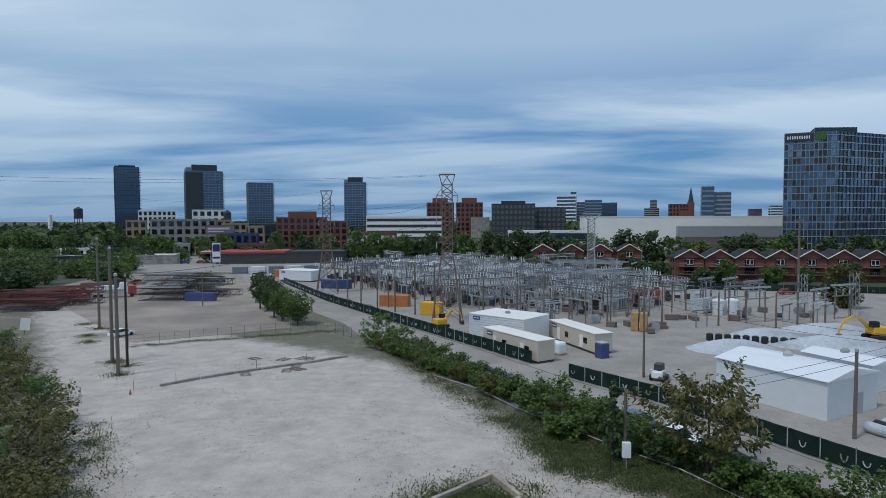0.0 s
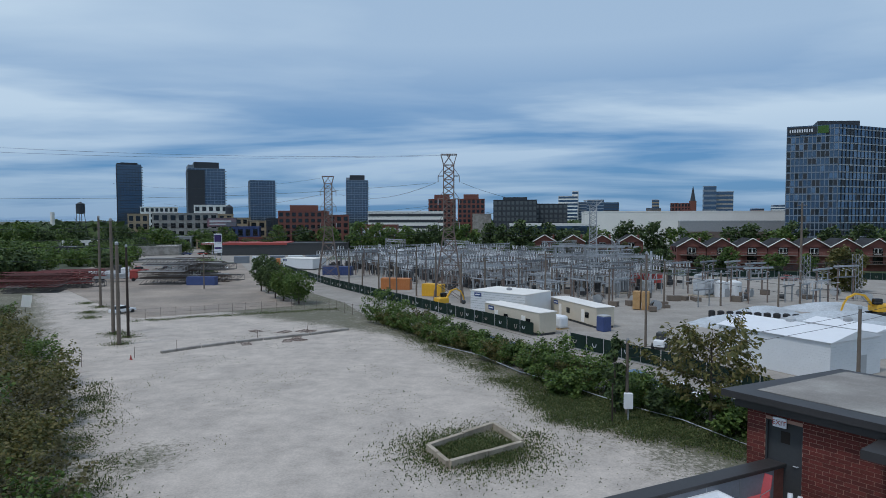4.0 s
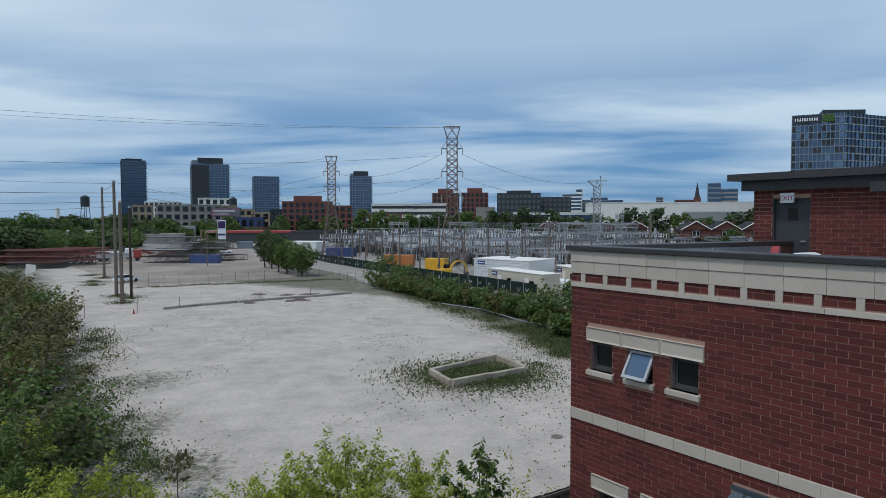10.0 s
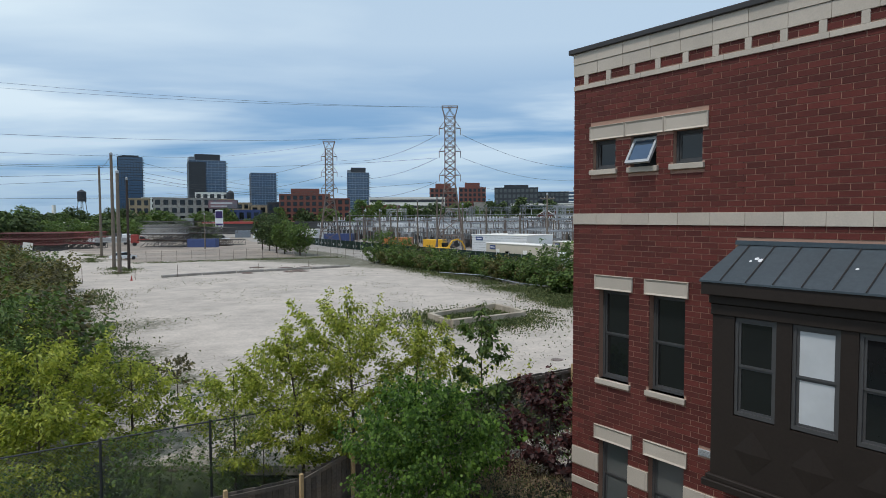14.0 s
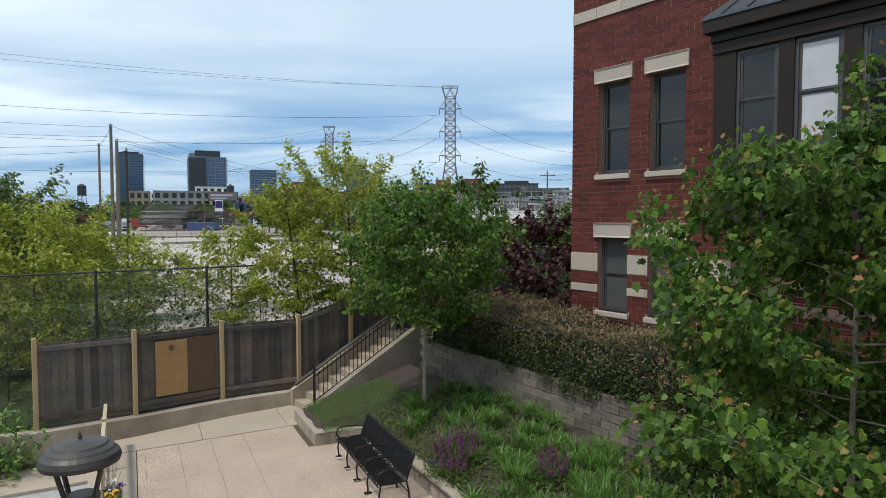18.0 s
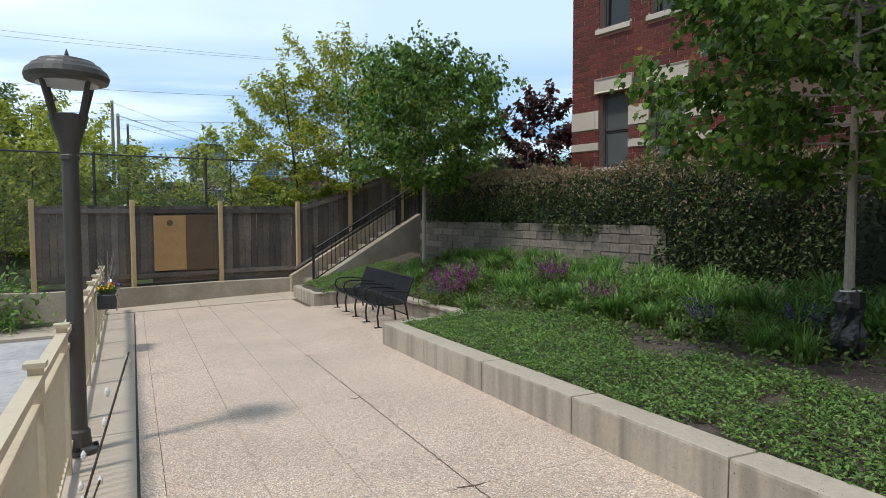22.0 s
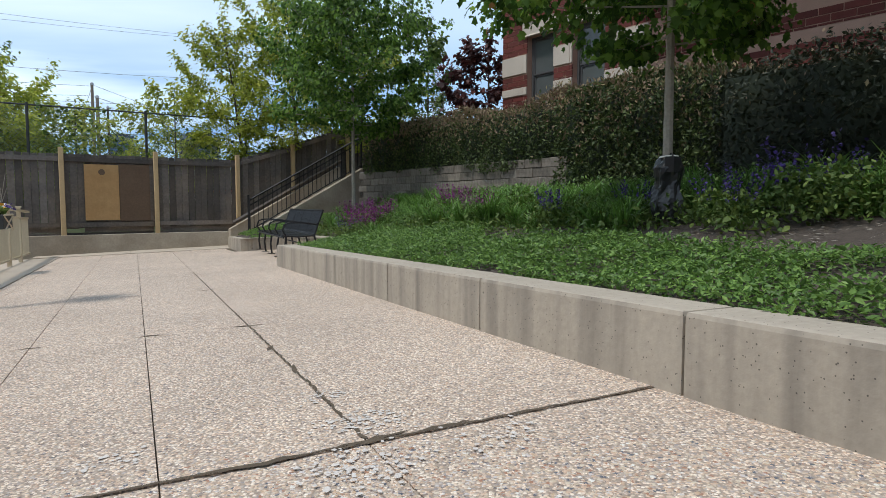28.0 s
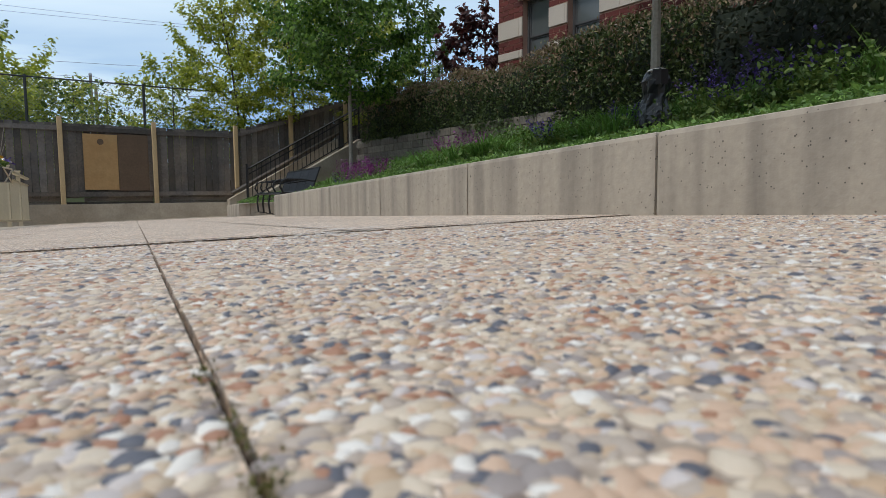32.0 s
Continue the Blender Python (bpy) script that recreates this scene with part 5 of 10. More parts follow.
# standing seam roof of the bay
bm = bmesh.new()
q = [(BAY0 - 0.14, BO - 0.18, 7.63), (BX1 + 0.14, BO - 0.18, 7.63), (BX1 + 0.0, -0.01, 8.18), (BAY0 + 0.08, -0.01, 8.18)]
f = [bm.verts.new(p) for p in q] + [bm.verts.new((p[0], p[1], p[2] - 0.03)) for p in q]
for k in ((0, 1, 2, 3), (7, 6, 5, 4), (0, 4, 5, 1), (1, 5, 6, 2), (2, 6, 7, 3), (3, 7, 4, 0)):
    bm.faces.new([f[i] for i in k])
bmesh.ops.recalc_face_normals(bm, faces=bm.faces[:])
roof = part("bay_roof", bm, "seam", bay, "grey standing seam metal roof with bird droppings")
for i in range(13):
    x = BAY0 + 0.26 + i * 0.40
    if x < BX1:
        part("seam", bars([((x - 0.05, BO - 0.18, 7.645), (x, -0.01, 8.195), 0.011)]), "coping", bay)
part("flashing", box(bmesh.new(), BAY0 + 0.02, -0.05, 8.17, BX1, 0.02, 8.24), "seam", bay)
for i, (x, f2) in enumerate(((3.95, 0.55), (4.02, 0.62), (4.1, 0.58), (5.45, 0.5), (6.0, 0.35), (6.6, 0.3))):
    y, z = (BO - 0.18) + f2 * 0.83, 7.63 + f2 * 0.55
    part("dropping", lathe(bmesh.new(), [(0.025 + 0.012 * (i % 3), 0), (0.018, 0.003)], 7), "white", bay, m=pose(x, y, z + 0.003, 33, 0, 0))

# vent grille
part("vent", boxes([(2.9, -0.02, 4.46, 3.3, 0.01, 4.58)] + [(2.92, -0.03, 4.475 + 0.022 * i, 3.28, -0.02, 4.483 + 0.022 * i) for i in range(5)]), "grey", house, m=BM)
# control joint
part("control_joint", box(bmesh.new(), 3.60, -0.006, 8.71, 3.615, -0.0035, 11.2), "dark", house, m=BM)

# ---- stair house on the roof ----
PC = Vector((7.46, 17.50))
PM = Matrix(((BU.x, -BN.x, 0, PC.x), (BU.y, -BN.y, 0, PC.y), (0, 0, 1, 0), (0, 0, 0, 1)))
pent = thing("stair_house", "red brick stair house on the roof with a dark door", "roof house")
part("wall", cut_wall(0, 7.0, 11.02, 13.45, 0.0, 0.25, [(0.46, 1.36, 11.02, 13.10)]), "mortar", pent, m=PM)
side = PC + BV * 4.2
part("side_wall", prism([PC + BV * 0.05, side, side + BU * 0.25, PC + BU * 0.25 + BV * 0.05], 11.02, 13.45), "brickfar", pent)
part("cap", prism([PC - BU * 0.42 - BV * 0.42, side + BV * 0.3 - BU * 0.42, side + BV * 0.3 + BU * 7.4, PC + BU * 7.4 - BV * 0.42], 13.55, 13.72), "coping", pent, "dark metal roof edge")
part("soffit", prism([PC - BU * 0.2 - BV * 0.2, side + BV * 0.1 - BU * 0.2, side + BV * 0.1 + BU * 7.2, PC + BU * 7.2 - BV * 0.2], 13.30, 13.55), "coping", pent)
part("roof_membrane", prism([PC + BU * 0.1 + BV * 0.2, side - BU * 0.1, side + BU * 7.0, PC + BU * 7.0 + BV * 0.2], 13.722, 13.735), "concrete_grey", pent, "grey flat roof with puddle stains")
dr = part("door", box(bmesh.new(), 0.50, 0.10, 11.05, 1.32, 0.15, 13.07), "dark", pent, "dark grey metal door", m=PM)
part("door_handle", bars([((1.22, 0.06, 12.05), (1.12, 0.06, 12.05), 0.014), ((1.22, 0.10, 12.05), (1.22, 0.06, 12.05), 0.02)]), "steel", dr)
part("door_panel", box(bmesh.new(), 0.80, 0.092, 12.55, 1.02, 0.101, 12.85), "bronze", dr)
part("door_frame", boxes([(0.462, 0.02, 11.02, 0.50, 0.20, 13.098), (1.32, 0.02, 11.02, 1.358, 0.20, 13.098), (0.50, 0.02, 13.072, 1.32, 0.20, 13.098)]), "dark", pent, m=PM)
part("base_flashing", box(bmesh.new(), 1.36, -0.02, 11.02, 7.0, 0.0, 11.16), "grey", pent, m=PM)
part("side_roof", box(bmesh.new(), 3.05, -1.3, 13.15, 7.0, -0.25, 13.35), "coping", pent, "lower dark roof edge", m=PM)
sg = thing("exit_sign", "small white exit sign with red letters over the door", "sign", m=PM @ pose(0.68, -0.06, 12.98))
part("sign_box", box(bmesh.new(), 0, -0.04, 0, 0.32, 0.028, 0.24, bev=0.006), "white", sg)
txt = bpy.data.curves.new("exit_letters", "FONT")
txt.body, txt.size, txt.extrude, txt.align_x = "EXIT", 0.165, 0.003, "CENTER"
part("letters", bpy.data.meshes.new_from_object(bpy.data.objects.new("tmp", txt)), "red", sg, "red letters", m=pose(0.16, -0.045, 0.06, 90, 0, 0))


# unseen plain walls behind the walk, added to darken window reflections and shadows
tagged(part("wall_south", prism([(-34, -8), (-10, -30), (-4, -24), (-28, -2)], -0.8, 13.5), "brickfar"), "unseen plain red brick wall, added to darken window reflections", "wall", kind="structure")
tagged(part("wall_east", prism([(10, -30), (34, -14), (30, -8), (7, -24)], -0.8, 11.5), "brickfar"), "unseen plain red brick wall, added beyond the garden", "wall", kind="structure")

# ---- roof terrace furniture ----
MAT["coral"] = material("coral sling cloth", (0.50, 0.09, 0.10), 0.7, 0.1, 4.0, 40.0, 0.1)
DZ = 11.02
RM = Matrix(((BV.x, BU.x, 0, BC.x), (BV.y, BU.y, 0, BC.y), (0, 0, 1, DZ), (0, 0, 0, 1)))      # x along the lot side, y along the long face


def roof_at(x, y, z=0.0, turn=0.0):
    p = RM @ Vector((x, y, z))
    return Matrix.Translation(p) @ pose(0, 0, 0, 0, 0, math.degrees(math.atan2(BV.y, BV.x)) + turn)


def soft_box(x0, y0, z0, x1, y1, z1, bev=0.06):
    bm = box(bmesh.new(), x0, y0, z0, x1, y1, z1)
    bmesh.ops.bevel(bm, geom=bm.edges[:], offset=bev, segments=3, profile=0.6, affect="EDGES")
    return bm


sofa = thing("outdoor_sofa", "white moulded L-shaped outdoor sofa on the roof deck", "sofa", roof_at(0.98, 0.30) @ Matrix.Diagonal((0.68, 0.76, 1, 1)))
# x runs along the lot parapet, y is negative towards the long face
SOFA = ((0, 0.15), (0, 0.72), (0.05, 0.81), (0.2, 0.84), (0.31, 0.76), (0.37, 0.53), (0.88, 0.47), (0.96, 0.40), (0.96, 0.15))


def sofa_module(name, a, da, b, db):
    """A length of the sofa between two outer points, each with the way inwards."""
    bm = bmesh.new()
    ra, rb = [[bm.verts.new((p[0] + d[0] * u, p[1] + d[1] * u, z)) for u, z in SOFA] for p, d in ((a, da), (b, db))]
    n = len(SOFA)
    for i in range(n):
        bm.faces.new((ra[i], ra[(i + 1) % n], rb[(i + 1) % n], rb[i]))
    bm.faces.new(ra[::-1])
    bm.faces.new(rb)
    bmesh.ops.recalc_face_normals(bm, faces=bm.faces[:])
    part(name, bm, "white", sofa)


for i in range(3):
    sofa_module("seat_module", (0.1 + i, 0), (0, -1), (1.09 + i, 0), (0, -1))
sofa_module("corner_module", (3.1, 0), (0, -1), (4.36, 0), (-1, -1))
sofa_module("corner_module", (4.36, -0.002), (-1, -1), (4.36, -1.25), (-1, 0))
for i in range(2):
    sofa_module("seat_module", (4.36, -1.26 - 0.74 * i), (-1, 0), (4.36, -1.99 - 0.74 * i), (-1, 0))
part("end_arm", soft_box(3.36, -3.16, 0.15, 4.44, -2.72, 0.92, 0.19), "white", sofa)
part("plinth", boxes([(0.0, -3.3, 0.0, 4.6, 0.1, 0.14)], 0.02), "concrete_grey", sofa, "pale timber platform")
part("rug", box(bmesh.new(), 0.4, -3.0, 0.142, 3.2, -0.95, 0.152), "leaf_brown", sofa)
rug = thing("outdoor_rug", "blue and green patterned outdoor rug under the table", "rug", roof_at(0.98, 0.30, 0.153) @ Matrix.Diagonal((0.68, 0.76, 1, 1)))
part("field", box(bmesh.new(), 0.9, -3.05, 0, 3.2, -1.0, 0.008), "blue", rug)
rr_ = random.Random(5)
for i in range(26):
    bm = lathe(bmesh.new(), [(rr_.uniform(0.06, 0.2), 0.009), (0.05, 0.011)], 9, (rr_.uniform(1.1, 3.0), rr_.uniform(-2.85, -1.2), 0))
    part("motif", bm, rr_.choice(("leaf_lily", "leaf_cover", "leaf_mid", "tower_frame")), rug)
tb = thing("ottoman", "dark grey wicker ottoman table", "table", roof_at(0.98, 0.30, 0.165) @ Matrix.Diagonal((0.68, 0.76, 1, 1)))
part("body", soft_box(1.55, -2.15, 0, 2.35, -1.35, 0.42, 0.02), "dark", tb)
part("lid", soft_box(1.53, -2.17, 0.42, 2.37, -1.33, 0.47, 0.015), "dark", tb)
ch = thing("armchair", "white moulded tub chair on the deck", "chair", roof_at(0.98, 0.30, 0.153) @ Matrix.Diagonal((0.68, 0.76, 1, 1)))
part("shell", soft_box(0.85, -2.9, 0.02, 1.45, -2.2, 0.42, 0.14), "white", ch)
part("back", soft_box(0.80, -2.95, 0.3, 1.0, -2.15, 0.72, 0.08), "white", ch)
pc = PM @ pose(0.72, -1.0, DZ)
rc_ = thing("sling_chair", "red sling chair with a steel frame by the roof door", "chair", pc)
part("seat", box(bmesh.new(), -0.25, -0.25, 0.40, 0.25, 0.25, 0.43), "coral", rc_)
part("backrest", box(bmesh.new(), -0.25, 0.0, 0.02, 0.25, 0.03, 0.52), "coral", rc_, m=pose(0, 0.22, 0.42, -14, 0, 0))
for sx in (-0.27, 0.27):
    part("leg", tube([(sx, -0.25, 0), (sx, -0.25, 0.6), (sx, 0.2, 0.62), (sx, 0.28, 0)], 0.013, 6), "steel", rc_)
wc = thing("lounge_chair", "pair of white moulded lounge chairs stacked by the door", "chair", PM @ pose(1.28, -1.05, DZ) @ Matrix.Diagonal((0.8, 0.8, 0.72, 1)))
for k in (0.0, 0.28):
    part("shell", tube([(k, -0.35, 0.35), (k + 0.1, -0.1, 0.25), (k + 0.2, 0.15, 0.3), (k + 0.22, 0.32, 0.75), (k + 0.2, 0.36, 0.95)], 0.13, 10, 0.07), "white", wc)
    part("leg", bars([((k + 0.1, -0.1, 0), (k + 0.1, -0.1, 0.25), 0.03), ((k + 0.2, 0.2, 0), (k + 0.2, 0.2, 0.3), 0.03)]), "white", wc)
mat_ = thing("turf_mat", "green artificial turf strip by the stair house wall", "turf", PM)
part("pile", box(bmesh.new(), 2.1, -1.35, DZ + 0.002, 6.5, -0.35, DZ + 0.03), "leaf_mid", mat_)

# ---- terrace furniture ----
def frame_on(q, s, dz=0.0, turn=0.0):
    """The pose of a thing on the terrace: x across it, y along it."""
    p = T(q, s, dz)
    return Matrix.Translation(p) @ Matrix(((TP.x, TD.x, 0, 0), (TP.y, TD.y, 0, 0), (0, 0, 1, 0), (0, 0, 0, 1))) @ pose(0, 0, 0, 0, 0, turn)


bench = thing("bench", "black slatted metal bench with five curved arms", "bench", frame_on(1.42, 8.22, 0.0) @ Matrix.Diagonal((1, 1, 0.89, 1)))
BL = 2.36
for i in range(5):
    y = i * BL / 4
    part("leg", tube([(0.02, y, 0.0), (0.0, y, 0.2), (0.03, y, 0.40)], 0.016, 8), "iron", bench)
    part("foot", box(bmesh.new(), -0.05, y - 0.03, 0.0, 0.07, y + 0.03, 0.012), "iron", bench)
    part("leg", tube([(0.52, y, 0.0), (0.50, y, 0.2), (0.46, y, 0.40), (0.52, y, 0.60), (0.60, y, 0.84)], 0.016, 8), "iron", bench)
    part("arm", tube([(0.03, y, 0.38), (-0.03, y, 0.50), (0.0, y, 0.60), (0.08, y, 0.635), (0.30, y, 0.63), (0.48, y, 0.60), (0.53, y, 0.62)], 0.015, 8), "iron", bench)
    part("seat_rail", tube([(0.02, y, 0.40), (0.2, y, 0.385), (0.47, y, 0.40)], 0.014, 6), "iron", bench)
for i in range(4):
    for k in range(16):
        y = i * BL / 4 + 0.04 + k * (BL / 4 - 0.07) / 15
        part("slat", tube([(-0.015, y, 0.37), (0.01, y, 0.405), (0.2, y, 0.39), (0.42, y, 0.395), (0.47, y, 0.44), (0.52, y, 0.60), (0.595, y, 0.83)], 0.0085, 4), "iron", bench)
part("top_bar", bars([((0.60, 0, 0.84), (0.60, BL, 0.84), 0.018)], 8), "iron", bench)
part("front_bar", bars([((-0.015, 0, 0.375), (-0.015, BL, 0.375), 0.014)], 8), "iron", bench)
part("stretcher", bars([((0.48, 0, 0.20), (0.48, BL, 0.20), 0.012)], 6), "iron", bench)

lamp = thing("lamp_post", "grey brown lamp post with a disc shade on four struts", "lamp post", frame_on(-2.245, 4.25, 0.01) @ pose(0, 0, 0, -1.2) @ Matrix.Diagonal((1, 1, 0.965, 1)))
part("base", lathe(bmesh.new(), [(0.13, 0), (0.13, 0.03), (0.085, 0.05), (0.075, 0.16), (0.062, 0.18)], 20), "lamp_paint", lamp)
part("pole", lathe(bmesh.new(), [(0.058, 0.1), (0.056, 2.24)], 20), "lamp_paint", lamp)
part("neck", lathe(bmesh.new(), [(0.064, 2.22), (0.064, 2.25), (0.058, 2.26), (0.075, 2.36), (0.125, 2.52), (0.128, 2.55), (0.09, 2.56)], 20), "lamp_paint", lamp)
for i in range(4):
    a = math.pi / 4 + i * math.pi / 2
    c, n = math.cos(a), math.sin(a)
    part("strut", bars([((0.115 * c, 0.115 * n, 2.5), (0.205 * c, 0.205 * n, 2.80), 0.018)], 4), "lamp_paint", lamp)
shade = part("shade", lathe(bmesh.new(), [(0.22, 2.785), (0.265, 2.80), (0.275, 2.835), (0.262, 2.875), (0.235, 2.90), (0.225, 2.915), (0.19, 2.935), (0.18, 2.95), (0.09, 2.975), (0.02, 2.985)], 28), "lamp_paint", lamp)
part("lens", lathe(bmesh.new(), [(0.20, 2.778), (0.20, 2.786)], 24), "pane_pale", lamp)
part("finial", lathe(bmesh.new(), [(0.012, 2.98), (0.016, 3.0), (0.003, 3.045)], 10), "lamp_paint", lamp)
for i in range(4):
    part("bolt", lathe(bmesh.new(), [(0.016, 0.03), (0.016, 0.06)], 6, (0.108 * math.cos(i * 1.571), 0.108 * math.sin(i * 1.571), 0)), "iron", lamp)


def rail_q(s):
    return -2.285 - 0.036 * (s - 4)


railing = thing("beige_railing", "beige painted metal railing with close bars along the drop", "railing")
s = -6.0
PW = 1.40
while s < 13.4:
    A, B = T(rail_q(s), s), T(rail_q(s + PW), s + PW)
    part("post", box(bmesh.new(), -0.03, -0.03, -0.3, 0.03, 0.03, 1.00), "beige", railing, m=Matrix.Translation(A) @ pose(0, 0, 0, 0, 0, 28))
    part("post_cap", box(bmesh.new(), -0.045, -0.045, 1.00, 0.045, 0.045, 1.025), "beige", railing, m=Matrix.Translation(A) @ pose(0, 0, 0, 0, 0, 28))
    up = Vector((0, 0, 1))
    d = (B - A).normalized()
    for h0, h1, w in ((0.925, 0.965, 0.032), (0.80, 0.83, 0.016), (0.09, 0.12, 0.016)):
        bm = bmesh.new()
        sd = Vector((-d.y, d.x, 0)).normalized() * w
        p = [A - sd + up * h0, B - sd + up * h0, B + sd + up * h0, A + sd + up * h0]
        v = [bm.verts.new(x) for x in p] + [bm.verts.new(x + up * (h1 - h0)) for x in p]
        for f in BOXF:
            bm.faces.new([v[i] for i in f])
        part("top_rail" if h0 > 0.9 else "rail", bm, "beige", railing)
    k = 12
    for i in range(k):
        p = A.lerp(B, (i + 1) / (k + 1))
        part("bar", bars([(p + up * 0.12, p + up * 0.80, 0.011)]), "beige", railing)
    s += PW
fb = thing("flower_box", "dark window box with yellow and white pansies on the railing", "planter", frame_on(rail_q(8.6) + 0.17, 8.3, 0.62))
part("box", boxes([(-0.11, 0, 0, 0.11, 0.62, 0.19)], 0.01), "dark", fb)
part("bracket", bars([((0.115, 0.02, -0.02), (0.115, 0.6, 0.17), 0.012), ((0.115, 0.6, -0.02), (0.115, 0.02, 0.17), 0.012), ((0.115, 0, 0.185), (0.115, 0.62, 0.185), 0.012)]), "beige", fb)
rg = np.random.default_rng(8)
part("foliage", leaves("foliage", np.c_[rg.uniform(-0.1, 0.1, 130), rg.uniform(0.02, 0.6, 130), rg.uniform(0.18, 0.27, 130)], 0.07, "oval", "leaf_mid", rg, -0.4), "leaf_mid", fb)
part("bloom", leaves("bloom", np.c_[rg.uniform(-0.1, 0.12, 22), rg.uniform(0.05, 0.3, 22), rg.uniform(0.24, 0.31, 22)], 0.06, "clump", "yellow", rg, -0.2), "yellow", fb, "yellow pansies")
part("bloom", leaves("bloom", np.c_[rg.uniform(-0.1, 0.12, 16), rg.uniform(0.3, 0.6, 16), rg.uniform(0.22, 0.30, 16)], 0.06, "clump", "white", rg, -0.2), "white", fb, "white pansies")
part("bloom", leaves("bloom", np.c_[rg.uniform(-0.1, 0.12, 12), rg.uniform(0.3, 0.55, 12), rg.uniform(0.24, 0.31, 12)], 0.06, "clump", "bloom_blue", rg, -0.2), "bloom_blue", fb, "violet pansies")
part("twig", bars([((0, 0.25 + 0.02 * i, 0.2), (rg.uniform(-0.15, 0.15), 0.1 + 0.06 * i, 0.55 + 0.1 * (i % 3)), 0.003) for i in range(8)]), "bark", fb)
# a second box by the near end of the railing, with budding twigs
fb2 = thing("flower_box", "dark window box with yellow pansies and budding willow twigs", "planter", frame_on(rail_q(0.5) + 0.17, 0.15, 0.62))
part("box", boxes([(-0.11, 0, 0, 0.11, 0.62, 0.19)], 0.01), "dark", fb2)
part("bracket", bars([((0.115, 0.02, -0.02), (0.115, 0.6, 0.17), 0.012), ((0.115, 0, 0.185), (0.115, 0.62, 0.185), 0.012)]), "beige", fb2)
part("foliage", leaves("foliage", np.c_[rg.uniform(-0.1, 0.1, 110), rg.uniform(0.02, 0.6, 110), rg.uniform(0.18, 0.25, 110)], 0.07, "oval", "leaf_mid", rg, -0.4), "leaf_mid", fb2)
part("bloom", leaves("bloom", np.c_[rg.uniform(-0.1, 0.12, 18), rg.uniform(0.05, 0.5, 18), rg.uniform(0.22, 0.28, 18)], 0.06, "clump", "yellow", rg, -0.2), "yellow", fb2, "yellow pansies")
for i, (dx, dy, dz) in enumerate(((0.22, -0.05, 0.60), (0.16, -0.02, 0.34))):
    a, b = Vector((0.0, 0.2 + 0.05 * i, 0.15)), Vector((dx, 0.25 + dy, 0.15 + dz))
    mid = a.lerp(b, 0.5) + Vector((0.02, 0.01, 0.0))
    tw = part("twig", tube([a, mid, b], 0.0035, 5, 0.002), "bark_dark", fb2)
    for k in range(7):
        p = a.lerp(b, 0.35 + 0.1 * k) + Vector((0.008 * (-1) ** k, 0.006, 0.004))
        part("catkin", lathe(bmesh.new(), [(0.002, 0), (0.005, 0.005), (0.005, 0.012), (0.001, 0.019)], 7, p), "offwhite", tw)
# cracks in the paving: chipped corners of the slabs filled with dark dirt
rc = random.Random(2)
for n, (q0, s0, L, a) in enumerate(((-0.03, 4.55, 0.14, 0.1), (0.0, 2.30, 0.20, -0.05), (0.02, 0.08, 0.24, 0.1), (0.0, 1.55, 0.13, 1.2), (0.01, 1.05, 0.16, 1.4), (-0.53, 2.30, 0.12, 0.0), (-1.10, 2.3, 0.12, 0.0), (0.0, 6.75, 0.1, 0.3), (0.25, 0.08, 0.18, 0.1), (-0.3, 0.07, 0.3, 0.05))):
    bm = bmesh.new()
    k = 7
    top = [T(q0 - L / 2 * math.cos(a) + L * math.cos(a) * i / k, s0 + L * math.sin(a) * (i / k - 0.5) + 0.012 * rc.uniform(-1, 1), 0.003) for i in range(k + 1)]
    hw = [0.001 + 0.011 * math.sin(math.pi * i / k) * rc.uniform(0.5, 1.3) for i in range(k + 1)]
    o = Vector((-math.sin(a) * TP.x + math.cos(a) * TD.x, -math.sin(a) * TP.y + math.cos(a) * TD.y, 0))
    va, vb = [bm.verts.new(p + o * w) for p, w in zip(top, hw)], [bm.verts.new(p - o * w) for p, w in zip(top, hw)]
    for i in range(k):
        bm.faces.new((va[i], va[i + 1], vb[i + 1], vb[i]))
    part("crack", bm, "joint", floor)
# the long open joint across the terrace, worn wide, and chips along the middle joint
for q0, q1, s0, s1, w in ((-1.72, 1.05, 0.07, 0.07, 0.006), (0.005, 0.012, 0.10, 0.85, 0.005), (0.008, 0.01, 0.85, 2.3, 0.003), (0.006, 0.006, 2.3, 6.8, 0.0015)):
    bm = bmesh.new()
    k = int(40 * math.hypot(q1 - q0, s1 - s0)) + 4
    across = abs(q1 - q0) > abs(s1 - s0)
    va, vb = [], []
    for i in range(k + 1):
        f = i / k
        q, s_ = q0 + (q1 - q0) * f, s0 + (s1 - s0) * f
        lo, hi = w * rc.uniform(0.2, 1.1) + 0.002, w * rc.uniform(0.2, 1.3) + 0.002
        j = 0.005 * rc.uniform(-1, 1)
        va.append(bm.verts.new(T(q if across else q + j + hi, s_ + j + hi if across else s_, 0.003)))
        vb.append(bm.verts.new(T(q if across else q + j - lo, s_ + j - lo if across else s_, 0.003)))
    for i in range(k):
        bm.faces.new((va[i], vb[i], vb[i + 1], va[i + 1]))
    part("crack", bm, "joint", floor)
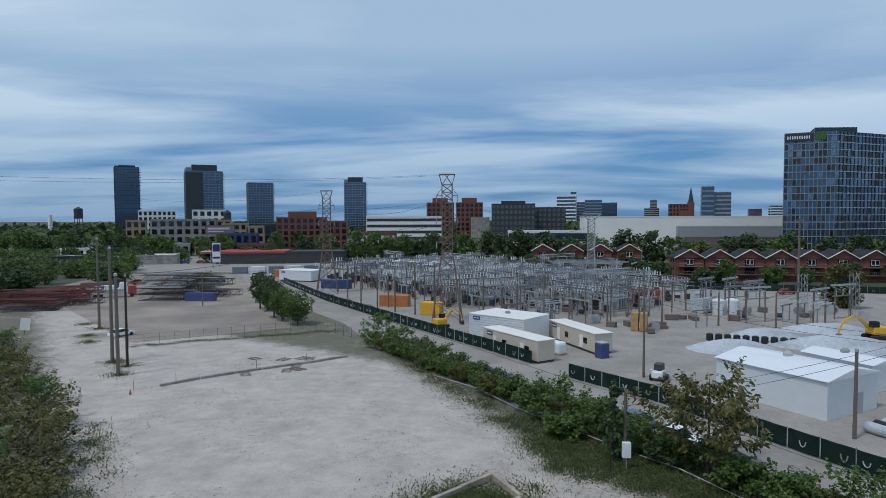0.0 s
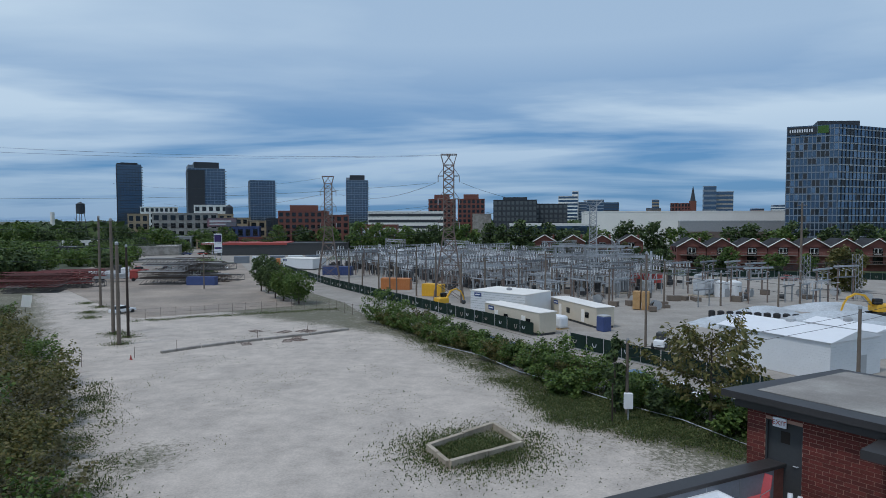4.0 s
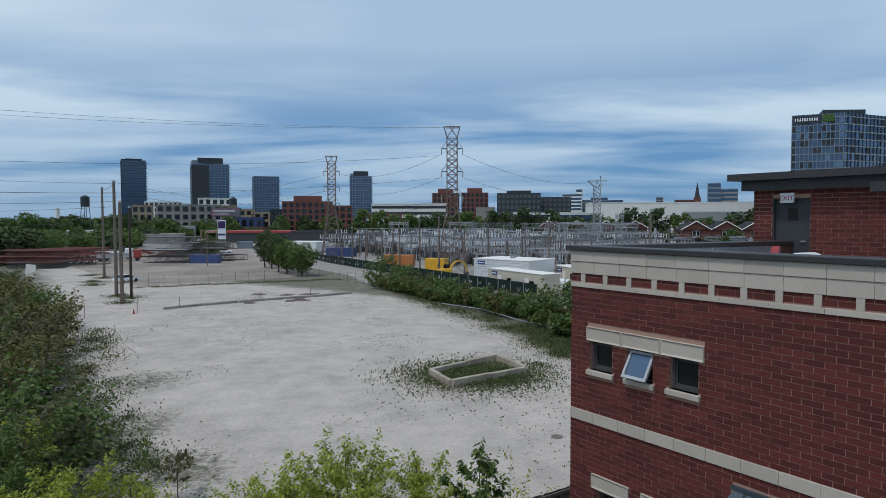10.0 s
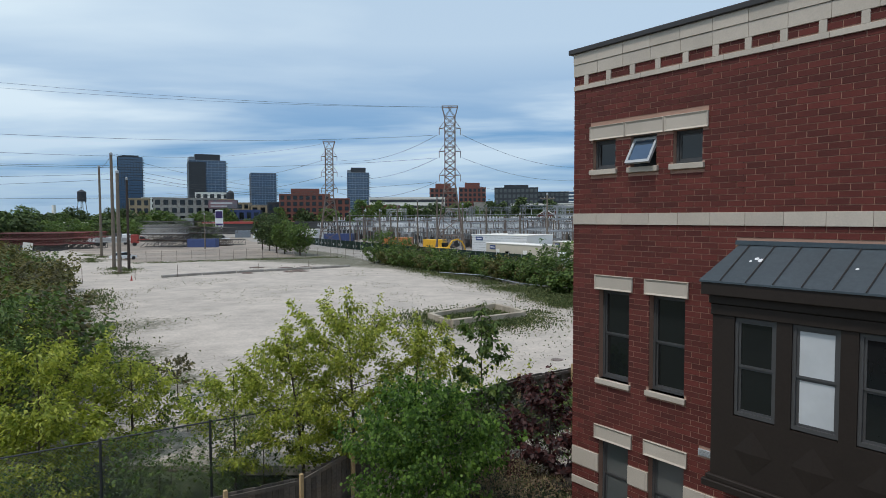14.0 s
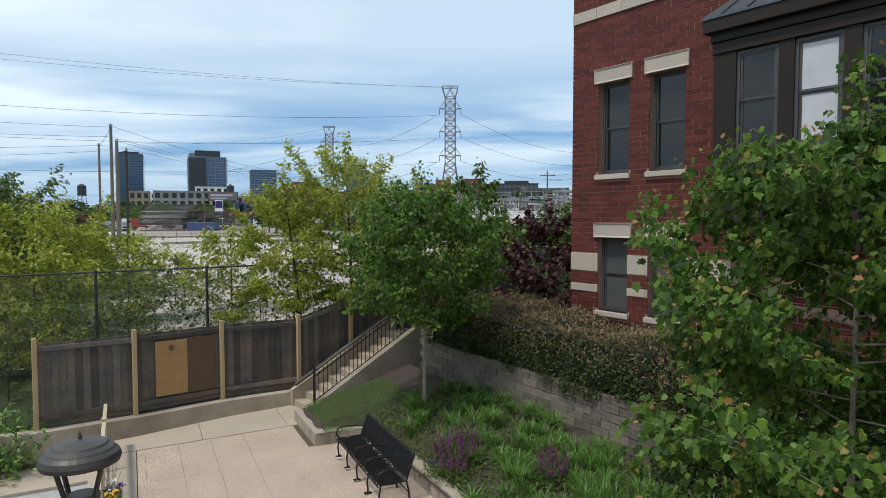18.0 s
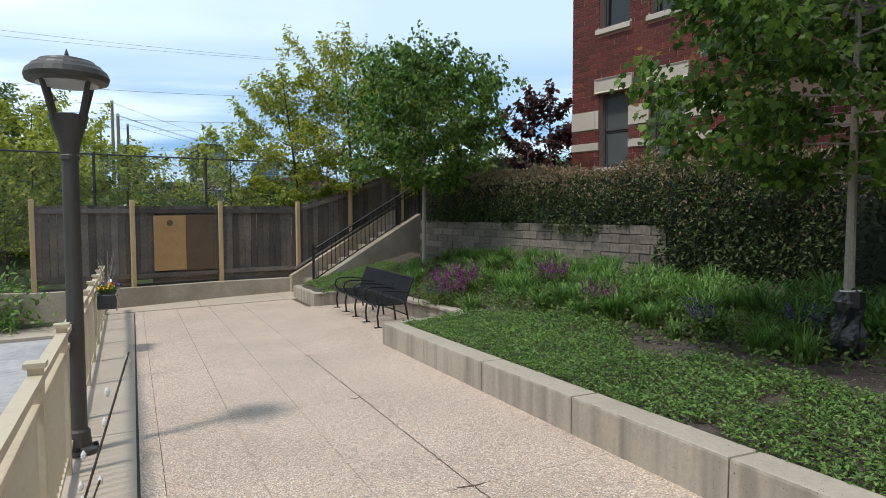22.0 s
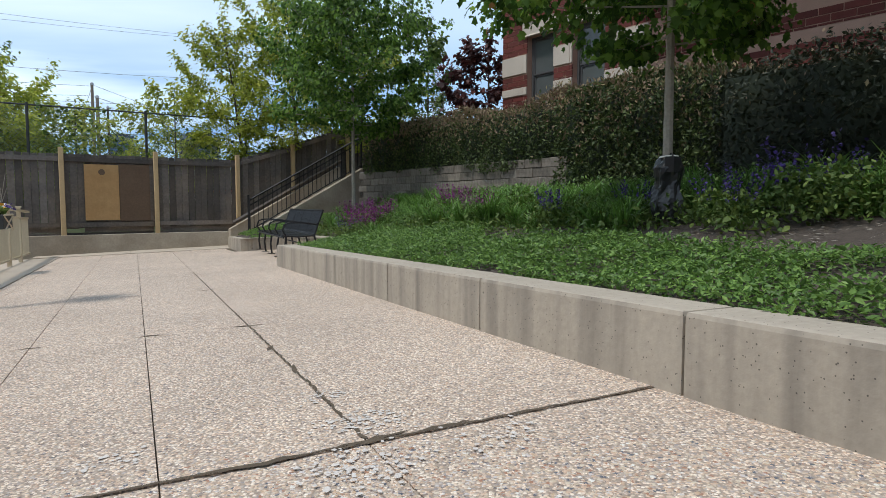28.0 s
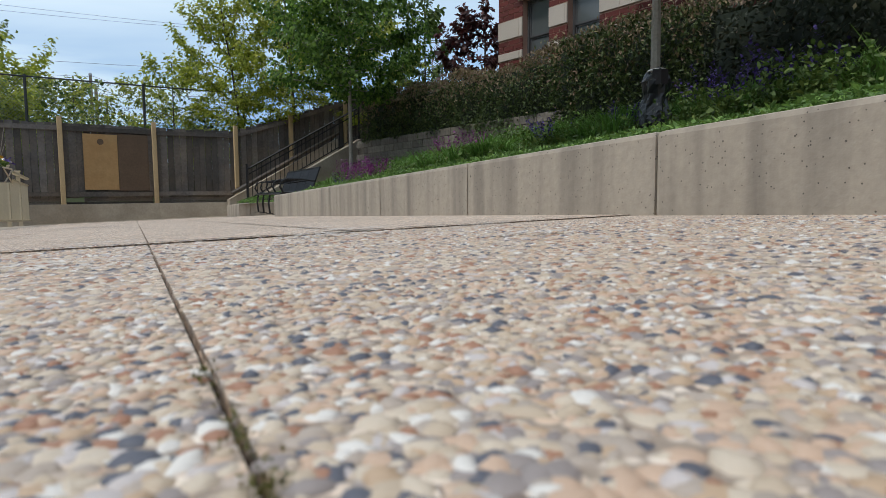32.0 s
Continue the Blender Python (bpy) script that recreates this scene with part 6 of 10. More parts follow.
# pale mineral spots on the paving
bm = bmesh.new()
for q0, s0, r0, n in ((0.05, 0.25, 0.07, 150), (-0.08, -0.09, 0.10, 160), (-0.65, 0.29, 0.06, 50), (-0.62, -0.6, 0.12, 130), (0.18, -0.62, 0.04, 60), (0.02, 0.6, 0.05, 60), (-0.35, -0.35, 0.12, 90), (0.35, -0.05, 0.08, 60)):
    for _ in range(n):
        p = T(q0 + rc.gauss(0, r0), s0 + rc.gauss(0, r0 * 0.7), 0.0035)
        r = rc.uniform(0.002, 0.011)
        a0 = rc.uniform(0, 6.28)
        bm.faces.new([bm.verts.new(p + Vector((r * rc.uniform(0.5, 1.2) * math.cos(a0 + i * 1.257), r * rc.uniform(0.5, 1.2) * math.sin(a0 + i * 1.257), 0))) for i in range(5)])
tagged(part("lime_spot", bm, "lime", floor), "pale lime spots", kind="stuff")
# pebbles that stand out of the paving where it is worn
rp = np.random.default_rng(3)
peb_v, peb_f = [], []
ico = bmesh.new()
bmesh.ops.create_icosphere(ico, subdivisions=1, radius=1.0)
iv = np.array([v.co[:] for v in ico.verts])
ifc = [[v.index for v in f.verts] for f in ico.faces]
ico.free()
oc = np.array([(1, 0, 0), (-1, 0, 0), (0, 1, 0), (0, -1, 0), (0, 0, 1), (0.7, 0.7, 0.55), (-0.7, 0.7, 0.55), (-0.7, -0.7, 0.55), (0.7, -0.7, 0.55)])
ocf = [[0, 5, 4], [5, 2, 4], [2, 6, 4], [6, 1, 4], [1, 7, 4], [7, 3, 4], [3, 8, 4], [8, 0, 4]]
ico = bmesh.new()
bmesh.ops.create_icosphere(ico, subdivisions=2, radius=1.0)
fv = np.array([v.co[:] for v in ico.verts])
ffc = [[v.index for v in f.verts] for f in ico.faces]
ico.free()
for lo, hi, n_peb, shape, faces in ((0.05, 0.24, 1250, fv, ffc), (0.24, 0.6, 5600, iv, ifc), (0.6, 1.9, 17000, oc, ocf)):
    for i in range(n_peb):
        rr_ = math.sqrt(lo * lo + (hi * hi - lo * lo) * rp.random() ** 1.2)
        an = rp.uniform(-0.80, 0.80) + 0.44
        q_, s_ = -0.543 + rr_ * math.sin(an), -1.735 + rr_ * math.cos(an)
        if min(abs(q_ - x - k_ * (s_ - 4)) for x, k_ in STRIP) < 0.006 or abs(s_ - 0.07) < 0.008 or q_ > 1.04:
            continue
        r = rp.uniform(0.0028, 0.0070)
        p = np.array(T(q_, s_, -0.22 * r - (0.004 if s_ < 0.07 else 0.0)))
        sc = np.array([rp.uniform(0.8, 1.5), rp.uniform(0.7, 1.2), rp.uniform(0.45, 0.65)]) * r
        a = rp.uniform(0, 6.28)
        v = shape * sc * (1 + 0.10 * rp.normal(size=(len(shape), 1)))
        v = np.c_[v[:, 0] * math.cos(a) - v[:, 1] * math.sin(a), v[:, 0] * math.sin(a) + v[:, 1] * math.cos(a), v[:, 2]] + p
        k = len(peb_v)
        peb_v.extend(v.tolist())
        peb_f.extend([[x + k for x in f] for f in faces])
# moss and grit in the joint
ms = []
for q0, s0, w in ((-0.521, -1.43, 0.010), (-0.518, -1.51, 0.013), (-0.517, -1.56, 0.008)):
    ms += [tuple(T(q0 + rp.normal(0, 0.003), s0 + rp.normal(0, w), rp.uniform(-0.008, 0.0))) for _ in range(90)]
tagged(part("moss", leaves("moss", ms, 0.0028, "lozenge", "leaf_olive", rp, -0.8, 0.4), "leaf_olive", floor), "tiny green moss in the joint", kind="stuff")


def pebble_material():
    m = material("pebble", (0.5, 0.42, 0.33), 0.6, 0.2, 60.0, 400.0, 0.1)
    nt = m.node_tree
    gm = nt.nodes.new("ShaderNodeNewGeometry")
    ramp = nt.nodes.new("ShaderNodeValToRGB")
    ramp.color_ramp.interpolation = "CONSTANT"
    el = ramp.color_ramp.elements
    el[0].position, el[0].color = 0.0, (0.11, 0.115, 0.14, 1)
    el[1].position, el[1].color = 0.93, (0.72, 0.69, 0.64, 1)
    for p, c in ((0.08, (0.36, 0.19, 0.12, 1)), (0.17, (0.52, 0.42, 0.31, 1)), (0.30, (0.30, 0.26, 0.245, 1)), (0.40, (0.56, 0.40, 0.29, 1)), (0.54, (0.43, 0.36, 0.30, 1)), (0.64, (0.60, 0.51, 0.40, 1)), (0.80, (0.50, 0.36, 0.24, 1)), (0.87, (0.55, 0.50, 0.48, 1))):
        el.new(p).color = c
    nt.links.new(gm.outputs["Random Per Island"], ramp.inputs[0])
    nt.links.new(ramp.outputs[0], nt.nodes["Principled BSDF"].inputs["Base Color"])
    return m


MAT["pebble"] = pebble_material()
pb = part("pebbles", mesh_of("pebbles", peb_v, peb_f, "pebble"), "pebble", floor)
pb.data.polygons.foreach_set("use_smooth", [True] * len(pb.data.polygons))
tagged(pb, "cream, grey and rust pebbles set in the paving", kind="stuff")

# ---- trees near the terrace ----
leafy_tree("maple_tree", "young green maple with a pale trunk in the garden bed", (-0.68, 13.73, 0.52), 5.05, 1.62, "leaf_maple", 21, "maple", 0.074, 18500, "bark", 0.044, 0.36, 36, 9, wide=0.25, rise=0.42, droop=0.9, loose=0.10)
leafy_tree("maple_tree", "young maple with a black watering bag round its trunk", (3.19, 5.47, 0.72), 4.95, 1.42, "leaf_maple", 33, "maple", 0.068, 26000, "bark", 0.036, 0.27, 42, 9, wide=0.24, rise=0.40, droop=0.95, loose=0.095, tips="leaf_new")
bag = bmesh.new()
lathe(bag, [(0.11 + 0.014 * math.sin(0.55 * k), 0.02 + 0.031 * k) for k in range(13)] + [(0.10, 0.43), (0.085, 0.46), (0.05, 0.48)], 30)
for v in bag.verts:
    r = Vector((v.co.x, v.co.y, 0)).normalized()
    a_ = math.atan2(v.co.y, v.co.x)
    k = noise.noise(Vector((2.2 * math.cos(a_), 2.2 * math.sin(a_), v.co.z * 7))) * 0.036 + noise.noise(Vector((5 * math.cos(a_), 5 * math.sin(a_), v.co.z * 16 + 4))) * 0.016
    v.co += r * k + Vector((0, 0, 0.02 * math.sin(3 * a_) * (v.co.z > 0.4)))
wb_ = thing("watering_bag", "crumpled black plastic watering bag tied round the maple trunk", "tree bag", pose(3.20, 5.47, 0.72) @ Matrix.Diagonal((0.9, 0.9, 1.0, 1)))
part("body", bag, "bag", wb_)
part("cord", tube([(0.075 * math.cos(k * 0.6283), 0.075 * math.sin(k * 0.6283), 0.475 + 0.004 * math.sin(k)) for k in range(11)], 0.006, 5), "offwhite", wb_, "pale tie cord")
part("flap", sweep([(-0.06, -0.10, 0.36), (0.0, -0.128, 0.36), (0.06, -0.10, 0.36)], 0.012, 0.11), "bag", wb_, "folded filling flap")
GE = "box elders behind the fence"
EL = "yellow green box elder behind the board fence"
leafy_tree("box_elder", EL, (-4.5, 18.1, 0.9), 5.0, 1.5, "leaf_elder", 41, "lozenge", 0.115, 9000, "bark_dark", 0.05, 0.16, 22, 7, (-0.3, -0.7), 0.4, 0.75, 0.45, 0.10, group=GE)
leafy_tree("box_elder", EL, (-3.1, 18.4, 0.9), 5.8, 1.85, "leaf_elder", 42, "lozenge", 0.115, 11500, "bark_dark", 0.06, 0.18, 26, 7, (0.0, -1.0), 0.4, 0.75, 0.45, 0.10, group=GE)
leafy_tree("box_elder", EL, (-1.5, 19.4, 0.9), 5.0, 1.5, "leaf_elder", 44, "lozenge", 0.115, 7500, "bark_dark", 0.05, 0.2, 19, 6, (0.2, -0.8), 0.4, 0.75, 0.45, 0.10, group=GE)
leafy_tree("box_elder", EL, (-6.7, 18.6, 0.9), 3.4, 1.4, "leaf_elder", 43, "lozenge", 0.14, 3600, "bark_dark", 0.04, 0.1, 14, 6, (0, 0), 0.4, 0.7, 0.45, 0.10, group=GE)
for i, (x, y, h, r, n) in enumerate(((-12.6, 18.6, 5.0, 2.2, 5200), (-15.8, 20.5, 5.2, 2.6, 5600), (-11.4, 16.9, 3.6, 1.5, 3000), (-18.8, 23.0, 4.8, 2.4, 4000), (-13.5, 14.6, 3.2, 1.5, 2600), (-10.9, 20.6, 3.4, 1.4, 2400))):
    leafy_tree("box_elder", "yellow green box elder in the brush by the lot", (x, y, 0.2 if y < 19 else 0.8), h, r, "leaf_elder" if i % 3 != 1 else "leaf_mid", 50 + i, "lozenge", 0.15, int(n * 1.7), "bark_dark", 0.05, 0.06, 22, 7, (0, 0), 0.35, 0.7, 0.45, 0.13, group=GE)
leafy_tree("sumac", "slim green sumac sapling behind the stair", (0.5, 19.0, 0.9), 5.3, 0.9, "leaf_mid", 61, "oval", 0.16, 1900, "bark_dark", 0.04, 0.3, 14, 4, (0, 0), 0.5, 0.6, 0.7, 0.07)
leafy_tree("japanese_maple", "dark purple red japanese maple by the building corner", (2.15, 16.1, 1.3), 3.6, 1.15, "leaf_red", 62, "maple", 0.12, 3600, "bark_dark", 0.05, 0.10, 18, 5, (0, 0), 0.45, 0.6, 0.5, 0.09)
leafy_tree("sapling", "small reddish sapling in the gravel", (-11.9, 25.8, 1.05), 2.0, 0.8, "leaf_brown", 63, "oval", 0.15, 420, "bark_dark", 0.025, 0.45, 9, 4, (0, 0), 0.4, 0.6, 0.6, 0.06)
for i, (x, y, h) in enumerate(((-8.6, 24.5, 1.4), (-14.5, 27, 1.6), (-6.5, 23.4, 1.3), (-17, 29.5, 1.8), (1.6, 23.0, 2.2), (3.6, 22.2, 2.0), (-1.4, 22.6, 2.0), (-9.8, 22.2, 1.6))):
    leafy_tree("shrub", "low green brush at the edge of the lot", (x, y, 1.0), h, h * 0.75, "leaf_mid" if i % 2 else "leaf_elder", 70 + i, "oval", 0.13, 700, "bark_dark", 0.02, 0.05, 9, 4, (0, 0), 0.35, 0.8, 0.4, 0.10, category="shrub", group="brush at the lot edge")
rq = random.Random(15)
for i in range(22):
    f = (i + 0.5) / 22
    x, y = -14.0 + 11.5 * f + rq.uniform(-0.3, 0.3), 12.6 + 8.4 * f + rq.uniform(0.3, 1.5)
    h = rq.uniform(1.1, 2.3)
    leafy_tree("shrub", "low green brush behind the chain-link fence", (x, y, 0.1 if f < 0.35 else 0.6), h, h * 0.7, rq.choice(("leaf_mid", "leaf_elder", "leaf_mid")), 820 + i, "oval", 0.075, 760, "bark_dark", 0.018, 0.05, 9, 4, (0, 0), 0.35, 0.9, 0.4, 0.08, category="shrub", group="brush at the lot edge")
for i, (x, y, h, m) in enumerate(((0.4, 18.0, 1.9, "leaf_mid"), (1.6, 18.6, 2.2, "leaf_yew"), (3.0, 18.9, 2.0, "leaf_mid"), (3.9, 17.9, 1.7, "leaf_yew"), (0.9, 20.2, 1.6, "leaf_mid"), (2.9, 20.6, 1.8, "leaf_mid"))):
    leafy_tree("shrub", "dark green shrub between the fence and the building", (x, y, 1.45), h, h * 0.62, m, 880 + i, "oval", 0.09, 1500, "bark_dark", 0.02, 0.03, 12, 5, (0, 0), 0.35, 0.7, 0.4, 0.10, category="shrub", group="shrubs behind the stair")
# bare tangle behind the stair
rb = random.Random(9)
br = bmesh.new()
for i in range(70):
    a = Vector((rb.uniform(-7.5, 2.5), rb.uniform(18.8, 20.4), rb.uniform(1.0, 2.6)))
    b = a + Vector((rb.uniform(-0.7, 0.7), rb.uniform(-0.3, 0.3), rb.uniform(0.4, 1.5)))
    bar(br, a, b, 0.010, 4, 0.004)
    bar(br, a.lerp(b, 0.6), a.lerp(b, 0.6) + Vector((rb.uniform(-0.5, 0.5), 0, rb.uniform(0.1, 0.6))), 0.006, 4, 0.002)
tagged(part("twig_tangle", br, "bark"), "tangle of bare grey twigs behind the fence", "brush", kind="stuff")

# chain-link fence behind the boards, with vines
CA, CB = Vector((-13.0, 12.4)), Vector((-2.6, 20.2))
cd = (CB - CA).normalized()
CL = (CB - CA).length
CM = Matrix(((cd.x, -cd.y, 0, CA.x), (cd.y, cd.x, 0, CA.y), (0, 0, 1, 0), (0, 0, 0, 1)))
chain = thing("chain_link_fence", "tall chain-link fence overgrown with vines", "fence", CM)
for i in range(6):
    part("post", bars([((i * CL / 5, 0, 0.1), (i * CL / 5, 0, 3.25), 0.035)], 8), "dark", chain)
part("top_rail", bars([((0, 0, 3.2), (CL, 0, 3.2), 0.022)], 6), "dark", chain)
wb = bmesh.new()
H0, H1 = 0.9, 3.2
p = -2.3
while p < CL:
    for sgn in (1, -1):
        x0, x1 = p, p + (H1 - H0)
        z0, z1 = (H0, H1) if sgn > 0 else (H1, H0)
        a, b = Vector((x0, 0, z0)), Vector((x1, 0, z1))
        if x0 < 0:
            a = a.lerp(b, -x0 / (x1 - x0))
        if x1 > CL:
            b = a.lerp(b, (CL - a.x) / (x1 - a.x))
        bar(wb, a, b, 0.0022, 3)
    p += 0.085
tagged(part("wire_mesh", wb, "grey", chain), kind="stuff")
rv = np.random.default_rng(77)
n = 5200
xx = rv.uniform(0, CL, n)
zz = 1.0 + 2.3 * rv.random(n) ** 1.1
dens = np.array([noise.noise(Vector((x * 0.9, z * 0.9, 3))) for x, z in zip(xx, zz)])
keep = dens > rv.uniform(-0.25, 0.35, n)
part("vine", leaves("vine", np.c_[xx, rv.normal(0, 0.12, n), zz][keep], 0.085, "clump", "leaf_mid", rv), "leaf_mid", chain, "green vine leaves")

# ---- hedge ----
HM = Matrix(((rd.x, -rn.x, 0, RA.x), (rd.y, -rn.y, 0, RA.y), (0, 0, 1, 0), (0, 0, 0, 1)))     # x along the wall, y back from its face


def hedge_points(rg, x0, x1, y0, y1, z0, z1, n, rough=0.09):
    """Places on the front and top of a clipped hedge with rounded edges and an uneven skin."""
    f = (z1 - z0) / ((z1 - z0) + (y1 - y0))
    out = []
    for _ in range(n):
        x = rg.uniform(x0, x1)
        wob = rough * noise.noise(Vector((x * 1.3, 0, z1))) * 2
        if rg.random() < f + 0.1:
            z = rg.uniform(z0, z1)
            k = max(0, (z - (z1 - 0.35)) / 0.35)
            y = y0 + 0.25 * k * k + rough * 1.6 * noise.noise(Vector((x * 2.2, z * 2.2, 1)))
            out.append((x, y + abs(rg.normal(0, 0.04)), z + wob))
        else:
            y = rg.uniform(y0 + 0.1, y1)
            out.append((x, y, z1 + wob + 0.10 * noise.noise(Vector((x * 2, y * 2, 5))) + rg.normal(0, 0.04)))
    return out


def hedge(label, x0, x1, y0, y1, z0, z1, n, seed, tips, leafmat="leaf_hedge"):
    rg = np.random.default_rng(seed)
    t = thing("hedge", label, "hedge", HM)
    # added dark box: blocks light, its colour gives the shade between leaves
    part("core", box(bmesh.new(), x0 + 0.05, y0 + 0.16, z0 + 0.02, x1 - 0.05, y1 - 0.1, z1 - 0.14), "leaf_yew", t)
    pts = np.array(hedge_points(rg, x0, x1, y0, y1, z0, z1, n))
    hi = (pts[:, 2] - z0) / (z1 - z0)
    pale = rg.random(len(pts)) < tips * np.clip(hi, 0, 1) ** 2.2
    part("foliage", leaves("foliage", pts[~pale], 0.062, "lozenge", leafmat, rg, 0.0, 0.8), leafmat, t)
    part("new_growth", leaves("new_growth", pts[pale] + [0, -0.01, 0.03], 0.058, "lozenge", "leaf_tip", rg, -0.7, 0.5), "leaf_tip", t, "pale pinkish tips")
    return t


hedge("clipped hedge with pale pinkish tips above the block wall", 0.35, 7.45, -0.08, 2.2, 1.50, 2.48, 30000, 91, 0.75)
hedge("clipped dark hedge hanging down to the garden bed", 7.45, 9.9, -0.75, 2.2, 0.85, 2.42, 20000, 92, 0.35)
# this length has the tree shade coloured into its leaves
hedge("clipped hedge along the garden bed, tree shade in its leaf colour", 9.9, 18.0, -0.9, 2.2, 0.85, 2.30, 30000, 93, 0.06, "leaf_yew")

# ---- garden bed plants ----
rg = np.random.default_rng(14)


def bed(q, s):
    p = TO + TP * q + TD * s
    return Vector((p.x, p.y, bed_z(q, s)))


cover = []
while len(cover) < 72000:
    q, s = rg.uniform(1.28, 3.35), rg.uniform(-6.5, 6.85)
    edge = float(np.interp(s, (-7, 0, 2.5, 4.7, 6.0, 6.9), (2.2, 2.2, 2.4, 2.75, 2.35, 1.8))) + 0.22 * noise.noise(Vector((s * 0.8, 2, 0)))
    bare = noise.noise(Vector((q * 1.4, s * 1.4, 7)))
    if q < edge and bare < 0.42:
        p = bed(q, s)
        cover.append((p.x, p.y, p.z + rg.uniform(0.01, 0.075) * (1 + 0.5 * noise.noise(Vector((q * 3, s * 3, 1))))))
for _ in range(13000):
    q, s = rg.uniform(1.45, 3.4), rg.uniform(11.5, 13.6)
    p = bed(q, s)
    cover.append((p.x, p.y, p.z + rg.uniform(0.01, 0.06)))
tagged(part("ground_cover", leaves("ground_cover", cover, 0.031, "lozenge", "leaf_cover", rg, -0.15, 0.45), "leaf_cover"), "dense green strawberry-like ground cover over the bed", "ground cover", kind="stuff")
chips = [tuple(bed(rg.uniform(1.3, 4.4), rg.uniform(-5, 7)) + Vector((0, 0, 0.012))) for _ in range(9000)]
tagged(part("mulch_chips", leaves("mulch_chips", chips, 0.034, "blade", "bark", rg, 0, 0.15), "bark"), "pale wood chips scattered over the dark mulch", "mulch", kind="stuff")


low_leaves = []
while len(low_leaves) < 15000:
    q, s = rg.uniform(2.45, 4.5), rg.uniform(0.8, 11.6)
    if noise.noise(Vector((q * 1.1, s * 1.1, 11))) > rg.uniform(-0.5, 0.25) - (0.5 if s > 5 else 0.0):
        low_leaves.append(tuple(bed(q, s) + Vector((0, 0, abs(rg.normal(0, 0.07)) + 0.01))))
tagged(part("bed_foliage", leaves("bed_foliage", low_leaves, 0.055, "oval", "leaf_mid", rg, -0.3, 0.5), "leaf_mid"), "low green leaves between the clumps of the bed", "ground cover", kind="stuff")


def blade_mesh(rg, n, h, spread, w, mat, name="blades"):
    V, F = [], []
    for _ in range(n):
        a, L = rg.uniform(0, 6.28), h * rg.uniform(0.65, 1.2)
        out = spread * rg.uniform(0.4, 1.1)
        b = rg.normal(0, 0.05, 2)
        k0 = len(V)
        for i in range(5):
            f = i / 4
            r = out * f ** 1.5
            z = L * (f - 0.42 * f ** 3 * rg.uniform(0.7, 1.25))
            ww = w * (1 - f ** 2) + 0.001
            cx, cy = b[0] + math.cos(a) * r, b[1] + math.sin(a) * r
            V += [(cx - math.sin(a) * ww, cy + math.cos(a) * ww, z), (cx + math.sin(a) * ww, cy - math.cos(a) * ww, z)]
        for i in range(4):
            F.append((k0 + 2 * i, k0 + 2 * i + 1, k0 + 2 * i + 3, k0 + 2 * i + 2))
    return mesh_of(name, V, F, mat)


lily = [blade_mesh(rg, 90, 0.55, 0.40, 0.009, "leaf_lily") for _ in range(3)]
spots = [(2.42, 7.0, 0.85), (2.75, 10.2, 0.9)]
for i in range(54):
    spots.append((rg.uniform(2.75, 4.1), rg.uniform(4.2, 11.6), rg.uniform(0.6, 0.95)))
for i in range(20):
    spots.append((rg.uniform(2.65, 3.1), rg.uniform(1.6, 7.0), rg.uniform(0.45, 0.7)))
for i in range(12):
    spots.append((rg.uniform(3.3, 4.0), rg.uniform(1.4, 4.2), rg.uniform(0.6, 0.9)))
for i in range(76):
    s = 10.8 - i * 0.175
    spots.append((4.15 - 0.05 * (10 - s) + rg.uniform(-0.35, 0.55), s, rg.uniform(0.62, 0.9)))
for i in range(26):
    spots.append((3.35 + rg.uniform(-0.3, 0.4), 9.8 - i * 0.33, rg.uniform(0.6, 0.85)))
for q, s, k in spots:
    c = thing("daylily_clump", "bright green clump of arching daylily leaves", "plant", Matrix.Translation(bed(q, s)) @ pose(0, 0, 0, 0, 0, rg.uniform(0, 360)) @ Matrix.Diagonal((k, k, k, 1)), "daylily clumps in the bed")
    tagged(part("foliage", lily[int(rg.integers(3))], "leaf_lily", c), kind="stuff")


def spike_mesh(rg, n, h, r, mat):
    pts = []
    for i in range(n):
        a, q = rg.uniform(0, 6.28), r * math.sqrt(rg.random())
        x, y, L = q * math.cos(a), q * math.sin(a), h * rg.uniform(0.75, 1.15)
        for k in range(16):
            f = k / 16
            pts.append((x * (1 + 0.5 * f) + rg.normal(0, 0.008), y * (1 + 0.5 * f) + rg.normal(0, 0.008), L * (0.55 + 0.45 * f)))
    return leaves("spikes", pts, 0.021, "clump", mat, rg, -0.6, 0.5)


def salvia(q, s, k, mat, label, n=26, h=0.46):
    c = thing("salvia", label, "flowers", Matrix.Translation(bed(q, s)) @ Matrix.Diagonal((k, k, k, 1)), "salvia clumps in the bed")
    lp = np.c_[rg.normal(0, 0.15, 750), rg.normal(0, 0.15, 750), rg.uniform(0.02, 0.28, 750)]
    part("foliage", leaves("foliage", lp, 0.042, "oval", "leaf_mid", rg, -0.5, 0.5), "leaf_mid", c)
    tagged(part("bloom", spike_mesh(rg, n, h, 0.22, mat), mat, c), "upright flower spikes", kind="stuff")


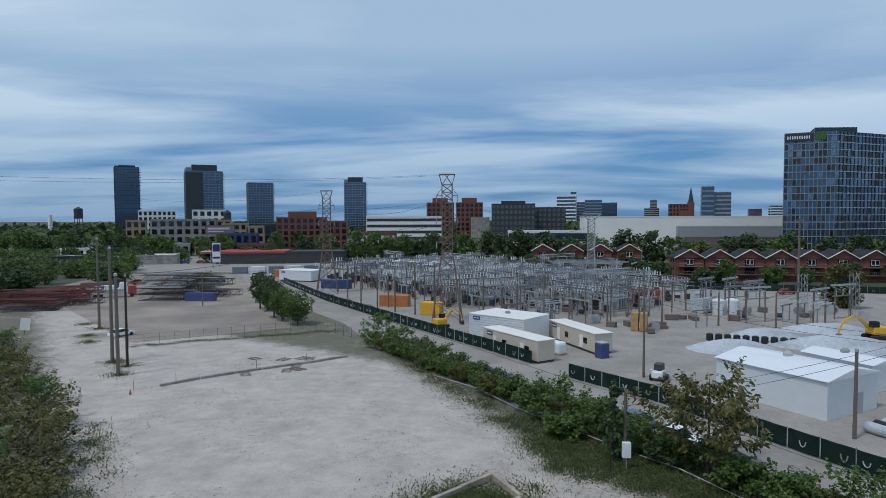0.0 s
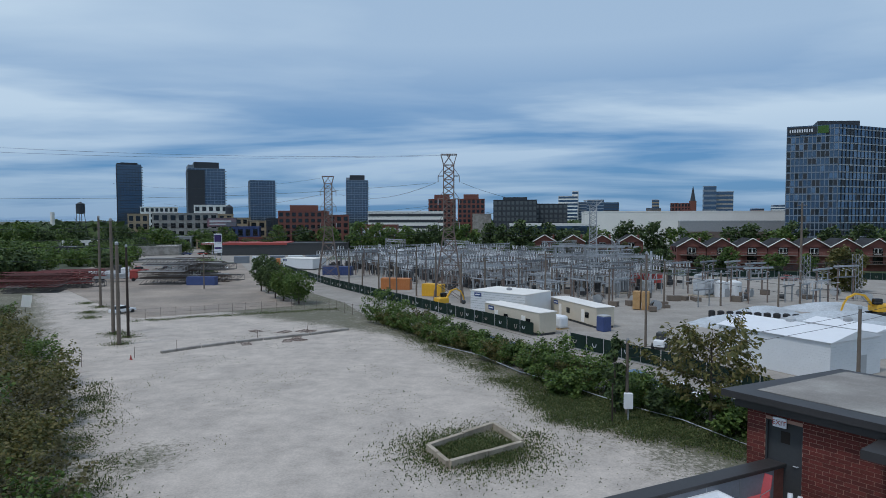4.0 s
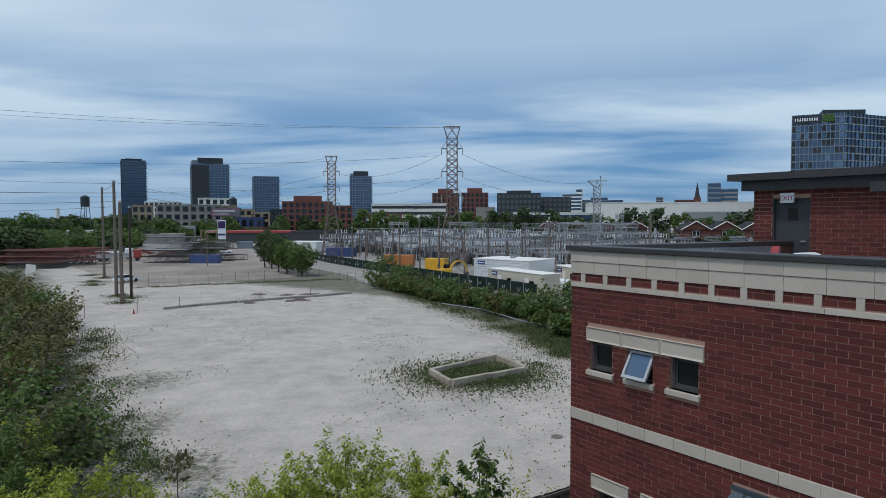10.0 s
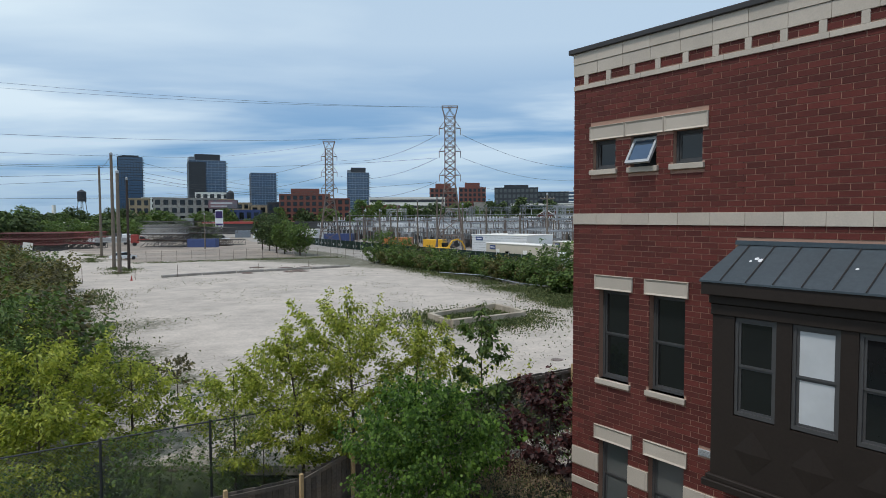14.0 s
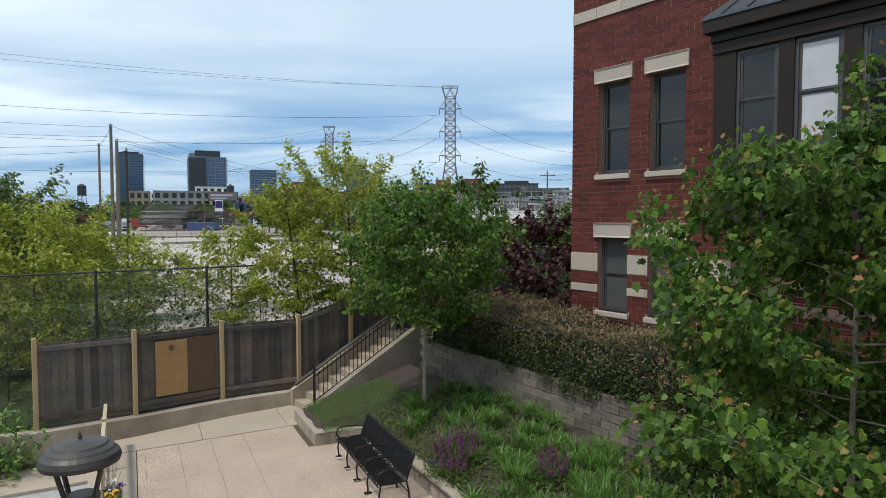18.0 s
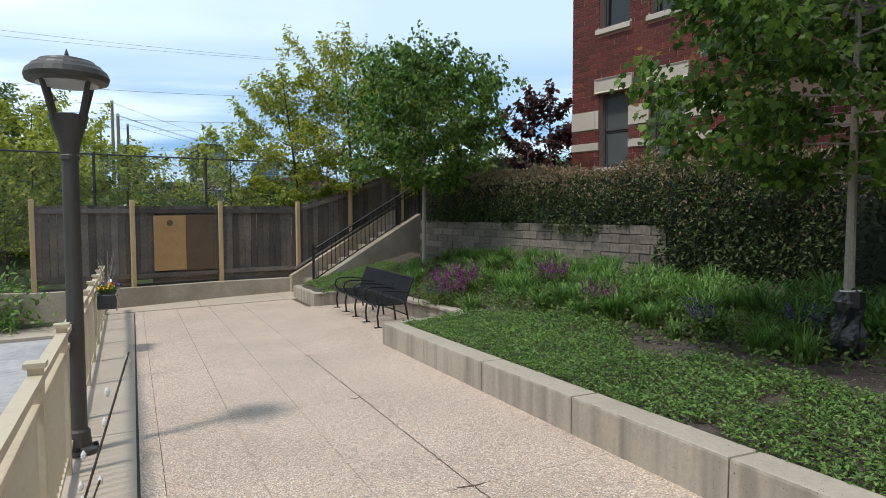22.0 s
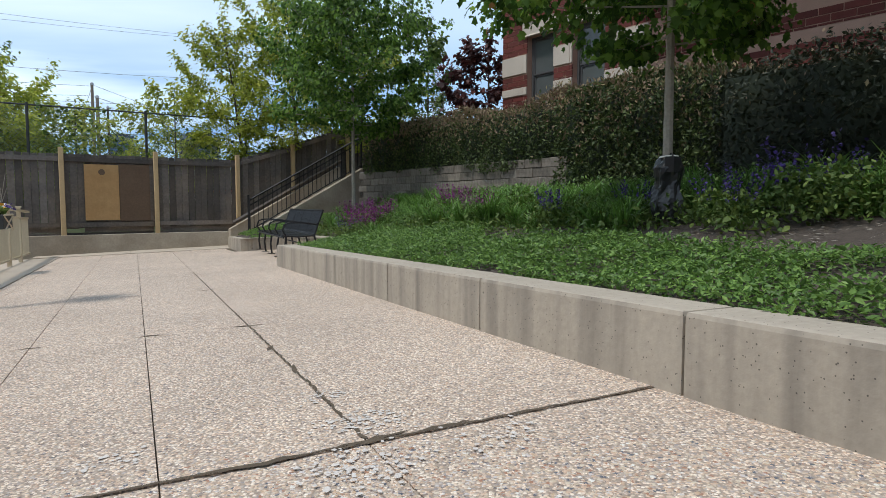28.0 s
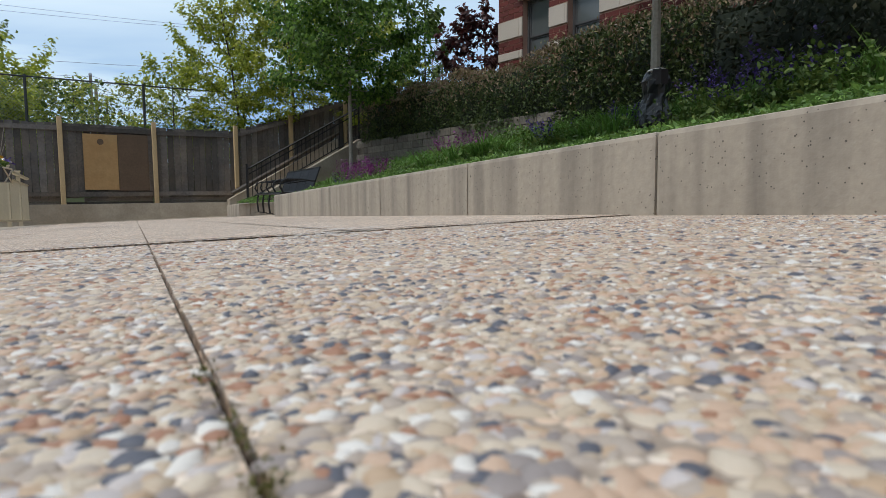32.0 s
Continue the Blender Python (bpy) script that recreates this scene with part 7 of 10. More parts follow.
for q, s, k in ((2.68, 8.55, 1.1), (2.95, 8.25, 1.0), (2.6, 8.0, 0.9), (3.12, 8.65, 1.0), (3.45, 6.5, 0.95), (3.7, 6.8, 0.9), (2.9, 4.75, 0.85)):
    salvia(q, s, k, "bloom", "magenta flowering salvia with upright spikes", 34)
for q, s, k in ((2.45, 8.3, 0.8), (2.83, 3.14, 0.8), (2.77, 1.23, 0.85), (3.24, 1.01, 1.05), (3.05, 2.4, 0.7)):
    salvia(q, s, k, "bloom_blue", "violet blue salvia with upright spikes", 20)
for i, (q, s, k) in enumerate(((3.22, 4.1, 1.0), (3.4, 4.6, 1.1), (2.87, 2.68, 0.8), (2.55, 6.2, 0.7), (3.0, 5.8, 0.8), (3.75, 3.6, 1.0), (3.06, 0.70, 1.1), (3.6, 2.6, 0.8))):
    c = thing("perennial", "leafy green perennial clump in the mulch", "plant", Matrix.Translation(bed(q, s)) @ Matrix.Diagonal((k, k, k, 1)), "perennial clumps in the bed")
    lp = np.c_[rg.normal(0, 0.15, 600), rg.normal(0, 0.15, 600), rg.uniform(0.02, 0.34, 600)]
    part("foliage", leaves("foliage", lp, 0.038, "oval", "leaf_cover" if i % 2 else "leaf_mid", rg, -0.4, 0.5), "leaf_mid", c)
# weeds beyond the railing and along the kerb
wp = []
for _ in range(1800):
    a_ = rg.uniform(0, 1)
    wp.append((-8.6 - 1.9 * a_ + rg.normal(0, 0.35), 12.3 + 2.2 * a_ * rg.random() + rg.normal(0, 0.3), -0.5 + abs(rg.normal(0.3, 0.3))))
for _ in range(2600):
    q, s = rg.uniform(-6.6, -4.6), rg.uniform(5, 14)
    if q < -5.5 or s > 13.0:
        p = T(q, s)
        wp.append((p.x, p.y, -0.55 + rg.uniform(0, 0.7)))
tagged(part("weeds", leaves("weeds", wp, 0.13, "oval", "leaf_cover", rg, -0.5, 0.5), "leaf_cover"), "green weeds below the slabs", "weeds", kind="stuff")

# ---- far buildings ----


def block(name, label, cx, cy, w, d, z1, wallmat, rot=0.0, floors=6, cols=8, pane="pane", cat="building", z0=0.6, win=0.6, roofmat="dark", sides=(0, 3), band=False, top=None):
    """A building: walls, a parapet and roof, and rows of windows (each a pane in a sill) on the faces that are seen."""
    t = thing(name, label, cat, pose(cx, cy, z0, 0, 0, rot))
    h = z1 - z0
    part("wall", box(bmesh.new(), -w / 2, -d / 2, 0, w / 2, d / 2, h), wallmat, t)
    part("parapet", boxes([(-w / 2 - 0.15, -d / 2 - 0.15, h, w / 2 + 0.15, -d / 2 + 0.3, h + 0.6), (-w / 2 - 0.15, d / 2 - 0.3, h, w / 2 + 0.15, d / 2 + 0.15, h + 0.6), (-w / 2 - 0.15, -d / 2 + 0.3, h, -w / 2 + 0.3, d / 2 - 0.3, h + 0.6), (w / 2 - 0.3, -d / 2 + 0.3, h, w / 2 + 0.15, d / 2 - 0.3, h + 0.6)]), wallmat, t)
    part("roof", box(bmesh.new(), -w / 2 + 0.3, -d / 2 + 0.3, h, w / 2 - 0.3, d / 2 - 0.3, h + 0.2), roofmat, t)
    fh = h / floors
    for sd in sides:
        L = w if sd in (0, 2) else d
        n = cols if sd in (0, 2) else max(1, round(cols * d / w))
        M = {0: pose(0, -d / 2, 0), 1: pose(w / 2, 0, 0, 0, 0, 90), 2: pose(0, d / 2, 0, 0, 0, 180), 3: pose(-w / 2, 0, 0, 0, 0, -90)}[sd]
        cw = L / n
        me = None
        for j in range(floors):
            if band:
                bm = box(bmesh.new(), -L / 2 + 0.4, -0.12, j * fh + fh * 0.30, L / 2 - 0.4, 0.05, j * fh + fh * 0.30 + fh * win)
                part("window_band", bm, pane, t, m=M)
                continue
            for i in range(n):
                if me is None:
                    bm = box(bmesh.new(), -cw * win / 2, -0.10, 0, cw * win / 2, 0.05, fh * 0.62)
                    me = bpy.data.meshes.new("window")
                    bm.to_mesh(me)
                    bm.free()
                    me.materials.append(MAT[pane])
                part("window", me, pane, t, m=M @ pose(-L / 2 + (i + 0.5) * cw, 0, j * fh + fh * 0.22))
    if top:
        part("roof_house", box(bmesh.new(), -w * 0.28, -d * 0.25, h, w * 0.28, d * 0.25, h + top), wallmat, t)
    return t


def high_rise(name, label, cx, cy, w, d, z1, rot, floors, cols, glassmat="tower_glass", slabmat="tower_frame", top=5.0, dark=0.0, balcony=True):
    """A glass tower: a dark core, floor slabs proud of it, mullions, and balconies on one side."""
    t = thing(name, label, "tower", pose(cx, cy, 0.5, 0, 0, rot))
    part("glass_body", box(bmesh.new(), -w / 2, -d / 2, 0, w / 2, d / 2, z1), glassmat, t)
    fh = z1 / floors
    for j in range(floors + 1):
        part("floor_slab", box(bmesh.new(), -w / 2 - 0.25, -d / 2 - 0.25, j * fh - 0.35, w / 2 + 0.25, d / 2 + 0.25, j * fh + 0.35), slabmat, t)
    for sd, L, M in ((0, w, pose(0, -d / 2, 0)), (1, d, pose(w / 2, 0, 0, 0, 0, 90)), (3, d, pose(-w / 2, 0, 0, 0, 0, -90))):
        n = max(2, round(cols * L / w))
        for i in range(n + 1):
            part("mullion", box(bmesh.new(), -L / 2 + i * L / n - 0.22, -0.35, 0, -L / 2 + i * L / n + 0.22, 0.1, z1), slabmat, t, m=M)
    if dark:
        part("dark_bay", box(bmesh.new(), -w / 2 - 0.8, -d / 2 - 1.2, 0, -w / 2 + w * dark, d / 2, z1 - 2), "tower_dark", t)
    if balcony:
        for j in range(2, floors):
            part("balcony", box(bmesh.new(), w / 2 - 1, -d / 2 - 1.6, j * fh - 0.2, w / 2 + 2.2, -d / 2 + 6, j * fh + 0.5), slabmat, t)
    if top:
        part("roof_house", box(bmesh.new(), -w * 0.33, -d * 0.3, z1, w * 0.36, d * 0.3, z1 + top), "tower_dark", t)
        part("parapet", box(bmesh.new(), -w * 0.5, -d * 0.5, z1 + 0.35, -w * 0.34, d * 0.5, z1 + top * 0.5), slabmat, t)
    return t

high_rise("residential_tower", "slim dark glass residential tower with a yellow crane box on top", -497.9, 890, 31, 30, 95, 32, 26, 8, "tower_glass", "tower_dark", top=3)
high_rise("residential_tower", "wide glass tower, dark on one half, with stacked balconies", -368, 850, 46, 40, 85, 28, 24, 10, "tower_glass", "tower_frame", top=9, dark=0.45)
high_rise("residential_tower", "pale blue glass tower with balconies at its edge", -324.5, 950, 36, 34, 75, 24, 21, 9, top=0)
high_rise("residential_tower", "blue glass tower with a white roof box", -179.6, 955, 32, 28, 75, 12, 21, 8, top=8)
BUFF = "flat-roofed brick mid-rise with rows of windows"
block("mid_rise", "buff and grey brick mid-rise with wide dark windows", -196, 420, 40, 26, 21.5, "concrete_grey", 26, 4, 8, sides=(0, 3))
block("mid_rise", "buff brick corner block with dark windows", -218.5, 402, 12, 14, 21.0, "buff", 26, 4, 3)
block("mid_rise", "buff brick block beside a billboard", -175, 432, 14, 20, 21.0, "buff", 20, 4, 3)
block("mid_rise", "small buff brick loft block with arched windows", -163, 428, 16, 18, 18.5, "buff", 14, 4, 4)
block("mid_rise", "buff brick storage building", -140, 430, 26, 20, 16.5, "buff", 12, 3, 5)
block("mid_rise", "dark low commercial block", -127, 402, 12, 16, 18.0, "tower_dark", 12, 3, 3)
block("shop", "blue and grey shop front building", -139, 378, 17, 14, 13.0, "blue", 14, 2, 4, cat="shop")
block("white_building", "white block with dark window slots", -218.2, 515, 26, 20, 29.0, "offwhite", 22, 5, 5)
block("white_building", "long white framed office block", -352, 690, 38, 24, 31.0, "offwhite", 28, 5, 8)
block("red_brick_block", "red brick apartment block with bays and stone lintels", -106, 390, 30, 20, 22.5, "brickfar", 12, 6, 8, top=4)
block("red_brick_block", "red brick wing with a square stair tower", -88, 398, 16, 22, 20.0, "brickfar", 12, 5, 4)
block("red_brick_house", "two-storey red brick row with white window frames", -50.8, 330, 21, 14, 14.5, "brickfar", 4, 2, 8, pane="pane_pale")
block("parking_garage", "white parking garage with open dark decks", -52, 482, 56, 30, 23.0, "offwhite", 3, 5, 1, band=True, win=0.45, cat="garage", pane="tower_dark")
block("red_high_rise", "red brick slab of flats", -33, 625, 26, 20, 36.5, "brickfar", 6, 8, 6, top=5)
block("red_high_rise", "red brick slab of flats with a roof house", -4.1, 605, 25, 20, 36.0, "brickfar", 2, 8, 6, top=5)
block("grey_wall_block", "blank grey concrete block", 6, 585, 17, 14, 22, "concrete_grey", 0, 1, 1, sides=())
block("dark_block", "dark brown flats with pale window bands", 35.4, 570, 38, 20, 34.0, "tower_dark", -3, 7, 10, pane="pane_dim", top=3)
block("dark_block", "dark and white flats", 69.5, 590, 29, 18, 31.0, "tower_dark", -4, 7, 7, pane="pane_dim")
block("warehouse", "long low white warehouse with a grey base", 150, 440, 150, 40, 22.3, "offwhite", -6, 1, 1, sides=(), cat="warehouse", roofmat="offwhite")
block("warehouse", "grey lower warehouse front", 166, 416, 68, 6, 16.0, "grey", -6, 1, 1, sides=(), cat="warehouse")
block("brick_shed", "low brown brick front", 168, 410, 66, 4, 9.0, "rust_steel", -6, 1, 1, sides=())
block("school", "low school wing with blue window bands", 40.4, 336, 44, 12, 15.0, "offwhite", -4, 2, 1, band=True, cat="school", pane="tower_glass")
block("flats_far", "distant tan flats beside a church", 388, 1225, 34, 20, 46, "brickfar", -10, 6, 6)
for x, y, w, z, m in ((551.6, 1530, 28, 93, "tower_frame"), (585.7, 1531, 38, 80, "concrete_grey"), (292, 2018, 60, 88, "offwhite"), (314, 2019, 18, 103, "offwhite"), (345, 2060, 30, 70, "grey"), (377, 2022, 52, 76, "tower_frame"), (406, 1923, 44, 65, "tower_dark"), (476, 1726, 38, 45, "buff"), (481, 1726, 18, 67, "buff"), (664, 1535, 27, 40, "brickfar"), (666, 1435, 25, 47, "offwhite")):
    block("distant_high_rise", "hazy distant high-rise block on the skyline", x, y, w, 22, z, m, -14, 8, 7, cat="tower", band=True, pane="tower_glass")
sp = thing("church", "distant dark church with a pointed spire", "church", pose(400, 1210, 0.6))
part("nave", box(bmesh.new(), -14, -8, 0, 6, 8, 34), "brickfar", sp)
part("tower", box(bmesh.new(), 1, -5, 0, 11, 5, 50), "brickfar", sp)
part("spire", bar(bmesh.new(), (6, 0, 50), (6, 0, 78), 5.5, 6, 0.3), "tower_dark", sp)
block("trailer_office", "dark windowless yard building", -150, 256, 17, 8, 5.6, "tower_dark", 22, 1, 1, sides=())
block("store", "long flat grey store with a red roof edge", -92, 306, 60, 24, 6.2, "dark", 8, 1, 1, sides=())
solo("red_fascia", box(bmesh.new(), -30, -12.4, 6.0, 2, 10, 6.9, m=pose(-92, 306, 0, 0, 0, 8)), "red", "red roof edge of the store", "roof edge")
for i in range(5):
    block("low_shop", "low flat-roofed shop along a street", -215 + i * 22, 340 + i * 6, 20, 12, 6 + (i % 3), ("offwhite", "tower_dark", "grey", "buff", "brickfar")[i], 18, 1, 5, cat="shop")
for i in range(6):
    block("low_shed", "low grey flat-roofed shed among trees", -250 + i * 20, 270 + i * 5, 18, 14, 4.0 + (i % 2), ("dark", "grey", "concrete_grey")[i % 3], 20, 1, 1, sides=(), cat="shed", roofmat=("grey", "concrete_grey", "offwhite")[i % 3])


def water_tower(x, y, z, r):
    t = thing("water_tower", "dark wooden roof water tank on steel legs", "water tower", pose(x, y, 0.6))
    part("tank", lathe(bmesh.new(), [(r, z - 9), (r, z - 1.2), (r * 1.05, z - 1.1), (0.2, z + 0.8)], 16), "tower_dark", t)
    for i in range(4):
        a = math.pi / 4 + i * math.pi / 2
        part("leg", bars([((r * 1.5 * math.cos(a), r * 1.5 * math.sin(a), 0), (r * 0.8 * math.cos(a), r * 0.8 * math.sin(a), z - 9), 0.3)]), "tower_dark", t)
    part("brace", bars([((-r * 1.1, -r * 1.1, z * 0.35), (r, -r, z * 0.6), 0.12), ((r * 1.1, -r * 1.1, z * 0.35), (-r, -r, z * 0.6), 0.12)]), "tower_dark", t)


ps = thing("pylon_sign", "white and purple price sign on two posts", "sign", pose(-108, 262, LOT, 0, 0, 20))
part("board", boxes([(-1.6, -0.3, 3.0, 1.6, 0.3, 11.0)], 0.08), "white", ps)
part("panel", boxes([(-1.4, -0.36, 7.6, 1.4, -0.305, 10.6), (-1.4, -0.36, 4.6, 1.4, -0.305, 5.4)]), "bloom_blue", ps, "purple panels")
part("post", bars([((x, 0, -0.2), (x, 0, 3.1), 0.14) for x in (-1.2, 1.2)]), "steel", ps)
bbd = thing("billboard", "dark billboard on a steel mast over the street", "billboard", pose(-140, 345, LOT, 0, 0, 14))
part("mast", bars([((0, 0, -0.2), (0, 0, 13.0), 0.5)], 10), "dark", bbd)
part("panel", boxes([(-8, -0.4, 12.8, 8, 0.4, 17.8)], 0.1), "tower_dark", bbd)
part("poster", boxes([(-7.6, -0.46, 13.1, 7.6, -0.405, 17.5)]), "coral_far", bbd, "faded pink and grey poster")
part("poster_bar", boxes([(-6.5, -0.5, 15.4, 5.0, -0.465, 16.4), (-6.5, -0.5, 14.0, 2.0, -0.465, 14.6)]), "pale_grey", bbd)
can = thing("fuel_canopy", "flat red and white fuel station canopy on posts", "canopy", pose(-118, 300, LOT, 0, 0, 12))
part("roof", boxes([(-12, -5, 5.0, 12, 5, 5.9)], 0.05), "offwhite", can)
part("fascia", boxes([(-12.1, -5.12, 5.15, 12.1, -5.02, 5.8)]), "red", can)
for x in (-8, 0, 8):
    part("post", bars([((x, 0, -0.2), (x, 0, 5.0), 0.25)]), "white_metal", can)
water_tower(-323.5, 505, 31, 3.4)
water_tower(-174.6, 443, 27, 2.6)
ck = thing("chimney_stack", "tall white distant factory chimney", "chimney", pose(-620, 900, 0.6))
part("shaft", bar(bmesh.new(), (0, 0, 0), (0, 0, 28), 3.2, 12, 2.6), "offwhite", ck)

# ---- the glass office block ----
g = thing("glass_block", "large blue glass apartment block with a dark rooftop sign", "building", pose(175.5, 345, 0.6))
ga, gb = Vector((-9.5, 4.5)), Vector((12, -5))          # plan of the long face, then the face round the corner
gc = Vector((70, 24))
body = [ga, gb, gc, Vector((48, 52))]
GZ = 66
part("glass_body", prism(body, 0, GZ), "tower_glass", g)
part("roof_box", prism([Vector((8, 8)), Vector((30, 8)), Vector((36, 30)), Vector((16, 30))], GZ, GZ + 3.5), "tower_dark", g)
rg = random.Random(3)
for a, b, n, lean in ((ga, gb, 12, 0), (gb, gc, 22, 1)):
    L = (b - a).length
    d = (b - a) / L
    M = Matrix(((d.x, -d.y, 0, a.x), (d.y, d.x, 0, a.y), (0, 0, 1, 0), (0, 0, 0, 1)))
    for j in range(18):
        part("floor_line", box(bmesh.new(), 0, -0.25, j * GZ / 17.5 - 0.3, L, 0.1, j * GZ / 17.5 + 0.25), "tower_frame" if not lean else "grey", g, m=M)
    for i in range(n + 1):
        part("mullion", box(bmesh.new(), i * L / n - 0.16, -0.32, 0, i * L / n + 0.16, 0.1, GZ), "tower_frame" if not lean else "tower_dark", g, m=M)
    mes = []
    for mt in ("pane", "tower_dark", "tower_frame", "tower_pale"):
        bm = box(bmesh.new(), 0.1, -0.1, 0.5, L / n - 0.1, 0.05, GZ / 17.5 - 0.4)
        me = bpy.data.meshes.new("pane")
        bm.to_mesh(me)
        bm.free()
        me.materials.append(MAT[mt])
        mes.append(me)
    for j in range(17):
        for i in range(n):
            if rg.random() < 0.42:
                # round the corner mostly paler panes: sky reflection put into their colour
                part("pane", mes[rg.choice((0, 1, 1, 3) if not lean else (3, 3, 3, 1))], "pane", g, m=M @ pose(i * L / n, 0, j * GZ / 17.5))
d = (gb - ga).normalized()
M = Matrix(((d.x, -d.y, 0, ga.x), (d.y, d.x, 0, ga.y), (0, 0, 1, 0), (0, 0, 0, 1)))
part("sign", box(bmesh.new(), 0.3, -0.7, GZ - 4.6, 13.5, -0.35, GZ - 0.6), "tower_dark", g, "dark rooftop sign with pale bars", m=M)
part("sign_bars", boxes([(1.2 + i * 1.1, -0.76, GZ - 3.4, 1.8 + i * 1.1, -0.705, GZ - 1.8) for i in range(10)]), "white", g, m=M)
part("sign_green", box(bmesh.new(), 14, -0.7, GZ - 4.2, 19, -0.35, GZ - 0.4), "leaf_lily", g, "green banner beside the sign", m=M)

# ---- brick townhouses with gables ----
def townhouse(m, seed, group, back=0):
    rr = random.Random(seed)
    t = thing("townhouse", "red brick townhouse with a grey gabled roof and wooden balconies", "house", m, group)
    w, d, h = 9.3, 11.0, 8.2
    part("wall", box(bmesh.new(), 0, 0, 0, w, d, h), "brickfar", t)
    bm = bmesh.new()
    v = [bm.verts.new(p) for p in ((-0.3, -0.5, h - 0.2), (w + 0.3, -0.5, h - 0.2), (w / 2, -0.5, h + 2.7), (-0.3, d, h - 0.2), (w + 0.3, d, h - 0.2), (w / 2, d, h + 2.7))]
    for q in ((0, 2, 5, 3), (2, 1, 4, 5), (3, 5, 4), (0, 3, 4, 1)):
        bm.faces.new([v[i] for i in q])
    bmesh.ops.solidify(bm, geom=bm.faces[:], thickness=0.15)
    part("roof", bm, "shingle", t)
    bm = bmesh.new()
    v = [bm.verts.new(p) for p in ((0.1, -0.02, h - 0.1), (w - 0.1, -0.02, h - 0.1), (w / 2, -0.02, h + 2.4))]
    bm.faces.new(v)
    v2 = [bm.verts.new((p.co.x, 0.2, p.co.z)) for p in v]
    bm.faces.new(v2[::-1])
    part("gable", bm, "brickfar", t)
    part("gable_trim", bars([((-0.3, -0.55, h - 0.2), (w / 2, -0.55, h + 2.7), 0.16), ((w + 0.3, -0.55, h - 0.2), (w / 2, -0.55, h + 2.7), 0.16)]), "offwhite", t)
    win = part("window", box(bmesh.new(), w / 2 - 1.2, -0.12, h - 2.4, w / 2 + 1.2, 0, h - 0.5), "offwhite", t)
    for k in (-0.62, 0.62):
        part("pane", box(bmesh.new(), w / 2 + k - 0.48, -0.16, h - 2.25, w / 2 + k + 0.48, -0.121, h - 0.65), "pane", win)
    for z in (2.6, 5.2):
        b = part("balcony", box(bmesh.new(), 0.8, -2.2, z, w - 0.8, 0, z + 0.2), "rust_steel", t)
        part("railing", bars([((0.8, -2.15, z + 1.1), (w - 0.8, -2.15, z + 1.1), 0.06)] + [((0.8 + i * 0.55, -2.15, z), (0.8 + i * 0.55, -2.15, z + 1.1), 0.03) for i in range(15)]), "rust_steel", b)
        part("door", box(bmesh.new(), w / 2 - 1.5, -0.1, z + 0.2, w / 2 + 1.5, 0, z + 2.3), "pane", t)
    part("side_window", boxes([(-0.08, 2 + 2.6 * k, zz, 0.0, 3 + 2.6 * k, zz + 1.4) for k in range(3) for zz in (1.2, 3.8, 6.2)]), "pane", t)
    part("chimney", box(bmesh.new(), w - 1.2, d * 0.5, h, w - 0.5, d * 0.6, h + 2.6), "brickfar", t)
    return t


for i in range(9):
    townhouse(pose(68 + i * 9.5, 217 - i * 0.9, 0.6, 0, 0, -5.5), i, "townhouse row")
for i in range(5):
    townhouse(pose(84 + i * 19, 262 - i * 2, 0.6, 0, 0, -5.5), i + 20, "rear townhouse row")
for i in range(4):
    townhouse(pose(24 + i * 11.5, 262 - i * 0.6, 0.6, 0, 0, -4), i + 40, "gabled row behind the trees")

# ---- trees of the middle distance ----
def far_tree(x, y, h, r, seed, mat="tree_far", z=0.8, count=900, leaf=0.0):
    return tree("tree", {"tree_far": "dense dark green street tree", "leaf_mid": "bright green broad tree", "leaf_brown": "olive tree in young leaf", "leaf_olive": "airy olive green tree by the yard fence"}.get(mat, "green tree"), (x, y, z), h, r, mat, seed, "clump", leaf or r * 0.135, int(count * 1.6), "bark_dark", 0.18, 0.16, 8, group="trees of the middle distance")


rt = random.Random(11)
for i in range(30):
    x = -52 + i * 7.2 + rt.uniform(-2, 2)
    far_tree(x, 292 - max(0, i - 14) * 5.0 + rt.uniform(-8, 8), rt.uniform(12, 17), rt.uniform(6, 8), 100 + i, rt.choice(("tree_far", "tree_far", "leaf_mid")))
for i in range(26):
    x = -2 + i * 5.2 + rt.uniform(-1.5, 1.5)
    if x > 64 and i % 3:
        continue
    far_tree(x, 234 - i * 1.9 + rt.uniform(-5, 5), rt.uniform(7.5, 10.5) if x < 62 else rt.uniform(4, 6), rt.uniform(2.2, 5) if x < 62 else 2.4, 150 + i, rt.choice(("tree_far", "leaf_mid", "tree_far", "leaf_brown")))
for i in range(8):
    far_tree(70 + i * 11 + rt.uniform(-2, 2), 203 - i * 1.5 + rt.uniform(-3, 3), rt.uniform(5.5, 9.0), rt.uniform(2.6, 4.0), 190 + i, rt.choice(("tree_far", "leaf_mid")))
far_tree(86, 152, 11, 5.0, 230, "leaf_olive", count=3600, leaf=0.5)
for i in range(26):
    far_tree(-330 + i * 9 + rt.uniform(-4, 4), 330 + rt.uniform(-45, 60) + (i % 3) * 25, rt.uniform(10, 15), rt.uniform(6, 9), 260 + i, rt.choice(("tree_far", "leaf_mid")), count=700)
for i in range(14):
    far_tree(-122 - i * 7 + rt.uniform(-3, 3), 150 + i * 9 + rt.uniform(-6, 6), rt.uniform(7, 10), rt.uniform(4.5, 6), 300 + i, rt.choice(("tree_far", "leaf_mid")), count=900)
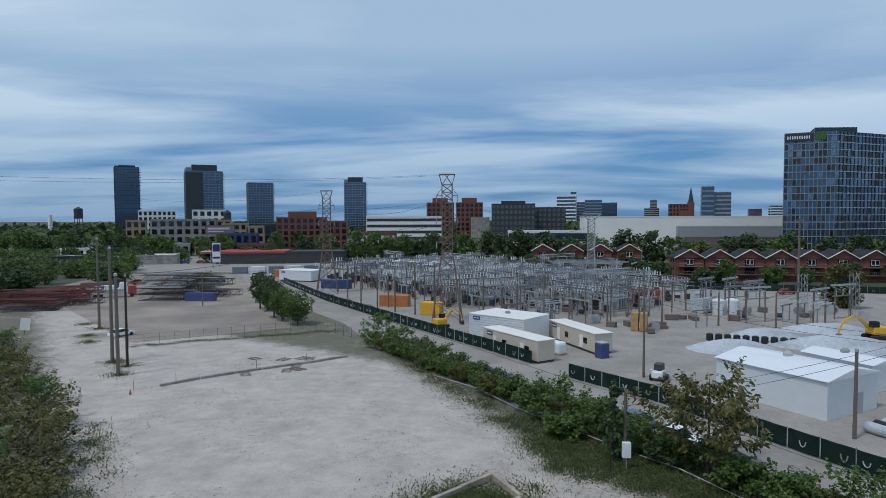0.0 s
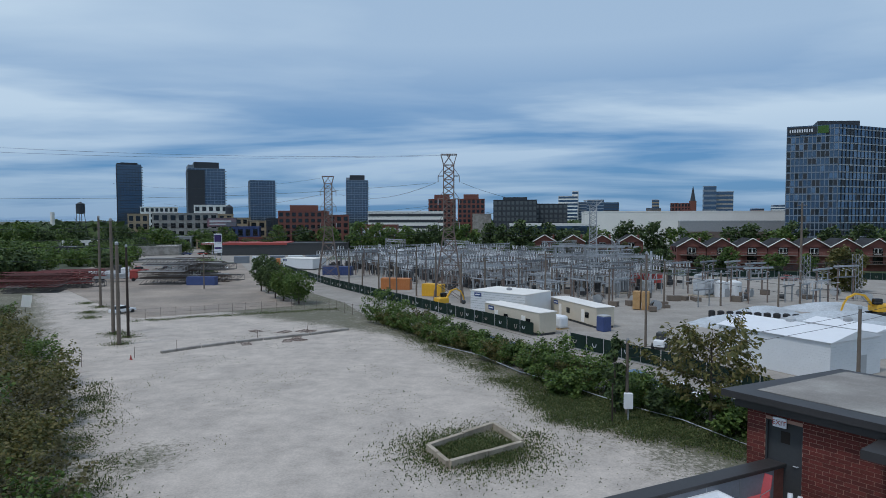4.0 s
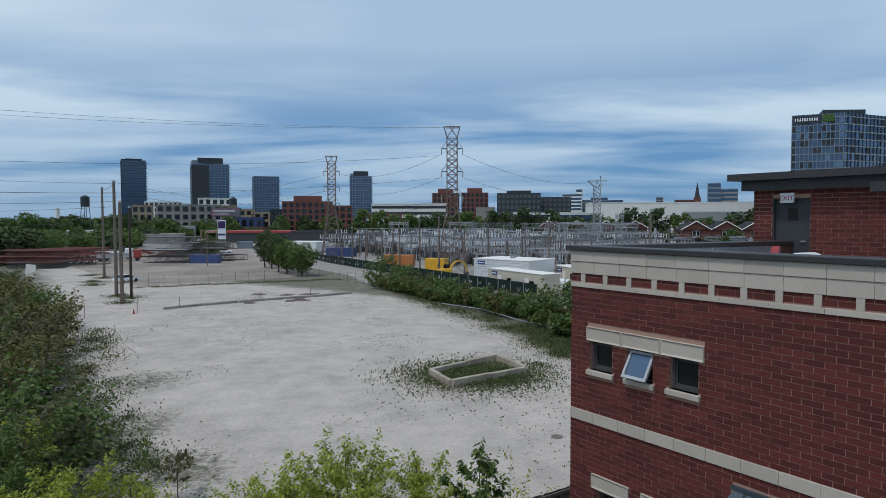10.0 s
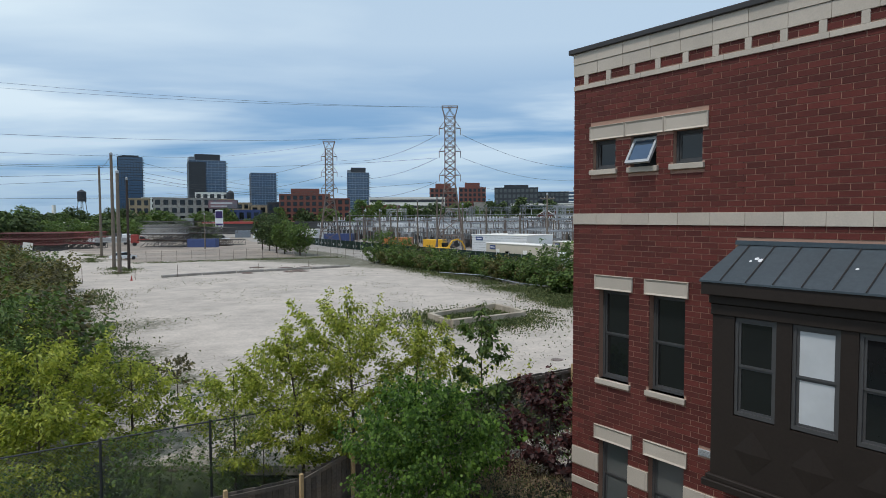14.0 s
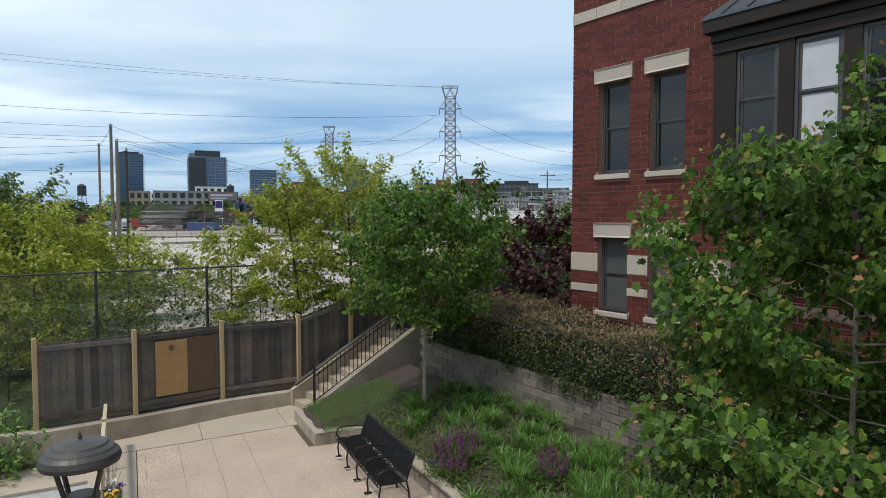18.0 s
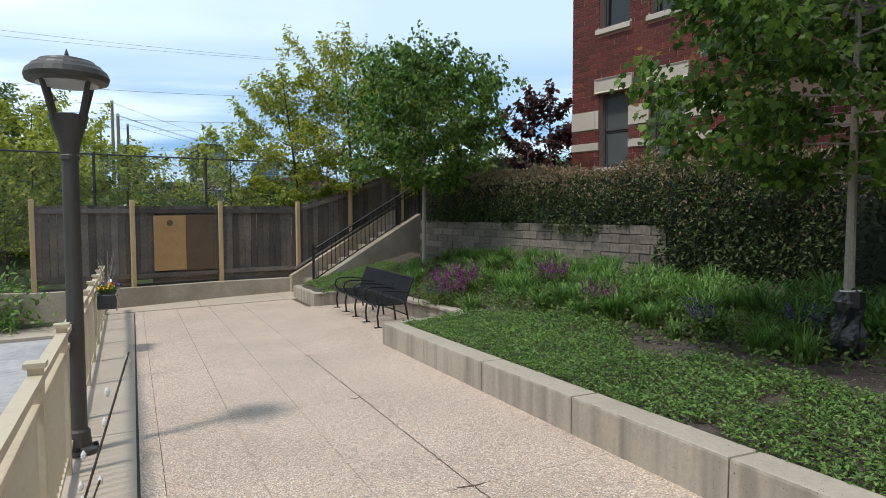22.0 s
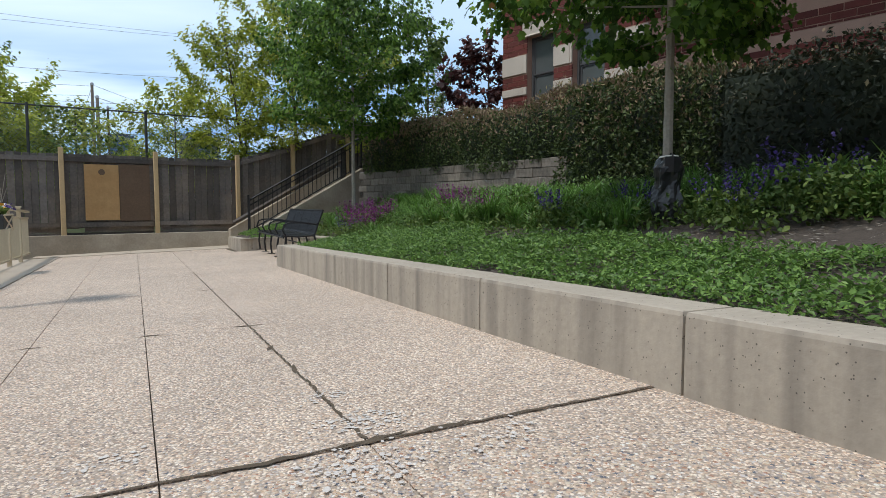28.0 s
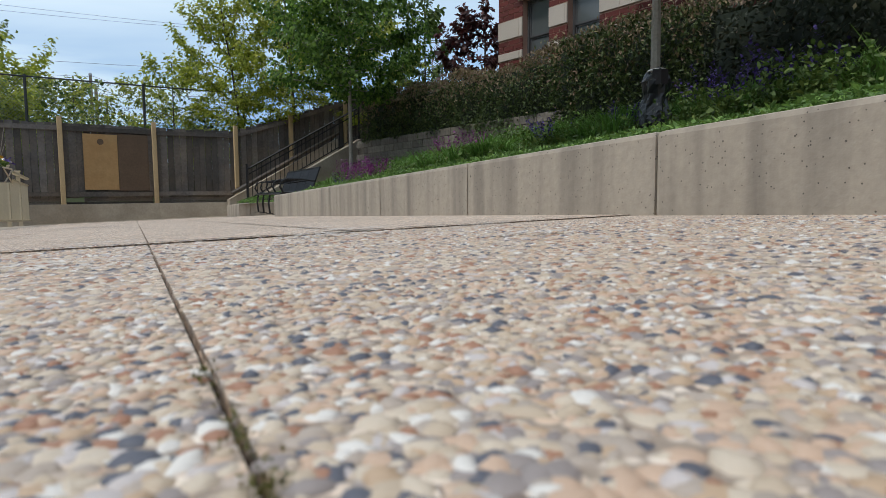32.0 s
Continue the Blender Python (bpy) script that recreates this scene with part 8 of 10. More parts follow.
for x, y, h, r, m in ((-80, 345, 13, 8, "leaf_mid"), (-63, 318, 9, 5, "tree_far"), (-36, 320, 9, 5, "tree_far"), (-20, 330, 11, 7, "leaf_mid"), (-45, 355, 11, 7, "tree_far"), (-205, 380, 9, 6, "leaf_mid")):
    far_tree(x, y, h, r, int(400 + x), m)
for i in range(34):
    f = rt.random()
    far_tree(-96 - 95 * f - rt.uniform(0, 34), 128 + 118 * f + rt.uniform(-8, 14), rt.uniform(6, 10), rt.uniform(4, 6.5), 330 + i, rt.choice(("tree_far", "leaf_mid", "leaf_mid")), count=800)
for i in range(16):
    far_tree(-240 + i * 9 + rt.uniform(-5, 5), 300 + rt.uniform(-12, 14), rt.uniform(6, 9), rt.uniform(4, 5.5), 370 + i, rt.choice(("tree_far", "leaf_mid")), count=600)
for i in range(30):
    dd, u = rt.uniform(205, 330), rt.uniform(-0.72, -0.50)
    far_tree(dd * u - 8, dd * 0.97, rt.uniform(4, 8), rt.uniform(4, 6.5), 430 + i, rt.choice(("tree_far", "leaf_mid", "leaf_mid")), count=420)
# the far wooded skyline, too many trees to count
rs = np.random.default_rng(5)
pts = []
for i in range(1500):
    a = rs.uniform(-0.66, 0.75)
    dd = rs.uniform(600, 1900)
    pts.append((math.sin(a) * dd, math.cos(a) * dd, rs.uniform(2, 9)))
far_wood = leaves("far_woods", [(p[0] + rs.uniform(-9, 9), p[1], p[2] * rs.uniform(0.2, 1.2)) for p in pts for _ in range(9)], 9.0, "clump", "tree_far", rs, 0.0, 0.8)
tagged(part("far_woods", far_wood, "tree_far"), "distant woods and street trees along the skyline", "woods", kind="stuff")
solo("river", prism([(-420, 330), (-330, 360), (-345, 400), (-460, 390)], 0.6, 1.3), "water", "grey water of a far river basin", "water", kind="structure")

# ---- poles, wires and towers ----
def pole(name, label, x, y, h, r, mat="wood_pole", arms=0, z=LOT, group=""):
    t = thing(name, label, "pole", pose(x, y, z), group)
    part("shaft", bar(bmesh.new(), (0, 0, -0.2), (0, 0, h), r, 10, r * 0.72), mat, t)
    part("cap", lathe(bmesh.new(), [(r * 0.9, h), (r * 0.9, h + 0.25), (r * 0.3, h + 0.4)], 8), "steel", t)
    for k in range(arms):
        part("crossarm", box(bmesh.new(), -1.3, -0.07, h - 0.7 - 1.1 * k, 1.3, 0.07, h - 0.55 - 1.1 * k), mat, t)
        for q in (-1.1, -0.5, 0.5, 1.1):
            part("insulator", lathe(bmesh.new(), [(0.05, h - 0.55 - 1.1 * k), (0.08, h - 0.45 - 1.1 * k), (0.04, h - 0.3 - 1.1 * k)], 8, (q, 0, 0)), "grey", t)
    return t


PG = "poles in the lot"
pole("wooden_pole", "tall grey wooden pole with a steel cap", -72.1, 119.2, 17.5, 0.26, group=PG)
pole("wooden_pole", "tall grey wooden pole carrying wires", -53.4, 91.7, 17.0, 0.27, group=PG)
pole("wooden_pole", "tall grey wooden pole standing in weeds", -47.9, 83.7, 13.8, 0.27, group=PG)
pole("wooden_pole", "dark creosoted pole standing in weeds", -49.6, 89.0, 13.2, 0.2, "wood_pole_dark", group=PG)
pole("wooden_pole", "short grey pole with a fuse box", -66, 152, 8.5, 0.16, group=PG)
pole("utility_pole", "grey utility pole beside the screened fence", 12.6, 112, 11.5, 0.17, "wood_pole", 1)
pole("utility_pole", "grey utility pole by the yard gate", 22.9, 85.4, 12.5, 0.17, "wood_pole", 0)
pole("utility_pole", "tall brown utility pole at the back of the yard", 84, 168, 21, 0.33, "wood_pole", 1)
pole("light_mast", "tall thin steel mast", 28.5, 150, 21, 0.16, "steel", 0)
pole("utility_pole", "grey utility pole by the white shed", 43.5, 66.0, 10.5, 0.2, "wood_pole", 0)
pole("utility_pole", "short grey pole by the white shed", 36.8, 62.5, 8.6, 0.2, "wood_pole", 0)
pole("utility_pole", "pole overgrown with vine", 13.4, 55.4, 6.6, 0.16, "wood_pole", 0)


def lattice_tower(x, y, h, w0, w1, rot, label, arms, mat="rust_steel", flare=0.77):
    """A transmission tower: four legs, braced bays, arms and a flared head."""
    t = thing("transmission_tower", label, "pylon", pose(x, y, LOT, 0, 0, rot))
    waist = h * 0.48

    def at(c, z):
        k = min(1, z / waist)
        w = w0 + (w1 - w0) * k
        return Vector((c[0] * w / 2, c[1] * w / 2, z))

    cs = ((-1, -1), (1, -1), (1, 1), (-1, 1))
    hz = h * 0.93
    for c in cs:
        part("leg", bars([(at(c, 0), at(c, waist), 0.13), (at(c, waist), at(c, hz), 0.10)]), mat, t)
    zs = [0, h * 0.13, h * 0.25, h * 0.35, h * 0.43] + [waist + (hz - waist) * k / 9 for k in range(10)]
    for za, zb in zip(zs, zs[1:]):
        for c, e in zip(cs, cs[1:] + cs[:1]):
            part("brace", bars([(at(c, za), at(e, zb), 0.055), (at(e, za), at(c, zb), 0.055), (at(c, zb), at(e, zb), 0.05)]), mat, t)
    for z in arms:
        for sx in (-1, 1):
            p = at((sx, 0), z)
            tip = Vector((sx * (w1 / 2 + w1 * 0.55), 0, z))
            part("arm", bars([(at((sx, -1), z), tip, 0.07), (at((sx, 1), z), tip, 0.07), (at((sx, 0), z + 1.6), tip, 0.05)]), mat, t)
            part("insulator", bars([(tip, tip + Vector((0, 0, -1.3)), 0.09)], 6), "grey", t)
    a = [Vector((sx * w1 * flare, sy * w1 / 2, h)) for sx, sy in cs]
    for c, q in zip(cs, a):
        part("head_brace", bars([(at(c, hz), q, 0.08), (at((-c[0], c[1]), hz), Vector((c[0] * w1 * 0.2, q.y, h)), 0.05)]), mat, t)
    part("head", bars([(a[0], a[1], 0.09), (a[2], a[3], 0.09), (a[0], a[3], 0.06), (a[1], a[2], 0.06)]), mat, t)
    return t


lattice_tower(-5.17, 132.2, 30.4, 6.4, 2.1, 3, "tall brown lattice transmission tower", (26.0, 21.3, 16.4))
lattice_tower(-41.4, 179, 29.2, 6.0, 2.1, 10, "brown lattice transmission tower", (25.0, 20.6, 16.0))
lattice_tower(34.3, 186, 22.4, 4.2, 1.9, -6, "lattice steel mast with a flared head in the switchyard", (), "steel", 1.4)


def wire(pts, r=0.03, label="thin dark overhead wire", sag=1.5, group="overhead wires"):
    a, b = Vector(pts[0]), Vector(pts[1])
    path = [a.lerp(b, i / 14) - Vector((0, 0, sag * 4 * (i / 14) * (1 - i / 14))) for i in range(15)]
    return solo("overhead_wire", tube(path, r, 4), "dark", label, "wire", group=group)


for k, z in enumerate((25.6, 20.9, 16.0)):
    wire(((-5.2 - 2.6, 132.2, z), (-41.4 + 2.2, 182, z - 0.3)), 0.035, sag=2.2)
    wire(((-41.4 - 2, 182, z - 0.3), (-150, 300, z)), 0.04, sag=3)
    wire(((-7.8, 132.2, z), (-120, 62, z - 2.0)), 0.03, sag=3.2)
    wire(((-2.6, 132.2, z), (34.3, 184, 23.0 - k * 3)), 0.035, sag=2.5)
wire(((-6.8, 132.2, 31.3), (-120, 60, 31)), 0.022, sag=2.4)
wire(((-3.6, 132.2, 31.3), (-120, 64, 30)), 0.022, sag=2.4)
wire(((-42.6, 182, 30.1), (-120, 206, 30)), 0.03, sag=2.4)
for z0, x1, y1, z1 in ((17.8, -130, 70, 22.5), (16.4, -130, 74, 20.2), (15.2, -130, 90, 17.0), (14.4, -130, 92, 14.8)):
    wire(((-53.4, 91.7, z0), (x1, y1, z1)), 0.028, sag=1.0)
for dx, dy, z0 in ((-53.4, 91.7, 18.0), (-47.9, 83.7, 14.8), (-49.6, 89.0, 14.4), (-53.4, 91.7, 16.4)):
    wire(((dx, dy, z0), (-43, 182, 14.5 + z0 * 0.1)), 0.026, sag=1.6)
wire(((-72.1, 119.2, 18.3), (-53.4, 91.7, 17.9)), 0.028, sag=0.4)
for z in (11.8, 10.9):
    wire(((12.6, 112, z), (22.9, 85.4, z + 0.6)), 0.025, sag=0.5)
    wire(((22.9, 85.4, z + 0.6), (43.5, 66, z - 1.4)), 0.025, sag=0.6)
for z in (7.0, 6.2):
    wire(((13.4, 55.4, z), (43.5, 66, z + 2.8)), 0.022, sag=0.5)

# ---- the gravel lot ----

ZG = LOT + 0.16          # top of the gravel
ZR = LOT + 0.21          # top of the road
ZY = LOT + 0.17          # top of the substation yard


def z_turn(a, b):
    return math.degrees(math.atan2(b[1] - a[1], b[0] - a[0]))


# old concrete bed in the gravel
ob = thing("concrete_bed", "old concrete frame of a planting bed with weeds", "planter")
cr_ = [(-3.1, 46.4), (-1.4, 43.2), (3.9, 47.4), (1.9, 51.6)]
for a, b in zip(cr_, cr_[1:] + cr_[:1]):
    L = math.dist(a, b)
    part("edge", boxes([(0.1, -0.17, -0.1, L / 2 - 0.02, 0.17, 0.62), (L / 2 + 0.02, -0.17, -0.1, L - 0.1, 0.17, 0.58)], 0.03), "concrete", ob, m=pose(a[0], a[1], ZG, 0, 0, z_turn(a, b)))
kb = thing("kerb_line", "broken line of low concrete kerbs in the gravel", "kerb")
KP = [(-39.6, 78.6), (-36, 82.5), (-32.5, 85.6), (-29.5, 88.0), (-24, 92), (-19, 96.5)]
for a, b in zip(KP, KP[1:]):
    part("kerb_stone", boxes([(0.1, -0.25, -0.1, math.dist(a, b) - 0.1, 0.25, 0.32)], 0.04), "concrete_grey", kb, m=pose(a[0], a[1], ZG, 0, 0, z_turn(a, b)))
rl = random.Random(6)
for i in range(9):
    x, y = -31 + rl.uniform(-3, 9), 88 + rl.uniform(-3, 9)
    p = thing("scrap_frame", "rusty flat frame lying in the gravel", "scrap", pose(x, y, ZG + 0.02, 0, 0, rl.uniform(0, 180)), "scrap in the gravel")
    part("frame", bars([((-1, -0.6, 0.05), (1, -0.6, 0.05), 0.05), ((-1, 0.6, 0.05), (1, 0.6, 0.05), 0.05)] + [((-1 + 0.5 * k, -0.6, 0.05), (-1 + 0.5 * k, 0.6, 0.05), 0.03) for k in range(5)]), "rust_steel", p)
solo("manhole_cover", lathe(bmesh.new(), [(0.32, 0), (0.32, 0.02), (0.27, 0.025)], 18), "rust_steel", "rusty round manhole cover in the gravel", "manhole", m=pose(4.58, 34.06, ZG))
cone = thing("traffic_cone", "red traffic cone lying in the gravel", "cone", pose(-41.4, 75, ZG))
part("cone", lathe(bmesh.new(), [(0.2, 0), (0.2, 0.03), (0.13, 0.04), (0.03, 0.6)], 10), "red", cone)
for i, (x, y, h) in enumerate(((-45, 71, 1.9), (-41.5, 76, 1.3), (-38, 79.8, 1.5), (-30.5, 88.5, 1.2), (-24.5, 93, 1.2))):
    solo("stake", bars([((0, 0, -0.1), (0, 0, h), 0.035)]), "rust_steel", "thin rusty steel stake in the gravel", "stake", m=pose(x, y, ZG), group="stakes in the gravel")
ub = thing("utility_box", "white electric meter box on a post", "utility box", pose(13.1, 53.6, LOT))
part("post", bars([((0, 0, -0.1), (0, 0, 1.8), 0.06)]), "steel", ub)
part("cabinet", boxes([(-0.35, -0.2, 1.4, 0.35, 0.2, 2.7)], 0.03), "white", ub)
part("pole", bars([((-1.4, -0.4, -0.1), (-1.4, -0.4, 3.6), 0.07)], 6), "wood_pole_dark", ub)
tgs = thing("tilted_sign", "pale notice board leaning at the lot edge", "sign", pose(-82, 112, ZG, 0, 8, 20))
part("board", box(bmesh.new(), -0.8, -0.05, 1.0, 0.8, 0.05, 3.2), "offwhite", tgs)
part("leg", bars([((0, 0.1, -0.2), (0, 0.1, 1.4), 0.07)]), "wood_pole", tgs)

# wire fence of the dirt yard
wf = thing("wire_fence", "sagging wire fence with thin steel posts round the yard", "fence")
WP = [(-57.5, 103.4), (-49, 107.8), (-41, 112.4), (-34, 117.2), (-27, 117.6), (-19.5, 109.5), (-14, 102)]
for a, b in zip(WP, WP[1:]):
    L = math.dist(a, b)
    k = max(2, round(L / 2.6))
    for i in range(k):
        x, y = a[0] + (b[0] - a[0]) * i / k, a[1] + (b[1] - a[1]) * i / k
        part("post", bars([((x, y, ZG - 0.1), (x, y, ZG + 2.0), 0.035)]), "rust_steel", wf)
    wires = bmesh.new()
    for h in (0.2, 0.7, 1.2, 1.85):
        bar(wires, (a[0], a[1], ZG + h), (b[0], b[1], ZG + h), 0.012, 3)
    part("wire", wires, "rust_steel", wf)

# weeds: tufts along edges and round the bed, too many to count
rw = np.random.default_rng(31)
wp = []


def weed_patch(x, y, rx, ry, n, h=0.35):
    for _ in range(n):
        a, r = rw.uniform(0, 6.28), abs(rw.normal(0, 0.55))
        wp.append((x + rx * r * math.cos(a), y + ry * r * math.sin(a), ZG + rw.uniform(-0.05, h * 0.5)))


weed_patch(0.3, 46.8, 5.4, 4.6, 14000, 0.45)
weed_patch(0.8, 47.3, 2.0, 2.0, 700, 0.8)
for i in range(40):
    f = i / 39
    weed_patch(7.5 - 19 * f + rw.uniform(-1.5, 0.5), 60 + 42 * f + rw.uniform(-3, 1), 2.8, 3.0, 130)
for i in range(14):
    weed_patch(9 + rw.uniform(-4, 3), 52 + i * 0.9 + rw.uniform(-3, 3), 2.2, 2.2, 200, 0.5)
for i in range(110):        # rough grass between the bed and the fence by the road
    f, g = rw.random(), rw.random()
    weed_patch(5.8 + 13.5 * f + (3.0 + 0.5 * f) * g, 54.5 - 8.5 * f + (9.5 - 3.0 * f) * g, 1.7, 1.7, 150, 0.6)
for i in range(26):
    f = i / 25
    weed_patch(-56 + 30 * f, 103.5 + 15 * f + rw.uniform(-1, 0.5), 1.6, 0.9, 70)
for i in range(30):
    f = i / 29
    weed_patch(-21 - 20 * f + rw.uniform(-1, 3.5), 32 + 30 * f + rw.uniform(-3, 2), 2.4, 2.4, 130, 0.4)
for x, y in ((-48, 84), (-53, 91.5), (-49.8, 89), (-72, 119), (-70, 112), (-66, 106), (-78, 124), (-72, 92), (-20, 33), (-17, 31), (-15, 29)):
    weed_patch(x, y, 2.2, 2.0, 330, 0.5)
for i in range(60):
    f = i / 59
    weed_patch(4.5 + 17 * f + rw.uniform(-2.5, 1.5), 66 - 18 * f + rw.uniform(-3.5, 2.5), 2.2, 2.2, 170, 0.5)
tagged(part("lot_weeds", leaves("lot_weeds", [(x + rw.normal(0, 0.35), y + rw.normal(0, 0.35), z) for x, y, z in wp for _ in range(2)], 0.17, "lozenge", "grass", rw, -0.7, 0.5), "grass"), "sparse green and straw weeds in the gravel", "weeds", kind="stuff")
st = []
for _ in range(9000):
    a = rw.random()
    x, y = -40 + 50 * a + rw.uniform(-10, 10), 75 - 40 * a + rw.uniform(-20, 30)
    if noise.noise(Vector((x * 0.11, y * 0.11, 9))) > 0.05:
        st.append((x, y, ZG + 0.01))
tagged(part("straw", leaves("straw", st, 0.13, "lozenge", "grass", rw, -0.3, 0.4), "grass"), "dry low weeds dotted over the gravel", "weeds", kind="stuff")

# brush along the far side of the lot and the line of scrub by the road
rt = random.Random(21)
EDGE = [(-90, 115), (-69, 93.5), (-52.5, 76.5), (-39.5, 60.5), (-32.5, 48.5), (-27.5, 40.5), (-20.5, 31.5), (-16, 26)]


def on_edge(f):
    k = f * (len(EDGE) - 1)
    i = min(int(k), len(EDGE) - 2)
    return Vector(EDGE[i]).lerp(Vector(EDGE[i + 1]), k - i)


for i in range(46):
    row = i % 3
    p = on_edge((i + 0.5) / 46 + rt.uniform(-0.008, 0.008)) + Vector((-0.8, -0.6)) * (2.2 + 5.0 * row + rt.uniform(-1.2, 1.0))
    h = rt.uniform(2.0, 3.4) + 0.9 * row
    leafy_tree("shrub", "olive and green scrub along the edge of the lot", (p.x, p.y, 0.9), h, rt.uniform(2.2, 3.2) + 0.5 * row, ("leaf_olive", "leaf_olive", "leaf_brown", "leaf_mid")[rt.randrange(4)], 500 + i, "clump", 0.22 if row == 0 else 0.30, 1900 if row == 0 else 1200, "bark_dark", 0.04, 0.03, 15, 5, (0, 0), 0.35, 0.75, 0.3, 0.26, category="shrub", group="scrub along the lot")
for i, (x, y, h, r, m) in enumerate(((-15.5, 106.5, 5.5, 2.6, "leaf_mid"), (-11.5, 101, 4.2, 2.2, "leaf_mid"), (-7.5, 96.5, 3.0, 1.9, "leaf_brown"), (-4.5, 92.5, 2.8, 1.7, "leaf_mid"), (-1.8, 87.5, 2.6, 1.7, "tree_far"), (0.6, 83.2, 2.4, 1.7, "leaf_mid"), (3.0, 78.6, 2.4, 1.8, "tree_far"), (5.0, 74.4, 2.4, 1.9, "leaf_mid"), (8.6, 66.5, 5.0, 3.0, "leaf_mid"), (7.0, 70.0, 3.2, 2.2, "leaf_mid"), (11.3, 63.2, 3.6, 2.6, "leaf_mid"), (9.0, 61.2, 2.2, 1.7, "leaf_mid"), (15.2, 58.4, 2.8, 2.2, "leaf_mid"), (17.0, 55.6, 2.4, 2.0, "tree_far"), (20.5, 50.2, 2.6, 2.0, "leaf_mid"), (23.5, 47.0, 2.4, 1.9, "leaf_mid"), (27.0, 44.0, 4.0, 2.8, "leaf_mid"))):
    leafy_tree("shrub", "green roadside scrub with vines", (x, y, LOT), h, r, m, 560 + i, "clump", 0.24, 1700, "bark_dark", 0.05, 0.04, 14, 5, (0, 0), 0.35, 0.7, 0.3, 0.24, category="shrub", group="scrub by the road")
for i in range(44):
    f = i / 43
    x, y = -16 + 42 * f + rt.uniform(-1.0, 0.8), 105 - 60.5 * f + rt.uniform(-1.0, 1.0)
    h = rt.uniform(1.3, 2.7)
    leafy_tree("shrub", "green roadside scrub with vines", (x, y, LOT + 0.1), h, h * rt.uniform(0.7, 0.95), rt.choice(("leaf_mid", "leaf_mid", "leaf_mid", "leaf_olive")), 700 + i, "clump", 0.22, 850, "bark_dark", 0.03, 0.03, 10, 4, (0, 0), 0.35, 0.7, 0.3, 0.2, category="shrub", group="scrub by the road")
hs = [(-4.0, 84.9), (1.4, 78.1), (5.8, 70.9), (10.5, 63.6), (15.1, 58.1), (18.0, 53.9), (20.8, 49.5), (24.0, 44.0)]
solo("barrier_hose", tube([(x - 0.6, y - 0.8, ZG + 0.28 + 0.25 * (i % 2)) for i, (x, y) in enumerate(hs)], 0.045, 6), "tarp", "long white pipe lying along the roadside scrub", "pipe")
leafy_tree("catalpa", "broad green tree with reddish new growth by the road", (19.6, 53.0, LOT), 8.6, 4.4, "leaf_olive", 590, "oval", 0.42, 3600, "bark_dark", 0.15, 0.22, 24, 6, (0, 0), 0.42, 0.55, 0.5, 0.2)
tree("vine_pole", "slim pole smothered in green vine", (12.4, 55.6, LOT), 7.4, 1.0, "tree_far", 591, "clump", 0.26, 1800, "bark_dark", 0.1, 0.05, 9, category="vine")
for i, (x, y, h, r, m) in enumerate(((-50.0, 147, 9.2, 2.7, "tree_far"), (-47.0, 143, 8.5, 2.8, "tree_far"), (-39.5, 130, 7.2, 3.4, "leaf_mid"), (-35.0, 125.5, 6.4, 3.6, "leaf_mid"), (-42.5, 134, 8.0, 3.2, "tree_far"), (-79, 182, 5.6, 4.6, "leaf_mid"))):
    tree("tree", "dark green tree at the corner of the yard", (x, y, LOT + 0.1), h, r, m, 600 + i, "clump", 0.30, 3000, "bark_dark", 0.16, 0.2, 12, group="trees at the yard corner")


# ---- stored steel in the yard ----
def truss(t, L, w, h, mat, x, y, z, rot, name="truss"):
    b = bmesh.new()
    n = max(3, round(L / w))
    for sy in (-w / 2, w / 2):
        for sz in (0, h):
            bar(b, (-L / 2, sy, sz), (L / 2, sy, sz), 0.09, 4)
    for i in range(n):
        x0, x1 = -L / 2 + i * L / n, -L / 2 + (i + 1) * L / n
        for sy in (-w / 2, w / 2):
            bar(b, (x0, sy, 0), (x1, sy, h), 0.055, 4)
            bar(b, (x1, sy, 0), (x1, sy, h), 0.05, 4)
        bar(b, (x0, -w / 2, h), (x1, w / 2, h), 0.05, 4)
    part(name, b, mat, t, m=pose(x, y, z, 0, 0, rot))


pile = thing("truss_stack", "stack of dark steel trusses in the dirt yard", "steel stack", pose(-76, 168, ZG))
for i in range(24):
    truss(pile, rl.uniform(9, 15), 2.0, 1.5, ("dark", "dark", "grey", "wood_pole_dark")[i % 4], rl.uniform(-6, 5), -7 + (i % 7) * 2.6, 0.1 + (i // 7) * 1.7, rl.uniform(-6, 6))
part("blue_bin", boxes([(2, -8.5, 0, 9.5, -6.3, 2.2)], 0.05), "blue", pile, "faded blue steel bin")
red = thing("truss_stack", "pile of rusty red steel trusses", "steel stack", pose(-103, 150, ZG, 0, 0, 12))
for i in range(24):
    truss(red, rl.uniform(10, 16), 1.8, 1.3, "oxide" if i > 7 else "dark", rl.uniform(-5, 4), -8 + (i % 8) * 2.3, 0.1 + (i // 8) * 1.35, rl.uniform(-5, 5))

